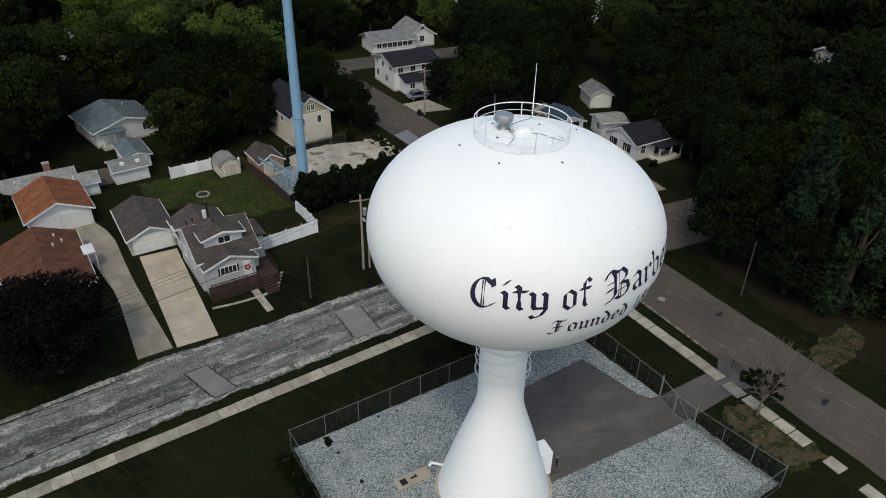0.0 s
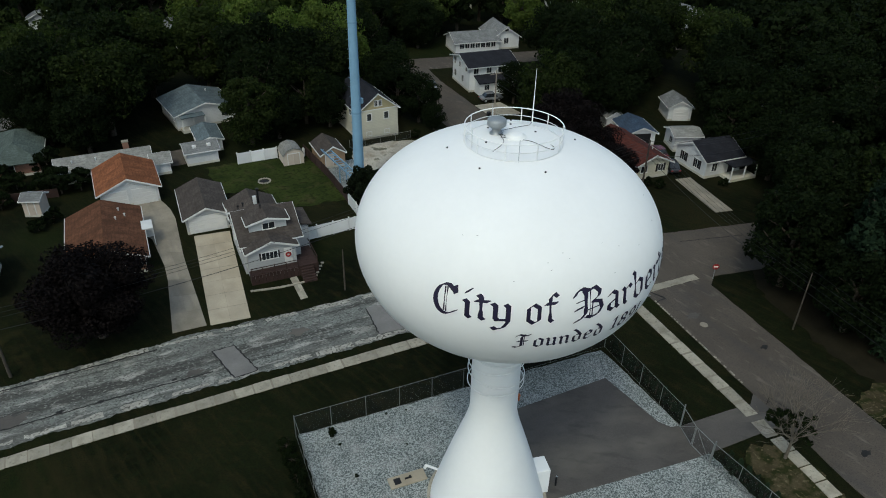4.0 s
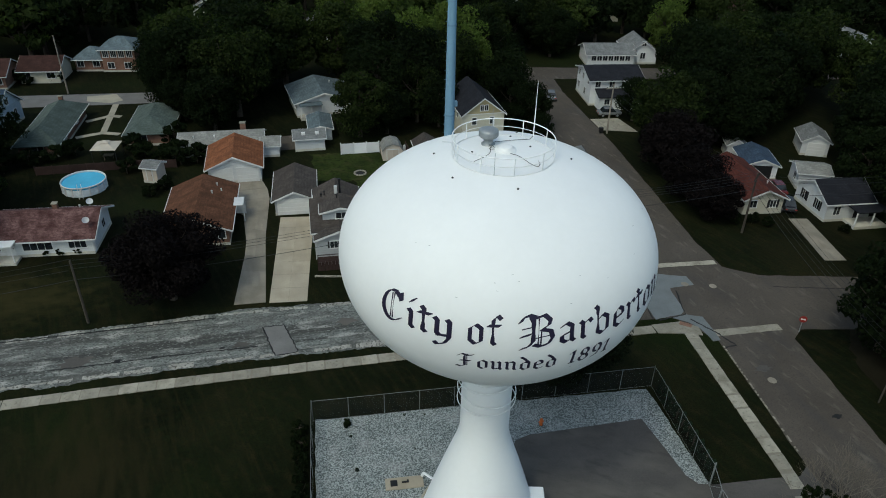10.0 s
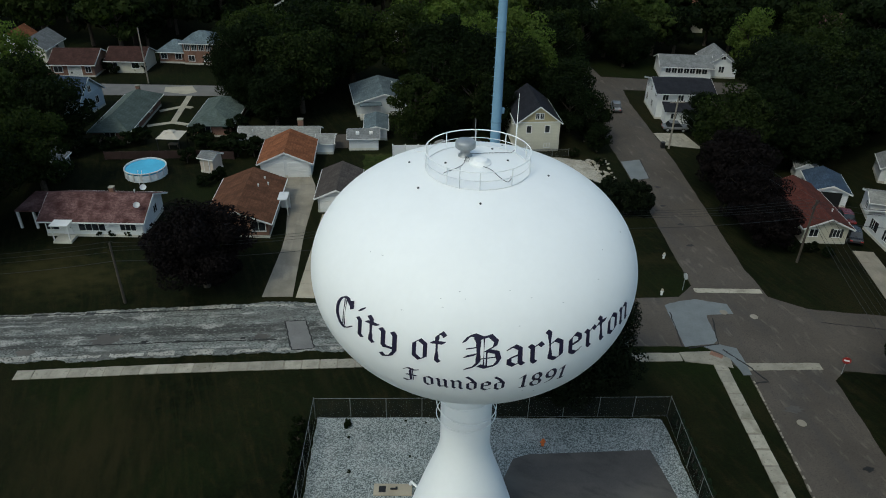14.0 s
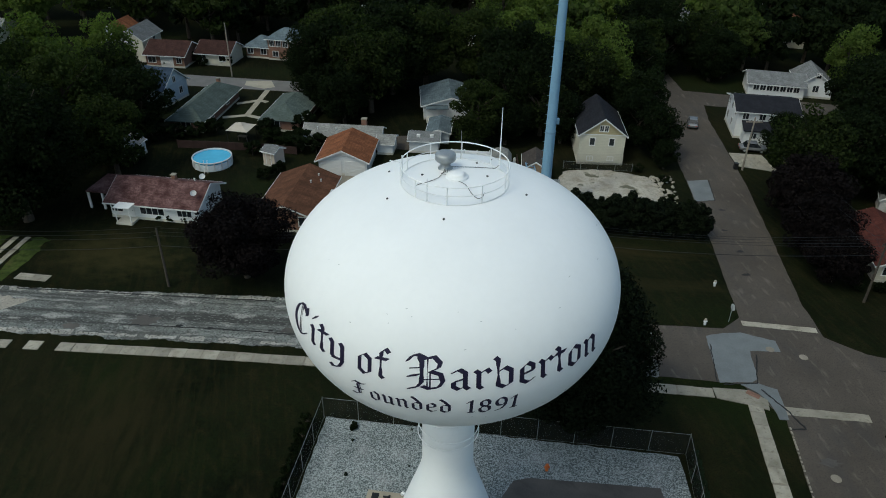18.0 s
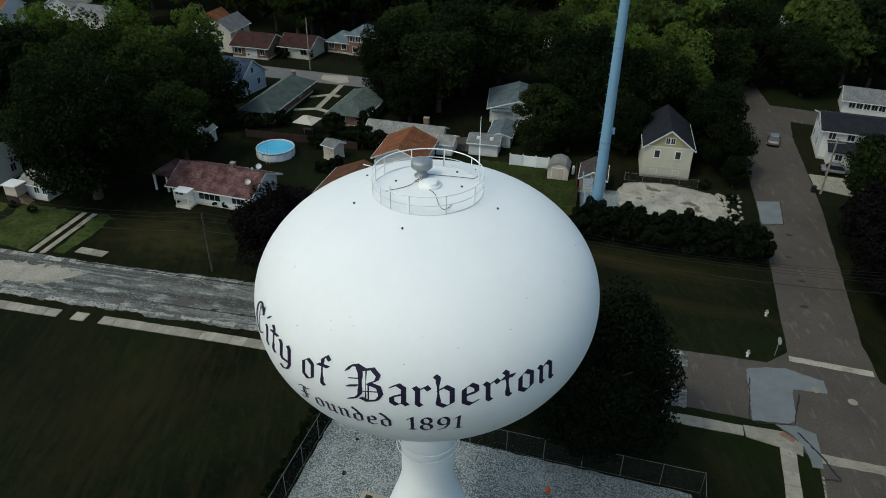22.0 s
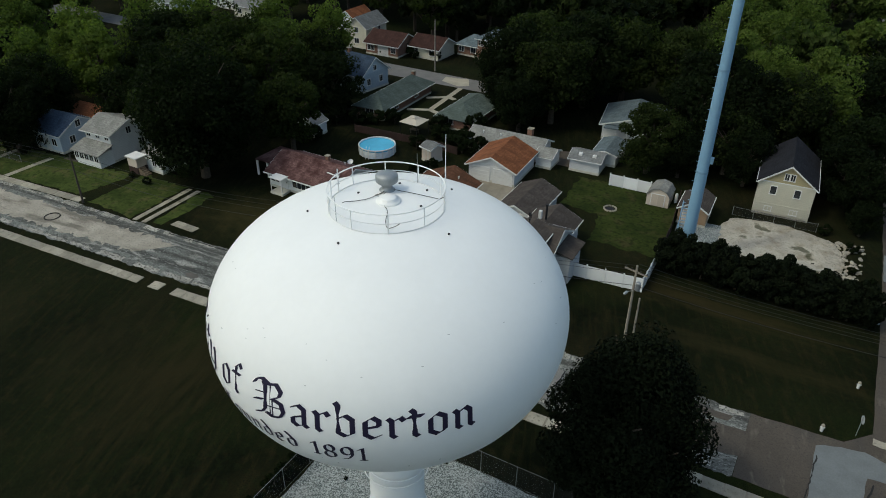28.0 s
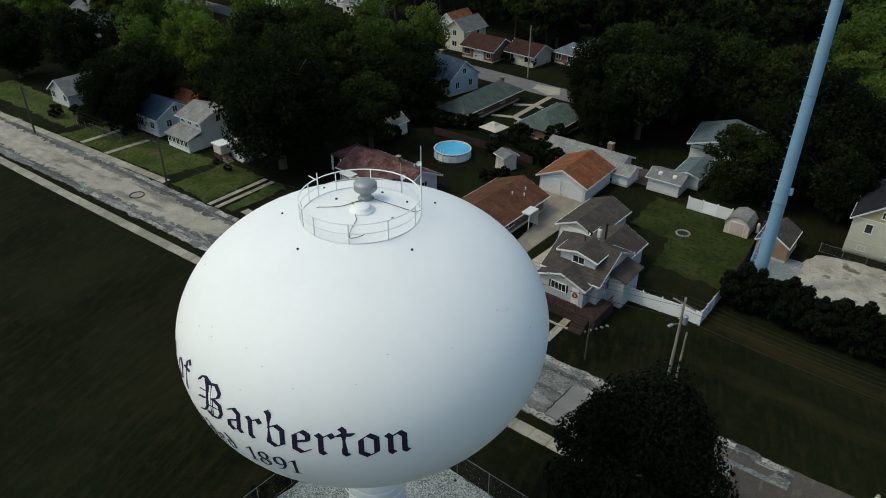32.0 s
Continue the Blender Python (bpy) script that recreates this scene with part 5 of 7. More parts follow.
house("garage", "white two-door garage with rust orange gable roof", "garage", 19.95, 90.0, -3, 7.1, 8.0, 2.5, 1.6, "y", WHITE, R_ORANGE, over=.45, garage=(("S", -1.75, 2.75, 2.15), ("S", 1.75, 2.75, 2.15)))
bh = house("house", "single-storey brick house with reddish brown roof", "house", 15.5, 75.0, -5, 7.4, 11.4, 2.5, 1.5, "y", BRICK, R_BROWN, over=.6,
           wins=(("E", -2, 1.6, 1.2, 1.1), ("E", 3, 1.6, 1.2, 1.1), ("S", -2.5, 1.6, 1.6, 1.2), ("S", 2.5, 1.6, 1.6, 1.2)), vents=((1.4, 1.5), (2.4, 2.8), (1.8, 4.0)))
part("porch_awning", boxes((3.95, 5.2, -.2, 2.0, 2.3, 2.44), (5.1, 5.2, -.2, -.1, 0, 2.3), (5.1, 5.2, 1.9, 2.0, 0, 2.3), (4.0, 5.1, 1.8, 1.86, 0.2, 2.2)), TRIM, bh, "white metal side awning")

wh = house("house", "white single-storey house with mottled maroon roof", "house", -2.0, 74.9, -7.5, 11.8, 7.2, 2.55, 1.65, "x", WHITE, R_MAROON, over=.6,
           wins=(("S", 4.2, 1.55, 1.9, 1.2, 2), ("S", -5.0, 1.55, 1.5, 1.2), ("S", -.2, 1.5, 3.2, 1.25, 3), ("E", 1, 1.6, 1.0, 1.0)), doors=(("S", -3.2, .95, 2.0),), chimney=((1.0, 1.0, .55, .3),), vents=((3.5, 1.6),))
part("porch_roof", boxes((-4.4, -2.2, -5.4, -3.7, 2.35, 2.47)), TRIM, wh, "pale porch roof")
part("porch_post", boxes((-4.3, -4.2, -5.3, -5.2, .2, 2.35)), TRIM, wh)
part("porch_post", boxes((-2.4, -2.3, -5.3, -5.2, .2, 2.35)), TRIM, wh)
part("porch_floor", boxes((-4.4, -2.2, -5.4, -3.7, 0, .3)), BLOCK, wh)
part("satellite_dish", lathe([(0, .05), (.2, .07), (.38, .16), (.40, .18), (.36, .12), (0, 0)], 20), SIGNBACK, wh, "pale satellite dish", pose(5.4, -2.6, 3.9, 40, 0, 20))
part("satellite_dish", lathe([(0, .05), (.2, .07), (.38, .16), (.40, .18), (.36, .12), (0, 0)], 20), SIGNBACK, wh, "pale satellite dish", pose(5.0, 1.0, 4.5, 40, 0, 20))
part("carport_roof", boxes((-10.2, -6.0, -2.0, 3.4, 2.4, 2.55)), R_MAROON, wh)
for px, py in ((-10, -1.8), (-10, 3.2), (-8.0, -1.8)):
    part("carport_post", boxes((px - .12, px + .12, py - .12, py + .12, 0, 2.4)), TRIM, wh)
tagged(part("propane_tank", lathe([(0, 1.75), (.2, 1.7), (.33, 1.5), (.33, .3), (.2, .12), (0, .1)], 20), TRIM, m=pose(3.3, 70.9, 0)), "white upright tank standing beside a house corner", "tank")

# Yellow house, sheds, canopy, pool.
yh = house("house", "cream two-storey house with tan gable and black roof", "house", 58.3, 97.3, -2, 6.8, 10.5, 4.9, 2.55, "y", CREAM, R_BLACK, gable_mat=TAN, over=.3,
           wins=(("S", -1.5, 3.7, .7, 1.1, 0), ("S", 1.4, 3.7, .7, 1.1, 0), ("S", -.3, 5.8, .5, .85), ("S", .4, 5.8, .5, .85), ("S", -1.6, 1.0, .8, .6), ("S", 1.5, 1.0, .8, .6), ("W", 2, 3.9, .8, 1.1), ("W", -2, 3.9, .8, 1.1), ("E", 2, 3.9, .8, 1.1)))
part("belt_course", boxes((-3.38, 3.38, -5.29, -5.2, 4.78, 4.9)), TRIM, yh)
part("block_base", boxes((-3.44, 3.44, -5.29, -5.2, .0, 1.75)), CREAM, yh)
house("shed", "small pale garden shed with grey roof", "shed", 8.8, 89.6, -25, 2.1, 2.3, 2.4, .5, "x", PINKWOOD, R_LGREY, over=.25, doors=(("S", 0, .8, 1.8, PINKWOOD),))
house("shed", "brown timber shed with dark grey roof", "shed", 47.8, 87.5, -4, 3.6, 5.0, 2.3, 1.1, "y", BROWNWOOD, R_GREY, over=.2, doors=(("S", -.6, 1.1, 1.9, PINKWOOD),))


def barn_shed(x, y, yaw):
    """A small barn with a gambrel roof."""
    h = thing("barn_shed", "pale pinkish barn-shaped garden shed with rounded roof", "shed", pose(x, y, 0, 0, 0, yaw))
    w, d = 3.0, 3.2
    pr = [(-w / 2, 0), (-w / 2, 1.6), (-1.05, 2.3), (0, 2.65), (1.05, 2.3), (w / 2, 1.6), (w / 2, 0)]
    bm = bmesh.new()
    a = [bm.verts.new((px, -d / 2, pz)) for px, pz in pr]
    b = [bm.verts.new((px, d / 2, pz)) for px, pz in pr]
    bm.faces.new(a), bm.faces.new(b[::-1])
    for i in range(len(pr) - 1):
        bm.faces.new((a[i], b[i], b[i + 1], a[i + 1]))
    bm.faces.new((a[-1], b[-1], b[0], a[0]))
    bmesh.ops.recalc_face_normals(bm, faces=bm.faces)
    part("wall", bm, PINKWOOD, h)
    for i in range(1, 5):
        (x0, z0), (x1, z1) = pr[i], pr[i + 1]
        if i == 1:
            x0, z0 = x0 - .12, z0 - .1
        if i == 4:
            x1, z1 = x1 + .12, z1 - .1
        roof_face([(x0, -d / 2 - .15, z0 + .03), (x1, -d / 2 - .15, z1 + .03), (x1, d / 2 + .15, z1 + .03), (x0, d / 2 + .15, z0 + .03)], .06, R_PALE, h)
    for s in (-1, 1):
        part("door", boxes((min(.03 * s, .85 * s), max(.03 * s, .85 * s), -d / 2 - .05, -d / 2, .12, 1.75), bevel=.01), PINKWOOD, h)
    part("door_trim", boxes((-.95, -.86, -d / 2 - .07, -d / 2, .1, 1.85), (.86, .95, -d / 2 - .07, -d / 2, .1, 1.85), (-.95, .95, -d / 2 - .07, -d / 2, 1.76, 1.85)), TRIM, h)
    return h


barn_shed(42.9, 90.1, -4)


def pool(x, y, r):
    p = thing("swimming_pool", "round above-ground pool with bright blue cover", "pool", pose(x, y, 0))
    smooth(part("pool_wall", lathe([(r - .08, 1.28), (r - .08, 1.0), (r, .9), (r, 0)], 48), POOLWALL, p))
    part("water", lathe([(0, 1.14), (r * .5, 1.14), (r - .07, 1.15), (r - .07, 1.0)], 48), POOLWATER, p, "bright blue water under a cover")
    bm = bmesh.new()
    ring(bm, (0, 0, 1.3), r, .09, 48)
    part("rim", bm, TRIM, p)
    for i in range(16):
        a = 2 * math.pi * i / 16
        part("post", boxes((-.04, .08, -.09, .09, 0, 1.3)), TRIM, p, m=pose(r * math.cos(a), r * math.sin(a), 0, 0, 0, math.degrees(a)))
    part("ladder", tubes(((-.25, -r - .5, 0), (-.25, -r - .1, 2.0), .03), ((.25, -r - .5, 0), (.25, -r - .1, 2.0), .03), ((-.25, -r - .42, .4), (.25, -r - .42, .4), .025), ((-.25, -r - .34, .8), (.25, -r - .34, .8), .025), seg=6), TRIM, p)
    return p


pool(-.3, 88.9, 2.85)
gz = thing("garden_canopy", "beige garden canopy tent on thin dark posts", "canopy", pose(1.7, 98.2, 0, 0, 0, -10))
for s in (0, 90, 180, 270):
    c, q = math.cos(radians(s)), math.sin(radians(s))
    def turn(px, py, pz):
        return (px * c - py * q, px * q + py * c, pz)
    roof_face([turn(-1.8, -1.8, 2.2), turn(1.8, -1.8, 2.2), turn(.45, -.45, 2.75), turn(-.45, -.45, 2.75)], .04, CANVAS, gz, "canopy_panel")
    roof_face([turn(-.6, -.6, 2.82), turn(.6, -.6, 2.82), turn(0, 0, 3.05)], .03, CANVAS, gz, "canopy_top")
    part("post", boxes((-1.72, -1.64, -1.72, -1.64, 0, 2.2)), BLACK, gz, m=pose(0, 0, 0, 0, 0, s))
part("table", boxes((-.7, .7, -.45, .45, .68, .74), (-.6, -.5, -.35, -.25, 0, .68), (.5, .6, .25, .35, 0, .68)), WOOD, gz)

# Houses further round.
house("house", "long low house with grey-green hip roof", "house", -7.5, 109.4, -5, 5.4, 16.8, 2.3, 1.6, "y", BRICK, R_GREEN, hip=2.6, over=.6, wins=(("S", 0, 1.5, 1.6, 1.1), ("E", 3, 1.5, 1.2, 1.0), ("E", -4, 1.5, 1.2, 1.0)), chimney=((0, 6.5, .6, .4),))
house("house", "low brick house with grey-green hip roof", "house", 7.7, 108.2, -6, 6.0, 12.0, 2.3, 1.5, "y", BRICK, R_GREEN, hip=3.2, over=.6, wins=(("S", -1, 1.5, 1.6, 1.1), ("W", 2, 1.5, 1.2, 1.0)))
house("house", "pale blue house with steep slate roof", "house", -19.6, 116.4, -14, 10.0, 7.4, 3.4, 2.8, "x", BLUESIDE, R_BLUE, over=.4, wins=(("E", -1.8, 1.8, .9, 1.2), ("E", 1.6, 1.8, .9, 1.2), ("E", 0, 4.2, .8, 1.0), ("S", 2, 1.8, .9, 1.2)), chimney=((-1.5, 0, .7, .6),))
house("outbuilding", "long low building with pale grey shingle roof", "outbuilding", 18.2, 98.4, -5, 12.0, 4.8, 1.9, 1.1, "x", WHITE, R_PALE, over=.4, chimney=((3.2, .6, .8, .9),), wins=(("S", -4, 1.4, 1.2, .9), ("S", 0, 1.4, 1.2, .9)), vents=((-4, -1.2), (-1, -1.2)))
house("outbuilding", "small white annex with pale shingle roof", "outbuilding", 25.3, 95.6, -5, 2.4, 3.6, 1.9, .7, "x", WHITE, R_PALE, over=.3)
mh = house("house", "white gabled house with blue-grey roof", "house", 34.9, 114.2, 4, 9.6, 9.4, 2.7, 1.35, "y", WHITE, R_TEAL, over=.5, wins=(("S", 3.0, 1.8, 1.0, 1.2), ("W", 3, 1.8, .9, 1.2), ("W", -2, 1.8, .9, 1.2)), vents=((2.2, 2.0),))
part("porch_roof", boxes((-4.4, -.6, -6.4, -4.45, 2.4, 2.55)), R_TEAL, mh)
for px in (-4.3, -2.5, -.7):
    part("porch_post", boxes((px - .07, px + .07, -6.34, -6.2, 0, 2.4)), TRIM, mh)
part("porch_floor", boxes((-4.4, -.6, -6.4, -4.45, 0, .5)), BLOCK, mh)
house("outbuilding", "low annex with blue-grey roof behind a white shed", "outbuilding", 33.4, 101.6, -3, 3.4, 6.0, 2.0, .5, "y", WHITE, R_TEAL, over=.3)
ms = house("shed", "white shed with grey roof and two skylights", "shed", 31.2, 96.7, -3, 4.5, 3.8, 2.1, .7, "x", WHITE, R_LGREY, over=.3)
for u in (-.9, 1.2):
    part("skylight", boxes((u - .28, u + .28, -1.3, -.75, 2.3, 2.72), bevel=.05), TRIM, ms)

# North of the crossing.
ts = house("house", "white two-storey house with black low-pitched roof", "house", 87.6, 107.6, -9, 9.4, 8.6, 4.8, 1.2, "x", WHITE, R_BLACK, over=.5,
           wins=(("S", -3.4, 3.9, .9, 1.0), ("S", -.8, 3.9, .9, 1.0), ("S", 1.8, 3.9, 1.5, 1.0), ("S", 3.8, 3.9, .9, 1.0), ("W", 2.8, 4.0, .8, 1.0), ("W", -.5, 4.0, .8, 1.0), ("W", -3, 4.0, .8, 1.0), ("W", 1, 1.7, .9, 1.2), ("W", -2.8, 1.7, .9, 1.2)))
part("annex", boxes((-3.6, 3.0, -6.8, -4.32, 0, 2.5)), WHITE, ts)
roof_face([(-3.9, -7.2, 2.45), (3.4, -7.2, 2.45), (3.4, -4.34, 3.2), (-3.9, -4.34, 3.2)], .14, R_BLACK, ts, "annex_roof")
window(ts, pose(-2.2, -6.82, 1.5), .9, .9)
window(ts, pose(.8, -6.82, 1.5), .9, .9)
house("house", "white house with weathered grey roof and long porch windows", "house", 97.6, 128.2, -12, 10.0, 7.0, 2.6, 1.4, "x", WHITE, R_LGREY, over=.4, wins=tuple(("S", -3.6 + 1.2 * i, 1.8, .95, 1.1) for i in range(7)))
house("house", "white gabled house with brownish grey roof", "house", 105.2, 129.0, -12, 6.0, 8.4, 2.8, 2.0, "y", WHITE, R_LGREY, over=.4, wins=(("S", 0, 1.8, 1.0, 1.2), ("S", 0, 4.3, .8, .9)))
# East of the crossing.
ew = house("house", "white cottage with dark roof and black-shuttered windows", "house", 97.5, 60.0, -7, 6.4, 6.8, 2.8, 1.7, "x", WHITE, R_BLACK, over=.35, wins=(("W", 1.5, 1.6, .8, 1.3), ("W", -1.5, 1.6, .8, 1.3), ("S", -1.7, 1.6, .9, 1.2)), doors=(("S", 1.3, .95, 2.0, BLACK),))
for u in (1.5, -1.5):
    for q in (-.6, .6):
        part("shutter", boxes((-3.27, -3.21, -u + q - .17, -u + q + .17, .95, 2.25)), BLACK, ew)
part("porch_roof", boxes((-.4, 4.2, -5.8, -3.35, 2.3, 2.45)), R_BLACK, ew)
for px in (-.4, 2.0, 4.2):
    part("porch_post", boxes((px - .08, px + .08, -5.7, -5.56, 0, 2.3)), TRIM, ew)
part("porch_floor", boxes((-.4, 4.2, -5.8, -3.35, 0, .4)), BLOCK, ew)
eh = house("house", "cream ranch house with dull red roof", "house", 88.2, 66.6, -9, 5.4, 11.6, 2.5, 1.2, "y", CREAM, R_RED, over=.5, wins=(("S", -1.5, 1.5, 1.0, 1.0), ("S", 1.3, 1.5, .8, 1.0), ("W", -4, 1.5, 1.2, 1.0), ("W", 3, 1.5, 1.2, 1.0)), vents=((1.5, -3),))
for q in (.68, 1.92):
    part("shutter", boxes((q - .16, q + .16, -5.87, -5.80, .9, 2.1)), BLACK, eh)
eb = house("garage", "white open garage with slate blue roof", "garage", 94.6, 72.9, -20, 4.6, 6.0, 2.4, .9, "y", WHITE, R_BLUE, over=.35)
# Black panel on the closed wall stands for the shade inside.
part("opening", boxes((-1.5, 1.5, -3.06, -3.0, .1, 2.2)), BLACK, eb, "black panel painted as shade in the open garage mouth")
house("shed", "small white shed with grey roof", "shed", 95.4, 79.2, -24, 2.8, 3.4, 2.2, .9, "y", WHITE, R_LGREY, over=.25)
eg = house("garage", "white single garage with grey roof beside the trees", "garage", 108.6, 77.8, -28, 4.0, 5.2, 2.5, 1.1, "y", WHITE, R_LGREY, over=.3, garage=(("S", .2, 2.4, 2.0),))
house("house", "white annex with pale flat roof beside a cottage", "house", 99.6, 67.2, -24, 4.2, 4.0, 2.6, .6, "x", WHITE, R_PALE, over=.3, wins=(("W", .5, 1.5, .9, 1.0),))
house("house", "white house half hidden by trees", "house", 116.5, 66.5, -20, 8.0, 9.0, 3.0, 2.0, "y", WHITE, R_LGREY, over=.4, wins=(("W", 0, 1.7, 1.0, 1.2), ("S", 0, 1.7, 1.0, 1.2)))
house("house", "white house glimpsed through the trees", "house", 118.0, 22.0, -16, 9.0, 8.0, 3.2, 2.1, "x", WHITE, R_LGREY, over=.4, wins=(("W", 0, 1.7, 1.0, 1.2), ("S", 0, 1.7, 1.0, 1.2)))
house("house", "pale house beyond the eastern trees", "house", 128.0, 50.0, -16, 9.0, 8.0, 3.2, 2.1, "x", WHITE, R_TEAL, over=.4, wins=(("W", 0, 1.7, 1.0, 1.2),))
# West along the street.
wc = house("cottage", "small white cottage with shallow roof and wooden steps", "cottage", -26.4, 70.8, -8, 4.2, 4.2, 2.3, .8, "x", WHITE, R_PALE, over=.3, wins=(("S", .6, 1.5, .8, 1.0), ("S", 1.9, 1.5, .7, 1.0)))
part("porch_box", boxes((-3.0, -1.0, -3.9, -2.2, 1.0, 2.4)), PINKWOOD, wc)
part("porch_roof", boxes((-3.2, -.8, -4.1, -2.1, 2.4, 2.55)), TRIM, wc)
part("porch_floor", boxes((-3.0, -1.0, -3.9, -2.2, 0.0, .95)), DECKWOOD, wc)
for i in range(5):
    part("step", boxes((-1.0 + i * .3, -.7 + i * .3, -3.8, -2.8, 0, .95 - i * .18)), WOOD, wc)
w2 = house("house", "white two-storey house with pale grey-green roof and sun porch", "house", -36.6, 72.4, -4, 5.4, 6.8, 4.5, 1.3, "x", WHITE, R_PALE, over=.5, wins=(("S", -1.9, 3.9, .8, .9), ("S", 0, 3.9, .8, .9), ("S", 1.9, 3.9, .8, .9), ("E", 0, 4.1, .8, 1.0), ("E", 2, 1.6, .9, 1.1)))
part("sun_porch", boxes((-2.7, 2.7, -6.0, -3.42, 0, 2.2)), WHITE, w2)
roof_face([(-3.1, -6.4, 2.15), (3.1, -6.4, 2.15), (3.1, -3.44, 3.0), (-3.1, -3.44, 3.0)], .14, R_PALE, w2, "porch_roof")
for i in range(5):
    window(w2, pose(-2.1 + i * 1.05, -6.02, 1.4), .78, .95)
house("house", "pale blue gabled house with dark slate roof", "house", -46.4, 71.6, -4, 6.0, 7.2, 3.2, 1.9, "x", BLUESIDE, R_BLUE, over=.4, wins=(("E", -1.5, 1.8, .9, 1.1), ("E", 1.6, 1.8, .9, 1.1), ("E", 0, 3.9, .8, 1.0), ("S", -1.5, 1.7, 1.0, 1.1), ("S", 1.5, 1.7, 1.0, 1.1)), doors=(("S", 0, .95, 2.05),))
house("garage", "garage with rust orange roof behind white houses", "garage", -47.6, 78.4, -4, 6.0, 5.4, 2.6, 1.5, "x", WHITE, R_ORANGE, over=.4)
house("house", "grey gabled bungalow among lawns", "house", -70.8, 70.8, -4, 6.0, 6.4, 2.6, 2.0, "y", LGREY, R_LGREY, over=.4, wins=(("S", -2, 1.6, 1.0, 1.1), ("S", 2, 1.6, 1.0, 1.1), ("E", 0, 1.6, .9, 1.1)))
house("shed", "white garden shed at the edge of the trees", "shed", -13.4, 91.2, -6, 3.2, 3.0, 2.3, 1.0, "y", WHITE, R_LGREY, over=.25)
# Back street.
house("house", "red brick ranch house with dark brown roof and white gable", "house", -23.6, 139.0, -6, 8.2, 7.6, 2.7, 1.9, "x", BRICK, R_DARKBROWN, over=.5, wins=(("S", -2.8, 1.5, 1.6, 1.1), ("S", 3, 1.5, 1.0, 1.1)), garage=(("S", .4, 2.4, 2.0),))
house("house", "cream ranch house with dark brown roof", "house", -14.2, 140.6, -8, 7.0, 6.8, 2.6, 1.7, "x", CREAM, R_DARKBROWN, over=.5, wins=(("S", -2.4, 1.5, 1.6, 1.1), ("S", 2, 1.5, 1.4, 1.1)))
house("house", "low brick house with blue-grey hip roof", "house", -6.4, 146.2, -10, 5.0, 6.4, 2.6, 1.5, "x", BRICK, R_TEAL, over=.5, hip=2.2, wins=(("S", -1.5, 1.5, 1.2, 1.1), ("S", 1.5, 1.5, 1.2, 1.1)))
house("house", "two-storey brick house with blue-grey hip roof and white upper windows", "house", -.5, 145.0, -10, 6.4, 7.0, 4.6, 1.5, "x", BRICK, R_TEAL, hip=2.6, over=.5, wins=tuple(("S", -2.3 + 1.5 * i, 3.6, 1.0, 1.3, 2) for i in range(4)) + (("S", -1.6, 1.3, 1.2, 1.1), ("S", 1.6, 1.3, 1.2, 1.1)))
house("house", "cream two-storey gabled house", "house", -31.6, 142.5, -6, 5.4, 8.0, 4.8, 2.0, "y", CREAM, R_LGREY, over=.4, wins=(("S", 0, 4.0, .9, 1.1), ("S", 0, 1.6, 1.2, 1.1), ("E", 1, 4, .9, 1.1)))
house("house", "pale house with light brown roof in the next block", "house", -70.5, 153.6, -8, 9.0, 7.0, 3.0, 1.8, "x", CREAM, R_LGREY, over=.4, wins=(("S", -2.4, 1.6, 1.2, 1.1), ("S", 2.2, 1.6, 1.2, 1.1)))
house("house", "white house in the next block", "house", -83.0, 160.0, -8, 8.0, 7.0, 3.4, 2.0, "y", WHITE, R_PALE, over=.4, wins=(("S", -1.8, 1.6, 1.0, 1.1), ("S", 1.8, 1.6, 1.0, 1.1)))
house("house", "cream house with pale roof beyond the trees", "house", 76.7, 184.0, -8, 9.0, 8.0, 3.2, 2.0, "x", CREAM, R_PALE, over=.4, wins=(("S", -2.4, 1.6, 1.2, 1.1), ("S", 2.2, 1.6, 1.2, 1.1)))
house("house", "white gabled house beyond the trees", "house", 40.4, 159.4, -6, 5.6, 7.0, 3.4, 2.2, "y", WHITE, R_LGREY, over=.4, wins=(("S", 0, 1.6, 1.0, 1.1), ("S", 0, 4.0, .8, .9)))
house("house", "white two-storey house beyond the trees", "house", 104.6, 191.3, -10, 8.0, 8.0, 5.0, 2.0, "y", WHITE, R_LGREY, over=.4, wins=(("S", -1.8, 1.6, 1.0, 1.1), ("S", 1.8, 1.6, 1.0, 1.1), ("S", 0, 4.2, 1.0, 1.1)))
house("house", "grey-roofed white house beyond the trees", "house", 96.6, 178.0, -10, 8.0, 7.0, 3.0, 1.8, "x", WHITE, R_LGREY, over=.4, wins=(("S", -1.8, 1.6, 1.0, 1.1), ("S", 1.8, 1.6, 1.0, 1.1)))
house("house", "white house with rust orange roof", "house", -38.5, 149.5, -6, 6.4, 7.0, 3.6, 2.4, "y", WHITE, R_ORANGE, over=.4, wins=(("S", -1.5, 1.7, 1.0, 1.1), ("S", 1.5, 1.7, 1.0, 1.1)))

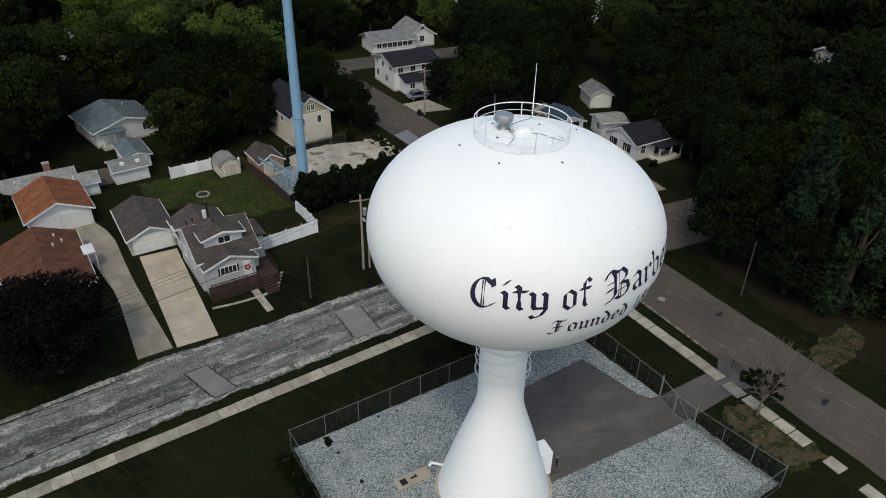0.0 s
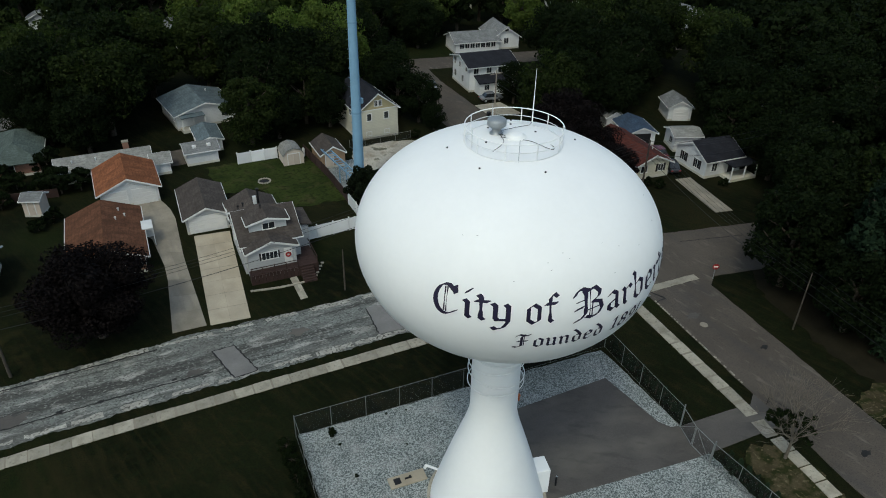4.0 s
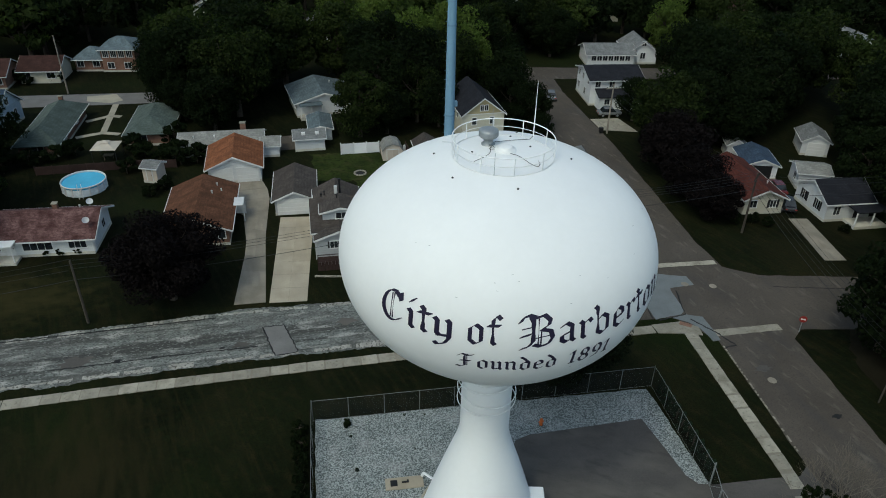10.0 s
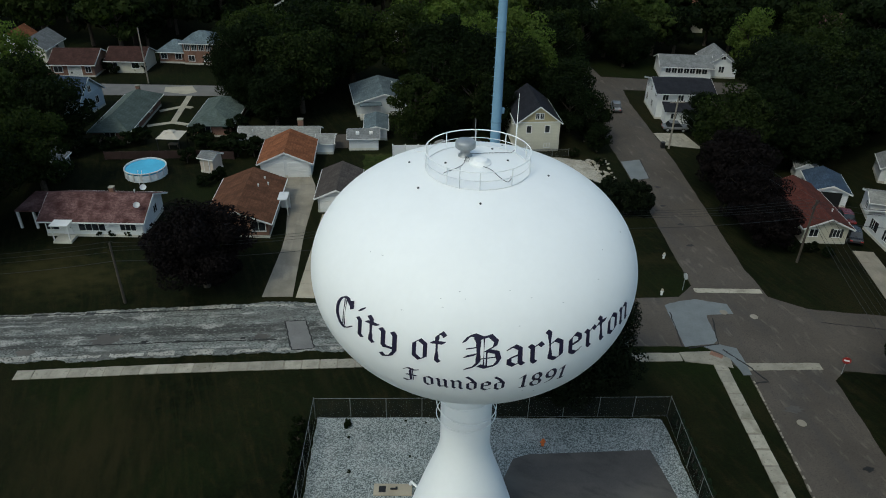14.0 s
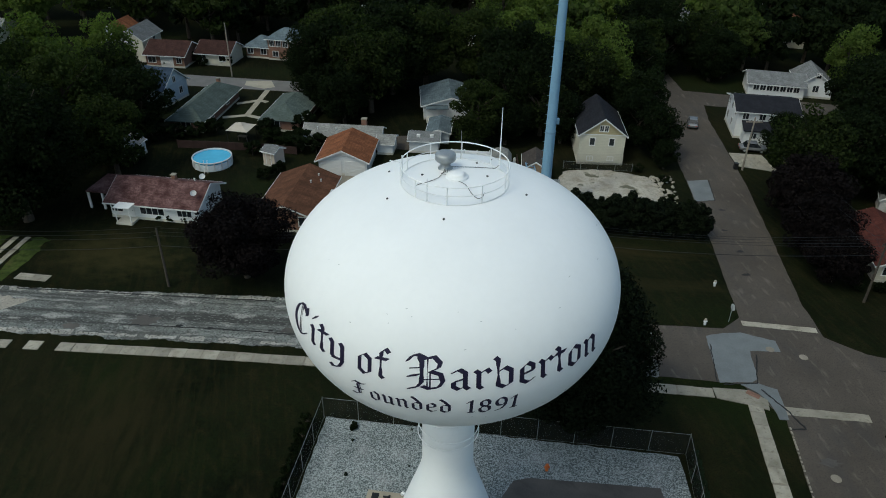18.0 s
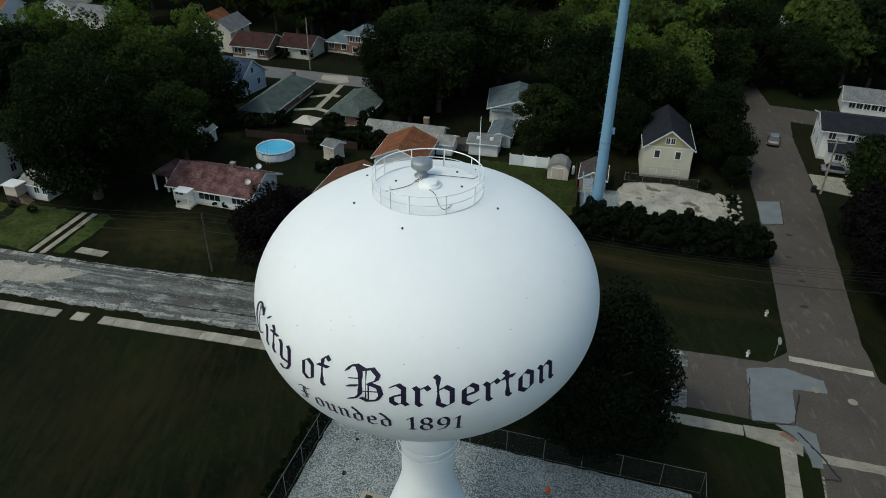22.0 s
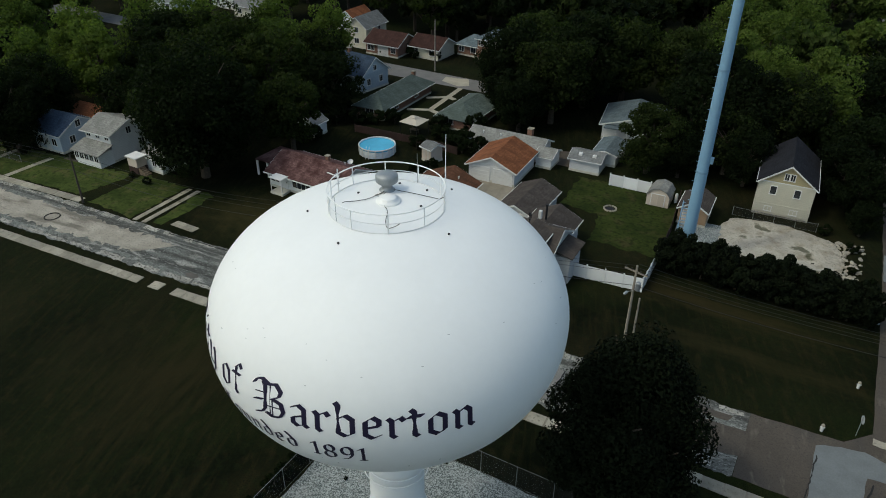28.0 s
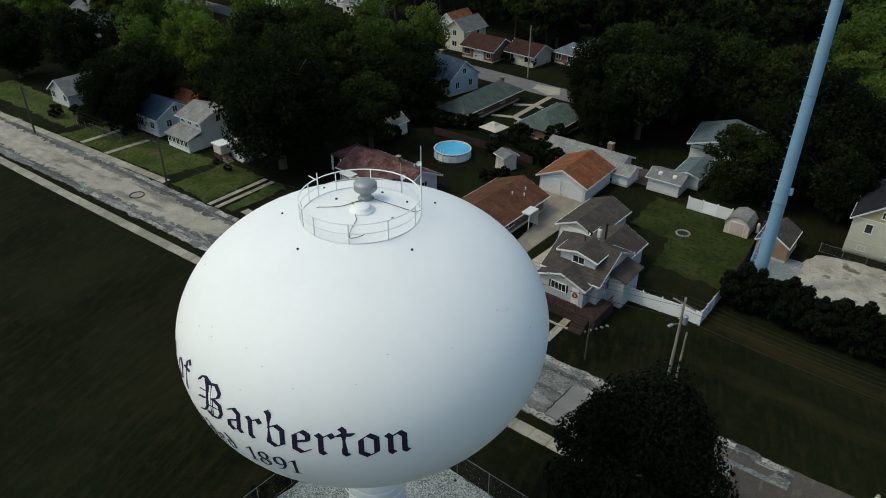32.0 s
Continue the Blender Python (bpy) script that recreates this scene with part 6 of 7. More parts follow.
# Roofs of the next blocks, between the tree tops.
rf = random.Random(5)
for x, y, wm, rm in ((-118, 108, WHITE, R_LGREY), (-130, 84, CREAM, R_BROWN), (-95, 150, WHITE, R_ORANGE), (-60, 190, WHITE, R_LGREY), (-20, 205, CREAM, R_PALE), (18, 178, WHITE, R_LGREY), (40, 205, LGREY, R_GREY), (66, 168, WHITE, R_LGREY), (112, 165, CREAM, R_BROWN),
                    (128, 205, WHITE, R_LGREY), (88, 232, WHITE, R_PALE), (140, 150, WHITE, R_MAROON), (150, 118, WHITE, R_LGREY), (20, 262, CREAM, R_LGREY), (-40, 270, WHITE, R_PALE), (70, 300, WHITE, R_LGREY), (130, 290, CREAM, R_PALE), (160, 60, WHITE, R_LGREY), (-100, 230, WHITE, R_BROWN), (-160, 130, WHITE, R_LGREY), (-112, 96, WHITE, R_PALE),
                    (170, 92, WHITE, R_PALE), (10, 330, WHITE, R_PALE), (-70, 340, CREAM, R_LGREY)):
    house("house", "pale house among distant tree crowns", "house", x, y, rf.uniform(-20, 5), rf.uniform(8, 11), rf.uniform(8, 10), 4.2, 2.6, rf.choice("xy"), wm, rm, over=.4, wins=(("S", -2, 1.8, 1.1, 1.2), ("S", 2, 1.8, 1.1, 1.2), ("E", 0, 1.8, 1.1, 1.2)), group="distant houses")


# ---- masts, poles, fences and other street things ----
mast = thing("monopole_mast", "tall pale blue steel monopole with cable ladder", "mast", pose(47.95, 76.15, 0))
smooth(part("shaft", lathe([(.72, 0), (.62, 14), (.52, 28), (.42, 45), (.42, 45.2), (0, 45.2)], 24), BLUESTEEL, mast))
part("flange", lathe([(1.0, .25), (1.0, 0)], 24), BLUESTEEL, mast)
for z in (11.5, 23.0, 34.0):
    part("joint_ring", lathe([(.70 - z * .0075, z + .12), (.76 - z * .0075, z + .1), (.76 - z * .0075, z - .1), (.70 - z * .0075, z - .12)], 24), BLUESTEEL, mast)
part("junction_box", boxes((.55, .95, -.25, .25, 12.6, 13.3), bevel=.03), BLUESTEEL, mast)
for i in range(24):
    part("step_bolt", tubes(((-.6 + i * .008, 0, 3 + i * 1.2), (-.9 + i * .008, 0, 3 + i * 1.2), .03), seg=6), BLUESTEEL, mast)
# Cable bridge from the mast to the brown hut.
br = thing("cable_bridge", "pale blue steel cable bridge beside the mast", "cable bridge", pose(47.0, 79.6, 0, 0, 0, 2))
for s in (-.55, .55):
    part("beam", boxes((s - .06, s + .06, -4.2, 6.5, 2.6, 2.8)), BLUESTEEL, br)
for i in range(13):
    part("rung", boxes((-.55, .55, -4.1 + i * .85, -4.0 + i * .85, 2.68, 2.74)), BLUESTEEL, br)
for yy in (-4.0, 0.2, 6.2):
    for s in (-.5, .5):
        part("leg", boxes((s - .06, s + .06, yy - .06, yy + .06, 0, 2.6)), BLUESTEEL, br)
sheet("ground_hut_pad", [(46.2, 74.2), (51.4, 74.2), (51.8, 86.4), (46.0, 86.4)], 0.03, GRAVEL, "pale gravel pad round the mast foot")


def pole(x, y, h, material=None, arm=True, label="", lamp=0, yaw=0.0, r=.15):
    p = thing("utility_pole", label or "weathered wooden utility pole with crossarm", "utility pole", pose(x, y, 0, 0, 0, yaw), "utility poles")
    part("shaft", tubes(((0, 0, 0), (0, 0, h), r, r * .68), seg=12), material or POLEWOOD, p)
    if arm:
        part("crossarm", boxes((-1.2, 1.2, -.06, .06, h - .75, h - .62)), material or POLEWOOD, p)
        for u in (-1.1, -.45, .45, 1.1):
            part("insulator", lathe([(0, .22), (.05, .2), (.06, .1), (.035, .08), (.06, .05), (.03, 0)], 10), BLACK, p, m=pose(u, 0, h - .62))
        part("transformer", lathe([(0, .95), (.16, .93), (.24, .85), (.24, .08), (.2, 0), (0, 0)], 16), GALV, p, m=pose(.42, 0, h - 2.6)) if lamp else None
    if lamp:
        part("lamp_arm", tubes(((0, 0, h - 2.8), (0, -1.3, h - 2.3), .035), seg=8), GALV, p)
        part("lamp_head", boxes((-.13, .13, -1.75, -1.15, h - 2.42, h - 2.24), bevel=.05), GALV, p)
    return p


def wire(a, b, sag, r=.018, n=10):
    pts = []
    for i in range(n + 1):
        t = i / n
        pts.append((a[0] + (b[0] - a[0]) * t, a[1] + (b[1] - a[1]) * t, a[2] + (b[2] - a[2]) * t - sag * 4 * t * (1 - t)))
    bm = bmesh.new()
    rows = []
    d = (Vector(b) - Vector(a)).normalized()
    s = d.cross(Vector((0, 0, 1))).normalized()
    for p in pts:
        rows.append([bm.verts.new(Vector(p) + s * r * math.cos(q) + Vector((0, 0, r * math.sin(q)))) for q in (0.5, 2.6, 4.7)])
    for u, v in zip(rows, rows[1:]):
        for i in range(3):
            bm.faces.new((u[i], u[(i + 1) % 3], v[(i + 1) % 3], v[i]))
    return tagged(part("overhead_wire", bm, BLACK), "thin dark overhead wire between utility poles", "wire", "overhead wires")


POLES = dict(a=(-61.8, 57.2, 8.0), b=(-28.3, 57.2, 7.0), c=(4.5, 56.6, 7.5), d=(44.7, 56.6, 9.6), e=(81.6, 57.0, 8.4), f=(75.1, 27.1, 7.0), g=(69.5, -12, 9.0), h=(79.6, 91.2, 8.4), k=(100, 52.5, 8.6))
pole(*POLES["a"]), pole(*POLES["b"]), pole(*POLES["c"], arm=False)
pole(*POLES["d"], material=PALEPOLE, lamp=1, yaw=-20, label="pale weathered utility pole with crossarm and street lamp")
pole(POLES["d"][0] + .75, POLES["d"][1] - .1, 6.2, PALEPOLE, False, "short pale wooden pole beside a taller one", r=.12)
pole(37.0, 55.2, 5.2, None, False, "slim dark wooden service pole", r=.10)
pole(*POLES["e"], yaw=40), pole(*POLES["f"], arm=False, yaw=80, r=.085), pole(*POLES["g"], yaw=80)
pole(*POLES["h"], material=PALEPOLE, label="pale wooden utility pole beside the street", r=.16)
pole(-9.0, 130.3, 10.5, PALEPOLE, False, "tall pale pole beside the back street")
for p, q, us in (("a", "b", (-1.1, 0, 1.1)), ("b", "c", (-1.1, 0, 1.1)), ("c", "d", (-.8, 0, .8)), ("d", "e", (-1.1, -.4, .4, 1.1)), ("e", "f", (-1.1, -.4, .4, 1.1)), ("f", "g", (-1.1, 0, 1.1)), ("e", "h", (-.8, .8)), ("e", "k", (-.8, .8))):
    a, b = POLES[p], POLES[q]
    d = Vector((b[0] - a[0], b[1] - a[1], 0)).normalized()
    for k, u in enumerate(us):
        ox, oy = -d.y * u, d.x * u
        wire((a[0] + ox, a[1] + oy, a[2] - .45), (b[0] + ox, b[1] + oy, b[2] - .45), .7 + .12 * k)
    wire((a[0], a[1], a[2] - 2.2), (b[0], b[1], b[2] - 2.2), .9, .03)

# Chain-link fence round the yard.
FH = 2.35


def chain_fence(name, label, pts, h, step=3.0, skip=()):
    fnc = tagged(new(name), label, "fence")
    fnc.matrix_basis = pose(pts[0][0], pts[0][1], 0)
    ox, oy = pts[0]
    for (x0, y0), (x1, y1) in zip(pts, pts[1:]):
        L = math.dist((x0, y0), (x1, y1))
        n = max(1, round(L / step))
        yaw = math.degrees(math.atan2(y1 - y0, x1 - x0))
        for i in range(n + 1):
            t = i / n
            part("post", tubes(((0, 0, 0), (0, 0, h + (.12 if i in (0, n) else .05)), .035 if i in (0, n) else .022), seg=8), FENCESTEEL, fnc, m=pose(x0 + (x1 - x0) * t - ox, y0 + (y1 - y0) * t - oy, 0))
        for z, r in ((h, .018), (.08, .01)):
            part("rail", tubes(((0, 0, z), (L, 0, z), r), seg=6), FENCESTEEL, fnc, m=pose(x0 - ox, y0 - oy, 0, 0, 0, yaw))
        for i in range(n):
            part("mesh_panel", boxes((L * i / n, L * (i + 1) / n, -.004, .004, .06, h - .02)), CHAIN, fnc, m=pose(x0 - ox, y0 - oy, 0, 0, 0, yaw))
    return fnc


chain_fence("chain_link_fence", "grey chain-link fence round the gravel yard", [(54.6, 22.6), (55.9, 34.1), (25.1, 37.2), (22.4, 13.0), (53.9, 10.4), (53.7, 18.4)], FH)
for k, (x, y, yaw) in enumerate(((54.6, 22.6, -110), (53.7, 18.4, 86))):
    g = thing("yard_gate", "grey steel-framed chain-link gate leaf standing ajar", "gate", pose(x, y, 0, 0, 0, yaw), "yard gates")
    part("gate_post", tubes(((0, 0, 0), (0, 0, FH + .3), .06)), FENCESTEEL, g)
    part("gate_frame", tubes(((.1, 0, .15), (2.1, 0, .15), .03), ((.1, 0, FH - .1), (2.1, 0, FH - .1), .03), ((.1, 0, .15), (.1, 0, FH - .1), .03), ((2.1, 0, .15), (2.1, 0, FH - .1), .03), ((.1, 0, .15), (2.1, 0, FH - .1), .015)), FENCESTEEL, g)
    part("mesh_panel", boxes((.1, 2.1, -.004, .004, .15, FH - .1)), CHAIN, g)
chain_fence("chain_link_fence", "low chain-link fence in front of the cream house", [(52.4, 90.3), (62.6, 89.7)], 1.2, 2.5)
chain_fence("chain_link_fence", "low grey fence along the street lawns", [(-60, 63.6), (-47, 63.0)], 1.1, 2.5)
gs = thing("guard_rail", "low grey pipe railing beside the sidewalk", "railing", pose(63.6, 20.9, 0, 0, 0, -82))
part("rail", tubes(((0, 0, .9), (3.2, 0, .9), .035), ((0, 0, .5), (3.2, 0, .5), .03)), BLACK, gs)
for u in (0, 1.6, 3.2):
    part("post", tubes(((u, 0, 0), (u, 0, .92), .04)), BLACK, gs)


def board_fence(name, label, pts, h, material, w=2.2, cap=True):
    fnc = tagged(new(name), label, "fence")
    fnc.matrix_basis = pose(pts[0][0], pts[0][1], 0)
    ox, oy = pts[0]
    for (x0, y0), (x1, y1) in zip(pts, pts[1:]):
        L = math.dist((x0, y0), (x1, y1))
        n = max(1, round(L / w))
        yaw = math.degrees(math.atan2(y1 - y0, x1 - x0))
        for i in range(n + 1):
            t = i / n
            q = part("post", boxes((-.07, .07, -.07, .07, 0, h + .08)), material, fnc, m=pose(x0 + (x1 - x0) * t - ox, y0 + (y1 - y0) * t - oy, 0, 0, 0, yaw))
            if cap:
                part("cap", lathe([(0, h + .24), (.1, h + .12), (.1, h + .08)], 4), material, q)
        for i in range(n):
            part("panel", boxes((L * i / n + .08, L * (i + 1) / n - .08, -.03, .03, .05, h), bevel=.01), material, fnc, m=pose(x0 - ox, y0 - oy, 0, 0, 0, yaw))
    return fnc


board_fence("vinyl_fence", "white vinyl privacy fence round the back lawn", [(36.2, 67.1), (44.6, 67.0), (44.9, 70.3), (45.1, 73.4)], 1.75, VINYL)
board_fence("vinyl_fence", "white vinyl fence panels along the back of the lawn", [(35.5, 92.3), (41.3, 91.9)], 1.75, VINYL)
board_fence("board_fence", "dark weathered wooden fence beside the lawn", [(45.2, 73.8), (45.6, 82), (45.4, 91.6)], 1.5, DECKWOOD, 2.4, False)
board_fence("board_fence", "dark weathered wooden garden fence behind the pool", [(-7.5, 94.6), (6.0, 94.0), (11.5, 93.0)], 1.3, DECKWOOD, 2.4, False)
tagged(part("gas_cylinder", lathe([(0, 1.5), (.14, 1.42), (.22, 1.2), (.22, .1), (0, .1)], 16), TRIM, m=pose(45.0, 90.6, 0)), "white cylinder beside a barn shed", "cylinder")

# Fire ring, signs, hydrants.
fr = thing("fire_ring", "round fire ring of pale stones on the lawn", "fire ring", pose(37.2, 85.1, 0))
for i in range(14):
    a = 2 * math.pi * i / 14
    part("stone", boxes((-.16, .16, -.11, .11, 0, .2), bevel=.05), STONE, fr, m=pose(.82 * math.cos(a), .82 * math.sin(a), 0, 0, 0, math.degrees(a) + 90))
part("ash", lathe([(0, .05), (.6, .04), (.7, .0)], 20), BLACK, fr)


def sign(x, y, h, yaw, face, label):
    s = thing("stop_sign", label, "sign", pose(x, y, 0, 0, 0, yaw))
    part("post", tubes(((0, 0, 0), (0, 0, h + .35), .035)), GALV, s)
    bm = bmesh.new()
    bmesh.ops.create_cone(bm, cap_ends=True, segments=8, radius1=.40, radius2=.40, depth=.02, matrix=pose(0, -.05, h, 90, 0, 0) @ pose(0, 0, 0, 0, 0, 22.5))
    p = part("plate", bm, face, s)
    if face is REDPAINT:
        part("bar", boxes((-.24, .24, -.068, -.062, h - .09, h + .09)), TRIM, p, "pale lettering band")
    return s


sign(65.4, 52.8, 1.85, 100, SIGNBACK, "grey back of an octagonal street sign on a post")
sign(74.9, 37.7, 1.7, -30, REDPAINT, "red octagonal street sign with pale band")
for x, y in ((65.9, 59.5), (62.7, 52.2)):
    hy = thing("hydrant", "small pale hydrant on the grass verge", "hydrant", pose(x, y, 0), "hydrants")
    part("barrel", tubes(((0, 0, 0), (0, 0, .62), .13, .12), ((-.2, 0, .42), (.2, 0, .42), .06), seg=12), TRIM, hy)
    part("bonnet", lathe([(0, .82), (.1, .76), (.16, .64), (.16, .6)], 12), TANCRETE, hy)


def car(x, y, yaw, paint, label):
    c = thing("car", label, "car", pose(x, y, 0, 0, 0, yaw))
    bm = boxes((-2.1, 2.1, -.85, .85, .35, .95), bevel=.16)
    part("body", bm, paint, c)
    bm = bmesh.new()
    lo = [bm.verts.new(p) for p in ((-1.5, -.78, .9), (1.15, -.78, .9), (1.15, .78, .9), (-1.5, .78, .9))]
    hi = [bm.verts.new(p) for p in ((-1.0, -.62, 1.5), (.5, -.62, 1.5), (.5, .62, 1.5), (-1.0, .62, 1.5))]
    for i in range(4):
        bm.faces.new((lo[i], lo[(i + 1) % 4], hi[(i + 1) % 4], hi[i]))
    bm.faces.new(hi), bm.faces.new(lo[::-1])
    part("cabin_glass", bm, GLASS, c)
    part("roof", boxes((-1.02, .52, -.64, .64, 1.46, 1.54), bevel=.03), paint, c)
    for wx in (-1.3, 1.3):
        for wy in (-.82, .82):
            w = part("wheel", tubes(((0, -.1, 0), (0, .1, 0), .33), seg=18), BLACK, c, m=pose(wx, wy, .33))
            part("rim", tubes(((0, -.11, 0), (0, .11, 0), .2), seg=12), GALV, w)
    for wy in (-.6, .6):
        part("headlight", boxes((2.06, 2.13, wy - .16, wy + .16, .62, .78), bevel=.02), TRIM, c)
        part("tail_light", boxes((-2.13, -2.06, wy - .16, wy + .16, .66, .82), bevel=.02), REDPAINT, c)
    return c


car(76.9, 109.0, 75, SILVER, "grey car standing at the edge of the street")
car(91.8, 61.6, 66, CARPAINT, "black car parked in a concrete driveway")
car(93.6, 66.2, 75, MAROONCAR, "dark red car parked by an open garage")
car(83.6, 98.6, -10, SILVER, "pale car parked on a concrete pad")
bn = thing("trash_bin", "dark wheeled trash bin at the kerb", "trash bin", pose(78.6, 91.4, 0))
part("bin", boxes((-.28, .28, -.3, .3, .1, 1.0), bevel=.04), BLACK, bn)
part("lid", boxes((-.31, .31, -.34, .34, 1.0, 1.07), bevel=.02), BLACK, bn)

# Sandy dug-out plot with rubble beside the cream house.
bm = bmesh.new()
N = 26
for i in range(N):
    for j in range(N):
        u, v = i / (N - 1), j / (N - 1)
        e = min(u, 1 - u, v, 1 - v)
        p, q = 2 * u - 1, 2 * v - 1
        x, y = 58.4 + 7.6 * p * math.sqrt(1 - .38 * q * q), 83.6 + 6.6 * q * math.sqrt(1 - .42 * p * p) - .8 * p
        z = (min(1, e * 6)) * (.25 + .35 * noise.noise((x * .35, y * .35, 0)) + .12 * noise.noise((x * 1.4, y * 1.4, 3)))
        bm.verts.new((x + (.9 * noise.noise((y * .8, 2, 0)) if u in (0, 1) else 0), y + (.9 * noise.noise((x * .8, 5, 0)) if v in (0, 1) else 0), max(z, -.05) if e > 0 else -.05))
bm.verts.ensure_lookup_table()
for i in range(N - 1):
    for j in range(N - 1):
        a = i * N + j
        bm.faces.new((bm.verts[a], bm.verts[a + N], bm.verts[a + N + 1], bm.verts[a + 1]))
tagged(smooth(part("ground_sand_plot", bm, SAND)), "pale bare sandy plot with low heaps", "ground", kind="structure")
stones = []
for k in range(6):
    bm = bmesh.new()
    bmesh.ops.create_icosphere(bm, subdivisions=1, radius=.5)
    for v in bm.verts:
        v.co *= 1 + .45 * noise.noise(v.co * 2.1 + Vector((k * 3, 0, 0)))
        v.co.z *= .6
    me = mesh_of(bm, "stone")
    me.materials.append(STONE)
    stones.append(me)
rs = random.Random(9)
heap = thing("rubble_heap", "broken pale stone rubble along the plot's edge", "rubble", pose(64, 82, 0))
for i in range(150):
    t = rs.random()
    if i < 85:
        x, y = 64.0 + 3.2 * rs.random() + .8 * t, 77.5 + 10.5 * t
    else:
        x, y = 57 + 10 * t, 87.8 - 1.0 * t + rs.uniform(-.7, .7)
    s = rs.uniform(.25, .85)
    part("stone", stones[i % 6], None, heap, m=Matrix.LocRotScale((x - 64, y - 82, .12 * s), Euler((rs.uniform(-.4, .4), rs.uniform(-.4, .4), rs.uniform(0, 6))), (s, s * rs.uniform(.6, 1), s * .8)))


# ---- trees ----
def crown_mesh(name, seed, rx, rz, zc, leaves, size, lumps, material, cone=0.0, taper=0.0):
    """Leaf clumps gathered on the limbs of a lumpy crown, with gaps between them."""
    rg = np.random.default_rng(seed)
    cen = rg.normal(size=(lumps, 3))
    cen /= np.linalg.norm(cen, axis=1)[:, None]
    cen *= rg.uniform(0.45, 0.88, (lumps, 1))
    if cone:
        h = rg.uniform(-1, 1, lumps)
        a = rg.uniform(0, 2 * np.pi, lumps)
        q = (1 - h) / 2 * (1 - .15) + .06
        cen = np.stack([q * np.cos(a) * rg.uniform(.45, .95, lumps), q * np.sin(a) * rg.uniform(.45, .95, lumps), h], 1)
    cen[:, :2] *= (1 - taper * np.clip(cen[:, 2:] + .15, 0, 1))
    rad = rg.uniform(0.14, 0.36, lumps) * (0.72 if cone else 1.0)
    which = rg.integers(0, lumps, leaves)
    d = rg.normal(size=(leaves, 3))
    d /= np.linalg.norm(d, axis=1)[:, None]
    d[:, 2] = d[:, 2] * 0.8 + 0.12
    rr = rad[which] * rg.uniform(0.55, 1.08, leaves) ** 0.6
    if cone:
        rr = rr * (.45 + .55 * (1 - cen[which, 2]) / 2)
    p = (cen[which] + d * rr[:, None]) * np.array([rx, rx, rz]) + np.array([0, 0, zc])
    nrm = d + rg.normal(size=(leaves, 3)) * 0.55
    nrm /= np.linalg.norm(nrm, axis=1)[:, None]
    t = np.cross(nrm, rg.normal(size=(leaves, 3)))
    t /= np.linalg.norm(t, axis=1)[:, None]
    b = np.cross(nrm, t)
    s = size * rg.uniform(0.6, 1.35, (leaves, 1))
    quad = np.stack([p - t * s - b * s * .5, p + t * s * 1.1 - b * s * .2, p - t * s * .15 + b * s * 1.1], 1).reshape(-1, 3)
    faces = np.arange(leaves * 3).reshape(-1, 3)
    me = bpy.data.meshes.new(name)
    me.from_pydata(quad.tolist(), [], faces.tolist())
    me.materials.append(material)
    return me


def trunk_mesh(name, seed, h, r, spread, limbs=7, top=0.7):
    rg = random.Random(seed)
    bm = bmesh.new()
    tube(bm, (0, 0, -.1), (0, 0, h * .3), r * 1.25, r * .95, 8)
    tube(bm, (0, 0, h * .3), (rg.uniform(-.2, .2), rg.uniform(-.2, .2), h * top), r * .95, r * .35, 8)
    for i in range(limbs):
        a = 2 * math.pi * i / limbs + rg.uniform(-.4, .4)
        z0 = h * rg.uniform(.22, .55)
        q = spread * rg.uniform(.45, .8)
        mid = (q * .5 * math.cos(a), q * .5 * math.sin(a), z0 + h * .12)
        end = (q * math.cos(a + .2), q * math.sin(a + .2), z0 + h * rg.uniform(.2, .34))
        tube(bm, (0, 0, z0), mid, r * .42, r * .28, 6)
        tube(bm, mid, end, r * .28, r * .1, 5)
    return mesh_of(bm, name)


def tree_kind(seed, h, rx, leaves, size, lumps, leaf, cone=0.0, low=0.22, taper=0.0):
    zc = h * (low + 1) / 2
    rz = h * (1 - low) / 2
    crown = crown_mesh("crown", seed, rx, rz, zc, leaves, size, lumps, leaf, cone, taper)
    trunk = trunk_mesh("trunk", seed, h, .035 * h * (.6 if cone else .8), rx * (.5 if cone else 1), 8, .94 if cone else .7)
    trunk.materials.append(BARK)
    return trunk, crown


def plant(kind, x, y, s=1.0, yaw=0.0, sz=None, label="", group="", name="tree"):
    t = thing(name, label, "tree", Matrix.LocRotScale((x, y, 0), Euler((0, 0, radians(yaw))), (s, s, sz or s)), group)
    part("trunk", kind[0], None, t)
    part("crown", kind[1], None, t)
    return t


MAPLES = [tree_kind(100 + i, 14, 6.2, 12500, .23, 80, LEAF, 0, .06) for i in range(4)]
LIGHTS = [tree_kind(120 + i, 13, 5.6, 11500, .23, 70, LEAF_SUNLIT, 0, .06) for i in range(2)]
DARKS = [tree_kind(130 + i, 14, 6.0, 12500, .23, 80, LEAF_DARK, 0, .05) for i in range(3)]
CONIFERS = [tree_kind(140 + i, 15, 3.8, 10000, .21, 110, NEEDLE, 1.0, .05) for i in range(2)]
MID = [tree_kind(170 + i, 14, 6.2, 3000, .50, 46, (LEAF_SUNLIT, LEAF_FAR, LEAF_FAR, LEAF)[i]) for i in range(4)]
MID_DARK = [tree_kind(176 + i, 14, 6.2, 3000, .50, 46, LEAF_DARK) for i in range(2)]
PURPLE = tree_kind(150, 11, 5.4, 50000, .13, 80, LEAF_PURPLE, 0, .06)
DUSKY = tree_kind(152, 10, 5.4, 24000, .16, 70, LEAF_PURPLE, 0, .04)
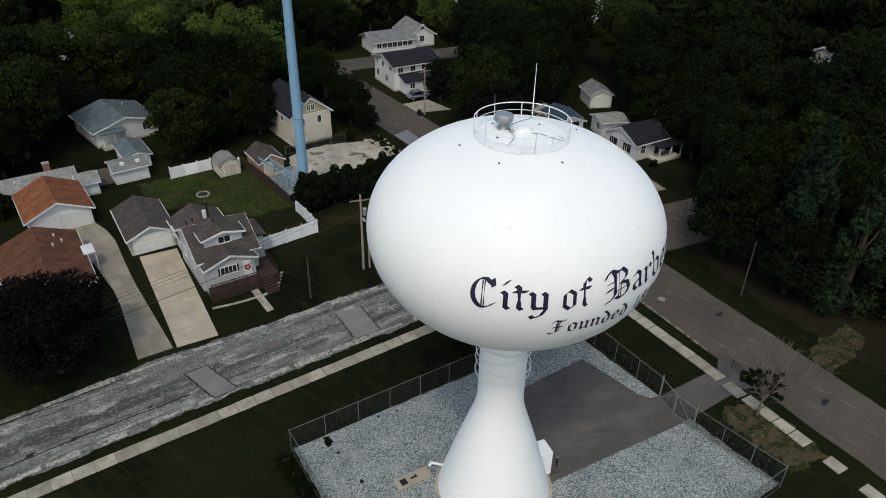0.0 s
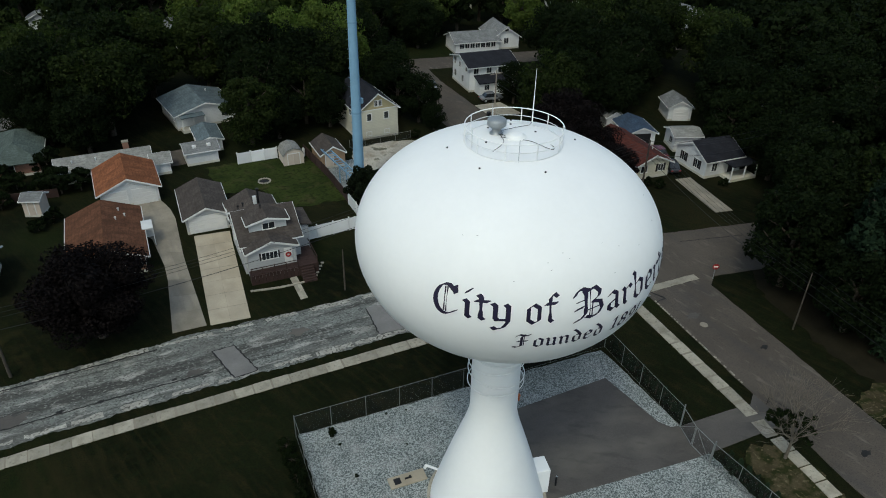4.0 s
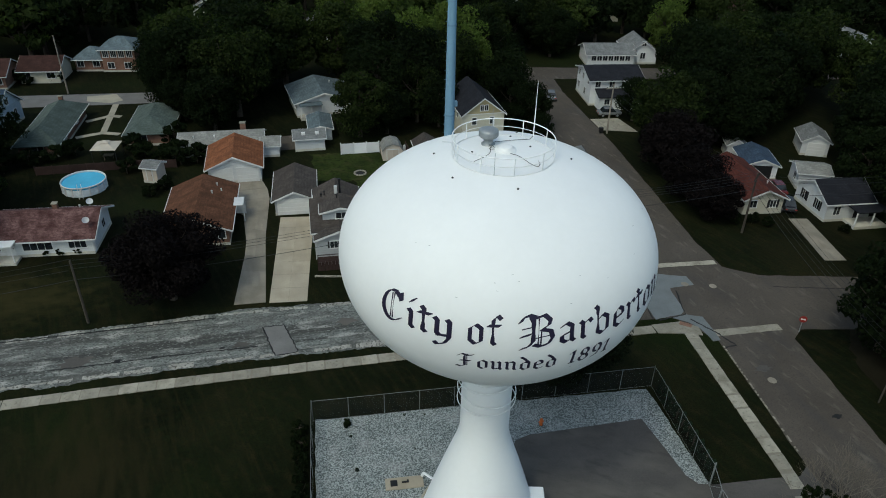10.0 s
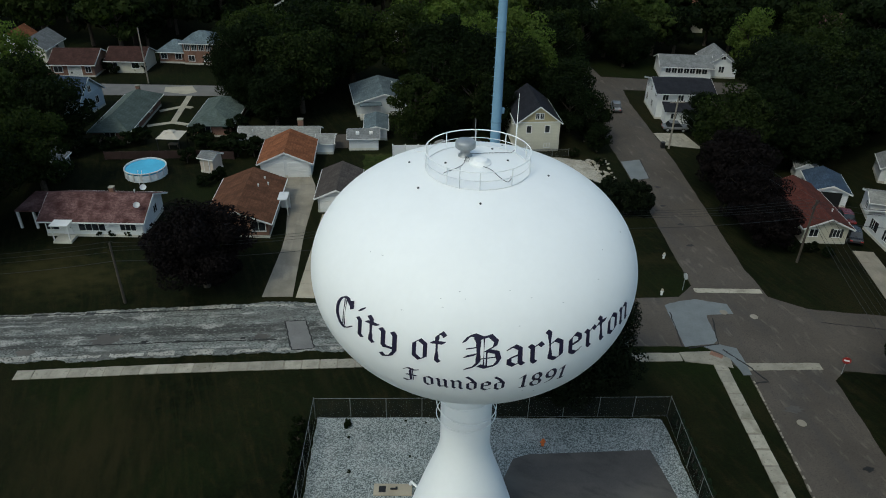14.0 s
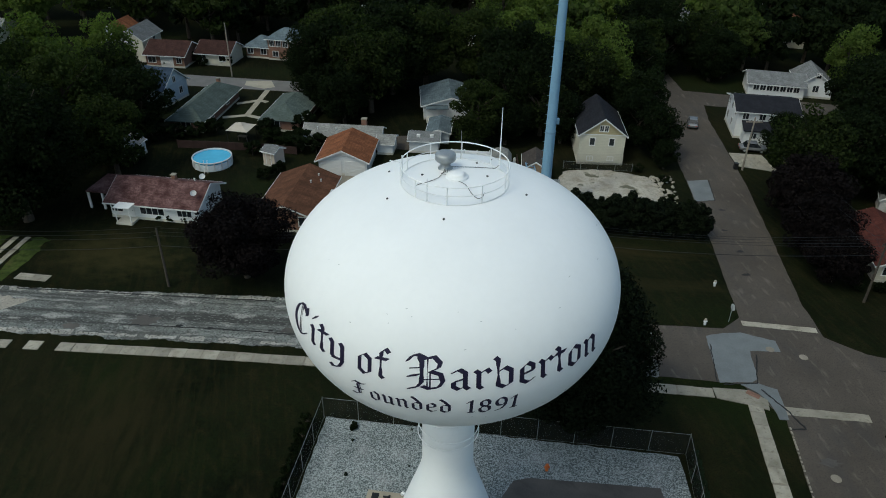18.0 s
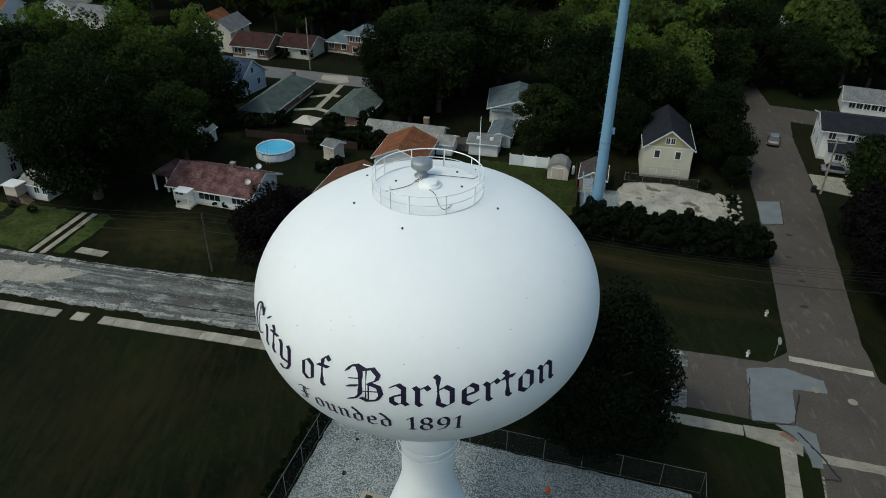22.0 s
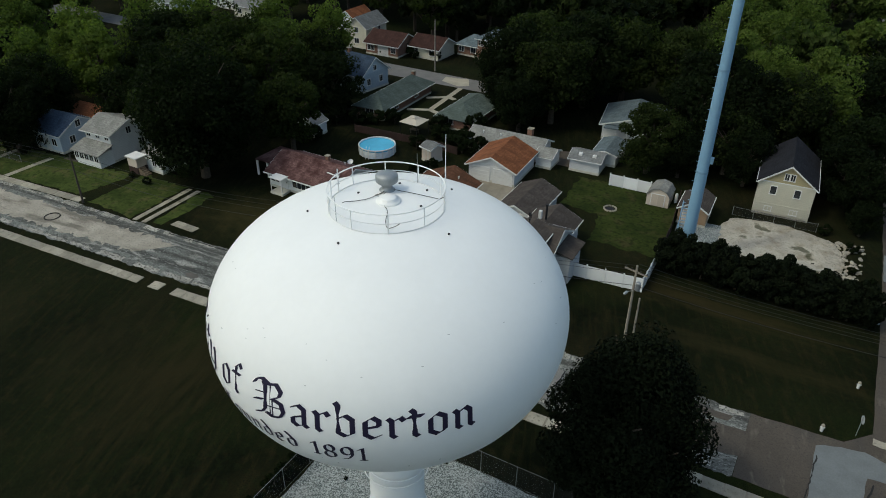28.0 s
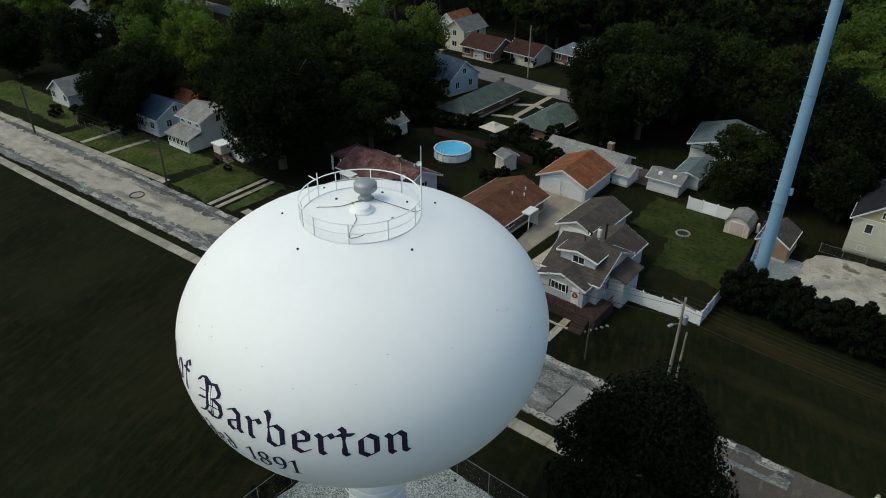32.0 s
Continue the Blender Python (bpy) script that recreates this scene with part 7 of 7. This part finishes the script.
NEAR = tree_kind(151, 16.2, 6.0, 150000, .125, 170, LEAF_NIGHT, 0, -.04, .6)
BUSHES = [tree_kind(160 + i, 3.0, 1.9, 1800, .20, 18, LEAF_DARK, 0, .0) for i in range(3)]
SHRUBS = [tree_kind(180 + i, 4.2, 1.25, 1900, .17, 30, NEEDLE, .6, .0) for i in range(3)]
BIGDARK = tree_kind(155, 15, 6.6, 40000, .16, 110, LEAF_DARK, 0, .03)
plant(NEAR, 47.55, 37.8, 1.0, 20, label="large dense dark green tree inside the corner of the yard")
plant(PURPLE, 12.7, 58.9, 1.06, 20, .93, label="dense dark purple-leaved tree in front of a brick house")

rg = random.Random(77)
LABELS = {0: "large leafy green maple tree with uneven crown", 1: "leafy tree with sunlight in its bright green leaf colour", 2: "dark green broad tree between the houses", 3: "dark green conifer with drooping branches", 4: "dark purple-leaved tree beside the street", 5: "huge dark green tree with low spreading crown"}
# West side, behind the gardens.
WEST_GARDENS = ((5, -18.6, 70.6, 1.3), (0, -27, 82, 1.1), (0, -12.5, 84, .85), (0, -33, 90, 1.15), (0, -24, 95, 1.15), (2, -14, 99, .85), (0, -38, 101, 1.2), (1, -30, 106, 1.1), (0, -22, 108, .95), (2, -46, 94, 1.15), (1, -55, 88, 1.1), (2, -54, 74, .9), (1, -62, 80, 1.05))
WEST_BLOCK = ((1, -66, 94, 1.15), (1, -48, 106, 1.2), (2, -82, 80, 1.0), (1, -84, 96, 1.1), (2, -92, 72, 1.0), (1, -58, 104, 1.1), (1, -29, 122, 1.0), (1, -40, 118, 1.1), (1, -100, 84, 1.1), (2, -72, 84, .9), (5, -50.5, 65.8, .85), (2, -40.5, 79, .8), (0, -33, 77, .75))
WEST = WEST_GARDENS + WEST_BLOCK
# Middle, behind the brick house and the grey house.
BEHIND_HOUSES = ((2, 15, 117, 1.15), (0, 21, 112, 1.1), (2, 24, 122, 1.2), (0, 13, 126, 1.15), (2, 22, 130, 1.1), (0, 30, 127, 1.1), (5, 10.2, 119.0, .9), (2, 17, 106.5, .8), (0, 39.5, 98.6, .82), (2, 44, 106, .95), (0, 50, 103, .75), (2, 52, 110, 1.0), (0, 58, 112, 1.0), (2, 46, 116, 1.1))
BESIDE_LAWN = ((1, 54, 122, 1.1), (1, 63, 116, 1.0), (2, 66.5, 106, .8), (1, 62, 126, 1.05), (0, 40, 127, 1.1), (2, 44, 99, .62), (2, 12.2, 112.0, .62), (2, 68, 124, 1.0), (1, 47, 130, 1.1), (2, 67.0, 95.2, .6), (2, 65.4, 99.8, .7), (2, 67.6, 91.0, .36), (2, 53, 100, .6), (1, 53, 150, 1.1), (1, 60, 144, 1.05), (1, 46, 158, 1.1), (1, 58, 158, 1.1), (0, 71.4, 133, .9), (2, 78.5, 138, .9), (0, 85, 141, .9), (2, 74, 146, 1.0), (2, 80, 150, 1.0))
MIDDLE = BEHIND_HOUSES + BESIDE_LAWN
# East of the crossing streets.
EAST_STREET = ((4, 79.6, 66.4, .85), (4, 81.4, 74.5, .95), (4, 79.6, 61.0, .7), (2, 101, 85, .9), (2, 96, 80.5, .75), (2, 111, 69, .9), (2, 82.8, 80.5, .6), (0, 84.6, 82, .9), (2, 86.5, 95.6, .58), (2, 90, 84, .9), (2, 97, 90, 1.0), (2, 104, 88, 1.0), (2, 102, 98, 1.1), (2, 111, 92, 1.1), (2, 104, 108, 1.0), (0, 110, 104, 1.1), (2, 118, 105, 1.1), (0, 120, 98, 1.1), (2, 104, 62, .75))
EAST_GARDENS = ((2, 110, 58, 1.0), (2, 119, 76, 1.1), (0, 125, 86, 1.1), (2, 106, 48, 1.0), (2, 112, 40, 1.15), (2, 98, 44, .9), (2, 93, 39, 1.0), (2, 87, 36, .85), (3, 86.5, 29, 1.05), (0, 96, 32, 1.1), (2, 104, 34, 1.1), (0, 110, 27, 1.1), (3, 82.0, 25.8, 1.35), (3, 81.6, 19.4, 1.1), (2, 79.5, 24.5, .7), (2, 84, 15.5, .75), (2, 91, 29, .9), (2, 100, 26, 1.0), (2, 102.0, 52.5, .72), (2, 80.6, 33.2, .85), (2, 90, 23, .95), (3, 94, 16.5, .9))
EAST_WOOD = ((2, 102, 20, 1.1), (2, 106, 10, 1.1), (2, 97, 6, 1.0), (2, 88, 4, .9), (2, 116, 46, 1.15), (2, 122, 34, 1.2), (2, 120, 14, 1.2), (2, 120, 58, 1.1), (2, 130, 66, 1.2), (2, 128, 26, 1.2), (2, 132, 42, 1.2), (1, 112, 129, 1.0), (0, 122, 126, 1.1), (2, 87, 134, .8), (2, 90, 136, .7), (0, 128, 104, 1.2), (2, 86, 12, .7), (0, 80, -6, .9), (2, 92, -6, 1.0))
EAST = EAST_STREET + EAST_GARDENS + EAST_WOOD
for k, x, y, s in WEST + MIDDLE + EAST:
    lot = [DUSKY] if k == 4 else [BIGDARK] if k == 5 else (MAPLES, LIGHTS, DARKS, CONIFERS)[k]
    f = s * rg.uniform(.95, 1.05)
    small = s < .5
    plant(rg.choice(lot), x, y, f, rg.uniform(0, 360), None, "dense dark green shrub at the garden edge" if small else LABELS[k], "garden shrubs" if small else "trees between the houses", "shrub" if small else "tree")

# Woods of the next blocks, thinned out round roofs and streets.
OPEN = [(o.matrix_basis.translation.x, o.matrix_basis.translation.y, 9.5) for o in bpy.data.objects if o.parent is None and o.name.split(".")[0] in ("house", "garage")]
OPEN += [(-100 + 9 * i, 137.5 - .6 * i, 8) for i in range(12)] + [(75.5 + .9 * i, 130 + 9 * i, 6.0) for i in range(6, 30)] + [(x * q, 24 + (y - 24) * q, 7.0) for x, y in ((-70, 152), (-82, 159), (76, 182), (40, 158), (104, 190), (96, 177)) for q in (.82, .89, .95)] + [(70 + 12 * i, 126 - 2.6 * i, 8) for i in range(7)] + [(-140 + 8 * i, 58, 14) for i in range(9)]
taken = [(x, y) for _, x, y, _ in WEST + MIDDLE + EAST]
far = []
for iy in range(88):
    for ix in range(78):
        x = -330 + ix * 9.4 + rg.uniform(-4, 4)
        y = -40 + iy * 9.0 + rg.uniform(-4, 4)
        if x > 60 + .8 * y and y < 60 and x < 76:
            continue
        inner = -105 < x < 135 and -60 < y < 133
        if inner or (y < 66 and x < 140) or (x < -110 and y < 64):
            continue
        if any((x - a) ** 2 + (y - b) ** 2 < c * c for a, b, c in OPEN) or any((x - a) ** 2 + (y - b) ** 2 < 36 for a, b in taken):
            continue
        if rg.random() < .14:
            continue
        d = math.hypot(x - 36, y - 24)
        if d < 190:
            # Sunlit leaf colours to west and north, deeper ones elsewhere.
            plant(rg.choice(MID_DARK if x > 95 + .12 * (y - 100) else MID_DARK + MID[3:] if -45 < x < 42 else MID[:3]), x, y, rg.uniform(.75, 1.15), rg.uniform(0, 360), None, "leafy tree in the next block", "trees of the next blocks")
        else:
            far.append((x, y, rg.uniform(.75, 1.2), d))
# Far woods as one thicket of small crowns.
nr = np.random.default_rng(4)
V = []
for x, y, s, d in far:
    n = 90 if d < 330 else 46
    q = nr.normal(size=(n, 3))
    q /= np.linalg.norm(q, axis=1)[:, None]
    c = nr.normal(size=(7, 3)) * np.array([.42, .42, .3])
    p = (c[nr.integers(0, 7, n)] + q * .45) * np.array([6.4, 6.4, 5.6]) * s + np.array([x, y, 8.0 * s])
    nrm = q + nr.normal(size=(n, 3)) * .4
    nrm /= np.linalg.norm(nrm, axis=1)[:, None]
    t = np.cross(nrm, nr.normal(size=(n, 3)))
    t /= np.linalg.norm(t, axis=1)[:, None]
    b = np.cross(nrm, t)
    w = nr.uniform(.7, 1.5, (n, 1)) * (1.0 if d < 330 else 1.5)
    V.append(np.stack([p - t * w - b * w * .3, p + t * w * .2 - b * w * .75, p + t * w + b * w * .25, p - t * w * .15 + b * w * .8], 1).reshape(-1, 3))
V = np.concatenate(V)
me = bpy.data.meshes.new("far_woods")
me.from_pydata(V.tolist(), [], np.arange(len(V)).reshape(-1, 4).tolist())
me.materials.append(LEAF_FAR)
tagged(part("far_woods", me, None), "distant leafy tree tops reaching to the horizon", "woods", kind="stuff")

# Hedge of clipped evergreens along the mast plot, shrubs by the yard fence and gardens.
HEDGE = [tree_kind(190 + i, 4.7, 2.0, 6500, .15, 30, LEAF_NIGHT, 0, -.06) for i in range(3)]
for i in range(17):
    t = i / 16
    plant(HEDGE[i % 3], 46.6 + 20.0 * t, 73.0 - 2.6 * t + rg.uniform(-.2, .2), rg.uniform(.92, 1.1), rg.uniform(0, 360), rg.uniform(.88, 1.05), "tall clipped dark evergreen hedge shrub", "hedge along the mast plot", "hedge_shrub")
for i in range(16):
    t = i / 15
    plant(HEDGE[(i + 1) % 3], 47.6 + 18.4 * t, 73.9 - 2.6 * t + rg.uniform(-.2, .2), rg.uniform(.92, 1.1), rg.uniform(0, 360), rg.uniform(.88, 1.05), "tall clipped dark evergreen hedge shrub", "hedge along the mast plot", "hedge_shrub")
for i in range(8):
    t = i / 7
    plant(SHRUBS[i % 3], 54.7 + .2 * t, 11.2 + 6.4 * t, .6, rg.uniform(0, 360), .42, "small upright evergreen beside the fence", "evergreens beside the yard fence", "evergreen")
for i in range(10):
    t = i / 9
    plant(SHRUBS[i % 3], 55.4 + .9 * t, 23.6 + 9.4 * t, .55, rg.uniform(0, 360), .40, "small upright evergreen beside the fence", "evergreens beside the yard fence", "evergreen")
for i in range(14):
    t = i / 13
    plant(BUSHES[i % 3], 22.0 + 1.9 * t, 14.0 + 22.0 * t, .42, rg.uniform(0, 360), .5, "low dark shrub outside the yard fence", "shrubs outside the yard fence", "shrub")
GARDEN_BUSHES = ((8.6, 84.5, .6), (10.3, 85.6, .7), (4.8, 92.4, .8), (-24.6, 65.2, .35), (-51.5, 65.0, .6), (-49.0, 65.5, .5), (-58, 64.6, .9), (-63, 66, .8), (-66, 63.6, .8), (-2.0, 71.4, .3), (-.4, 71.2, .3), (1.4, 71.0, .3), (63.4, 89.6, .5), (66.5, 86.2, .45), (82.2, 59.6, .55), (84.4, 58.9, .5), (86.0, 58.0, .45), (94.5, 54.0, .4), (27.8, 35.9, .16))
YARD_BUSHES = ((12.0, 94.0, 1.25), (14.4, 93.8, 1.05), (10.2, 94.8, 1.0), (-12, 96.2, 1.2), (-9, 98, 1.0), (-6, 99.2, .9), (-3.2, 100.6, .9), (5, 100.6, 1.0), (6.8, 98, .9), (-14.5, 101, 1.3), (11, 101.8, 1.2), (-12.0, 88.4, .9), (-15.0, 88.2, 1.0), (-18, 138.6, .9), (-13.5, 138.4, .7), (27.9, 36.1, 0.22), (28.0, 34.6, 0.08), (27.9, 30.9, 0.10), (34.6, 35.6, 0.07), (32.9, 36.0, 0.07), (32.9, 32.0, 0.06), (-17.0, 137.0, .7), (-12.0, 137.3, .7), (-24, 136.5, .8), (67.4, 76.6, .4), (67.2, 74.0, .4), (68.3, 79.0, .35), (66.3, 81.0, .3), (-28, 66.0, .3), (30.2, 66.0, .25))
for x, y, s in GARDEN_BUSHES + YARD_BUSHES:
    plant(rg.choice(BUSHES), x, y, s, rg.uniform(0, 360), None, "low rounded garden bush", "garden bushes", "bush")

# Bare tree with a few leaf tufts at the approach lane.
bt = thing("bare_tree", "nearly leafless tree with pale twigs and few dark tufts", "tree", pose(59.8, 15.9, 0))
rb = random.Random(21)
bm = bmesh.new()
tips = []


def branch(a, d, l, r, depth):
    b = a + d * l
    tube(bm, a, b, r, r * .65, 6 if depth < 2 else 4, False)
    if depth == 5:
        tips.append(b)
        return
    for i in range((5, 4, 3, 3, 2)[depth]):
        q = Vector((rb.gauss(0, 1), rb.gauss(0, 1), rb.gauss(.15, .5)))
        branch(b, (d * 1.0 + q * (.8, .6, .5, .45, .4)[depth] + Vector((0, 0, .10))).normalized(), l * rb.uniform(.68, .9), max(.010, r * .5), depth + 1)


branch(Vector((0, 0, -.1)), Vector((.06, .02, 1)), 2.1, .16, 0)
for a, d, l in (((.2, 0, 1.6), (.9, -.2, .55), 2.3), ((.1, .1, 1.9), (.75, .5, .8), 2.2), ((0, 0, 2.0), (.35, -.6, .9), 2.0)):
    branch(Vector(a), Vector(d).normalized(), l, .06, 2)
part("trunk", bm, DEADBARK, bt)
crown = crown_mesh("leaf_tuft", 31, .8, .7, 0, 320, .13, 8, LEAF_DARK)
for p in ((-1.1, .6, 4.6), (1.3, -.4, 3.6), (.9, .6, 3.4), (-.7, .9, 4.0), (-1.3, 1.2, 4.3), (.4, -.8, 3.2)):
    part("leaf_tuft", crown, None, bt, m=pose(*p))
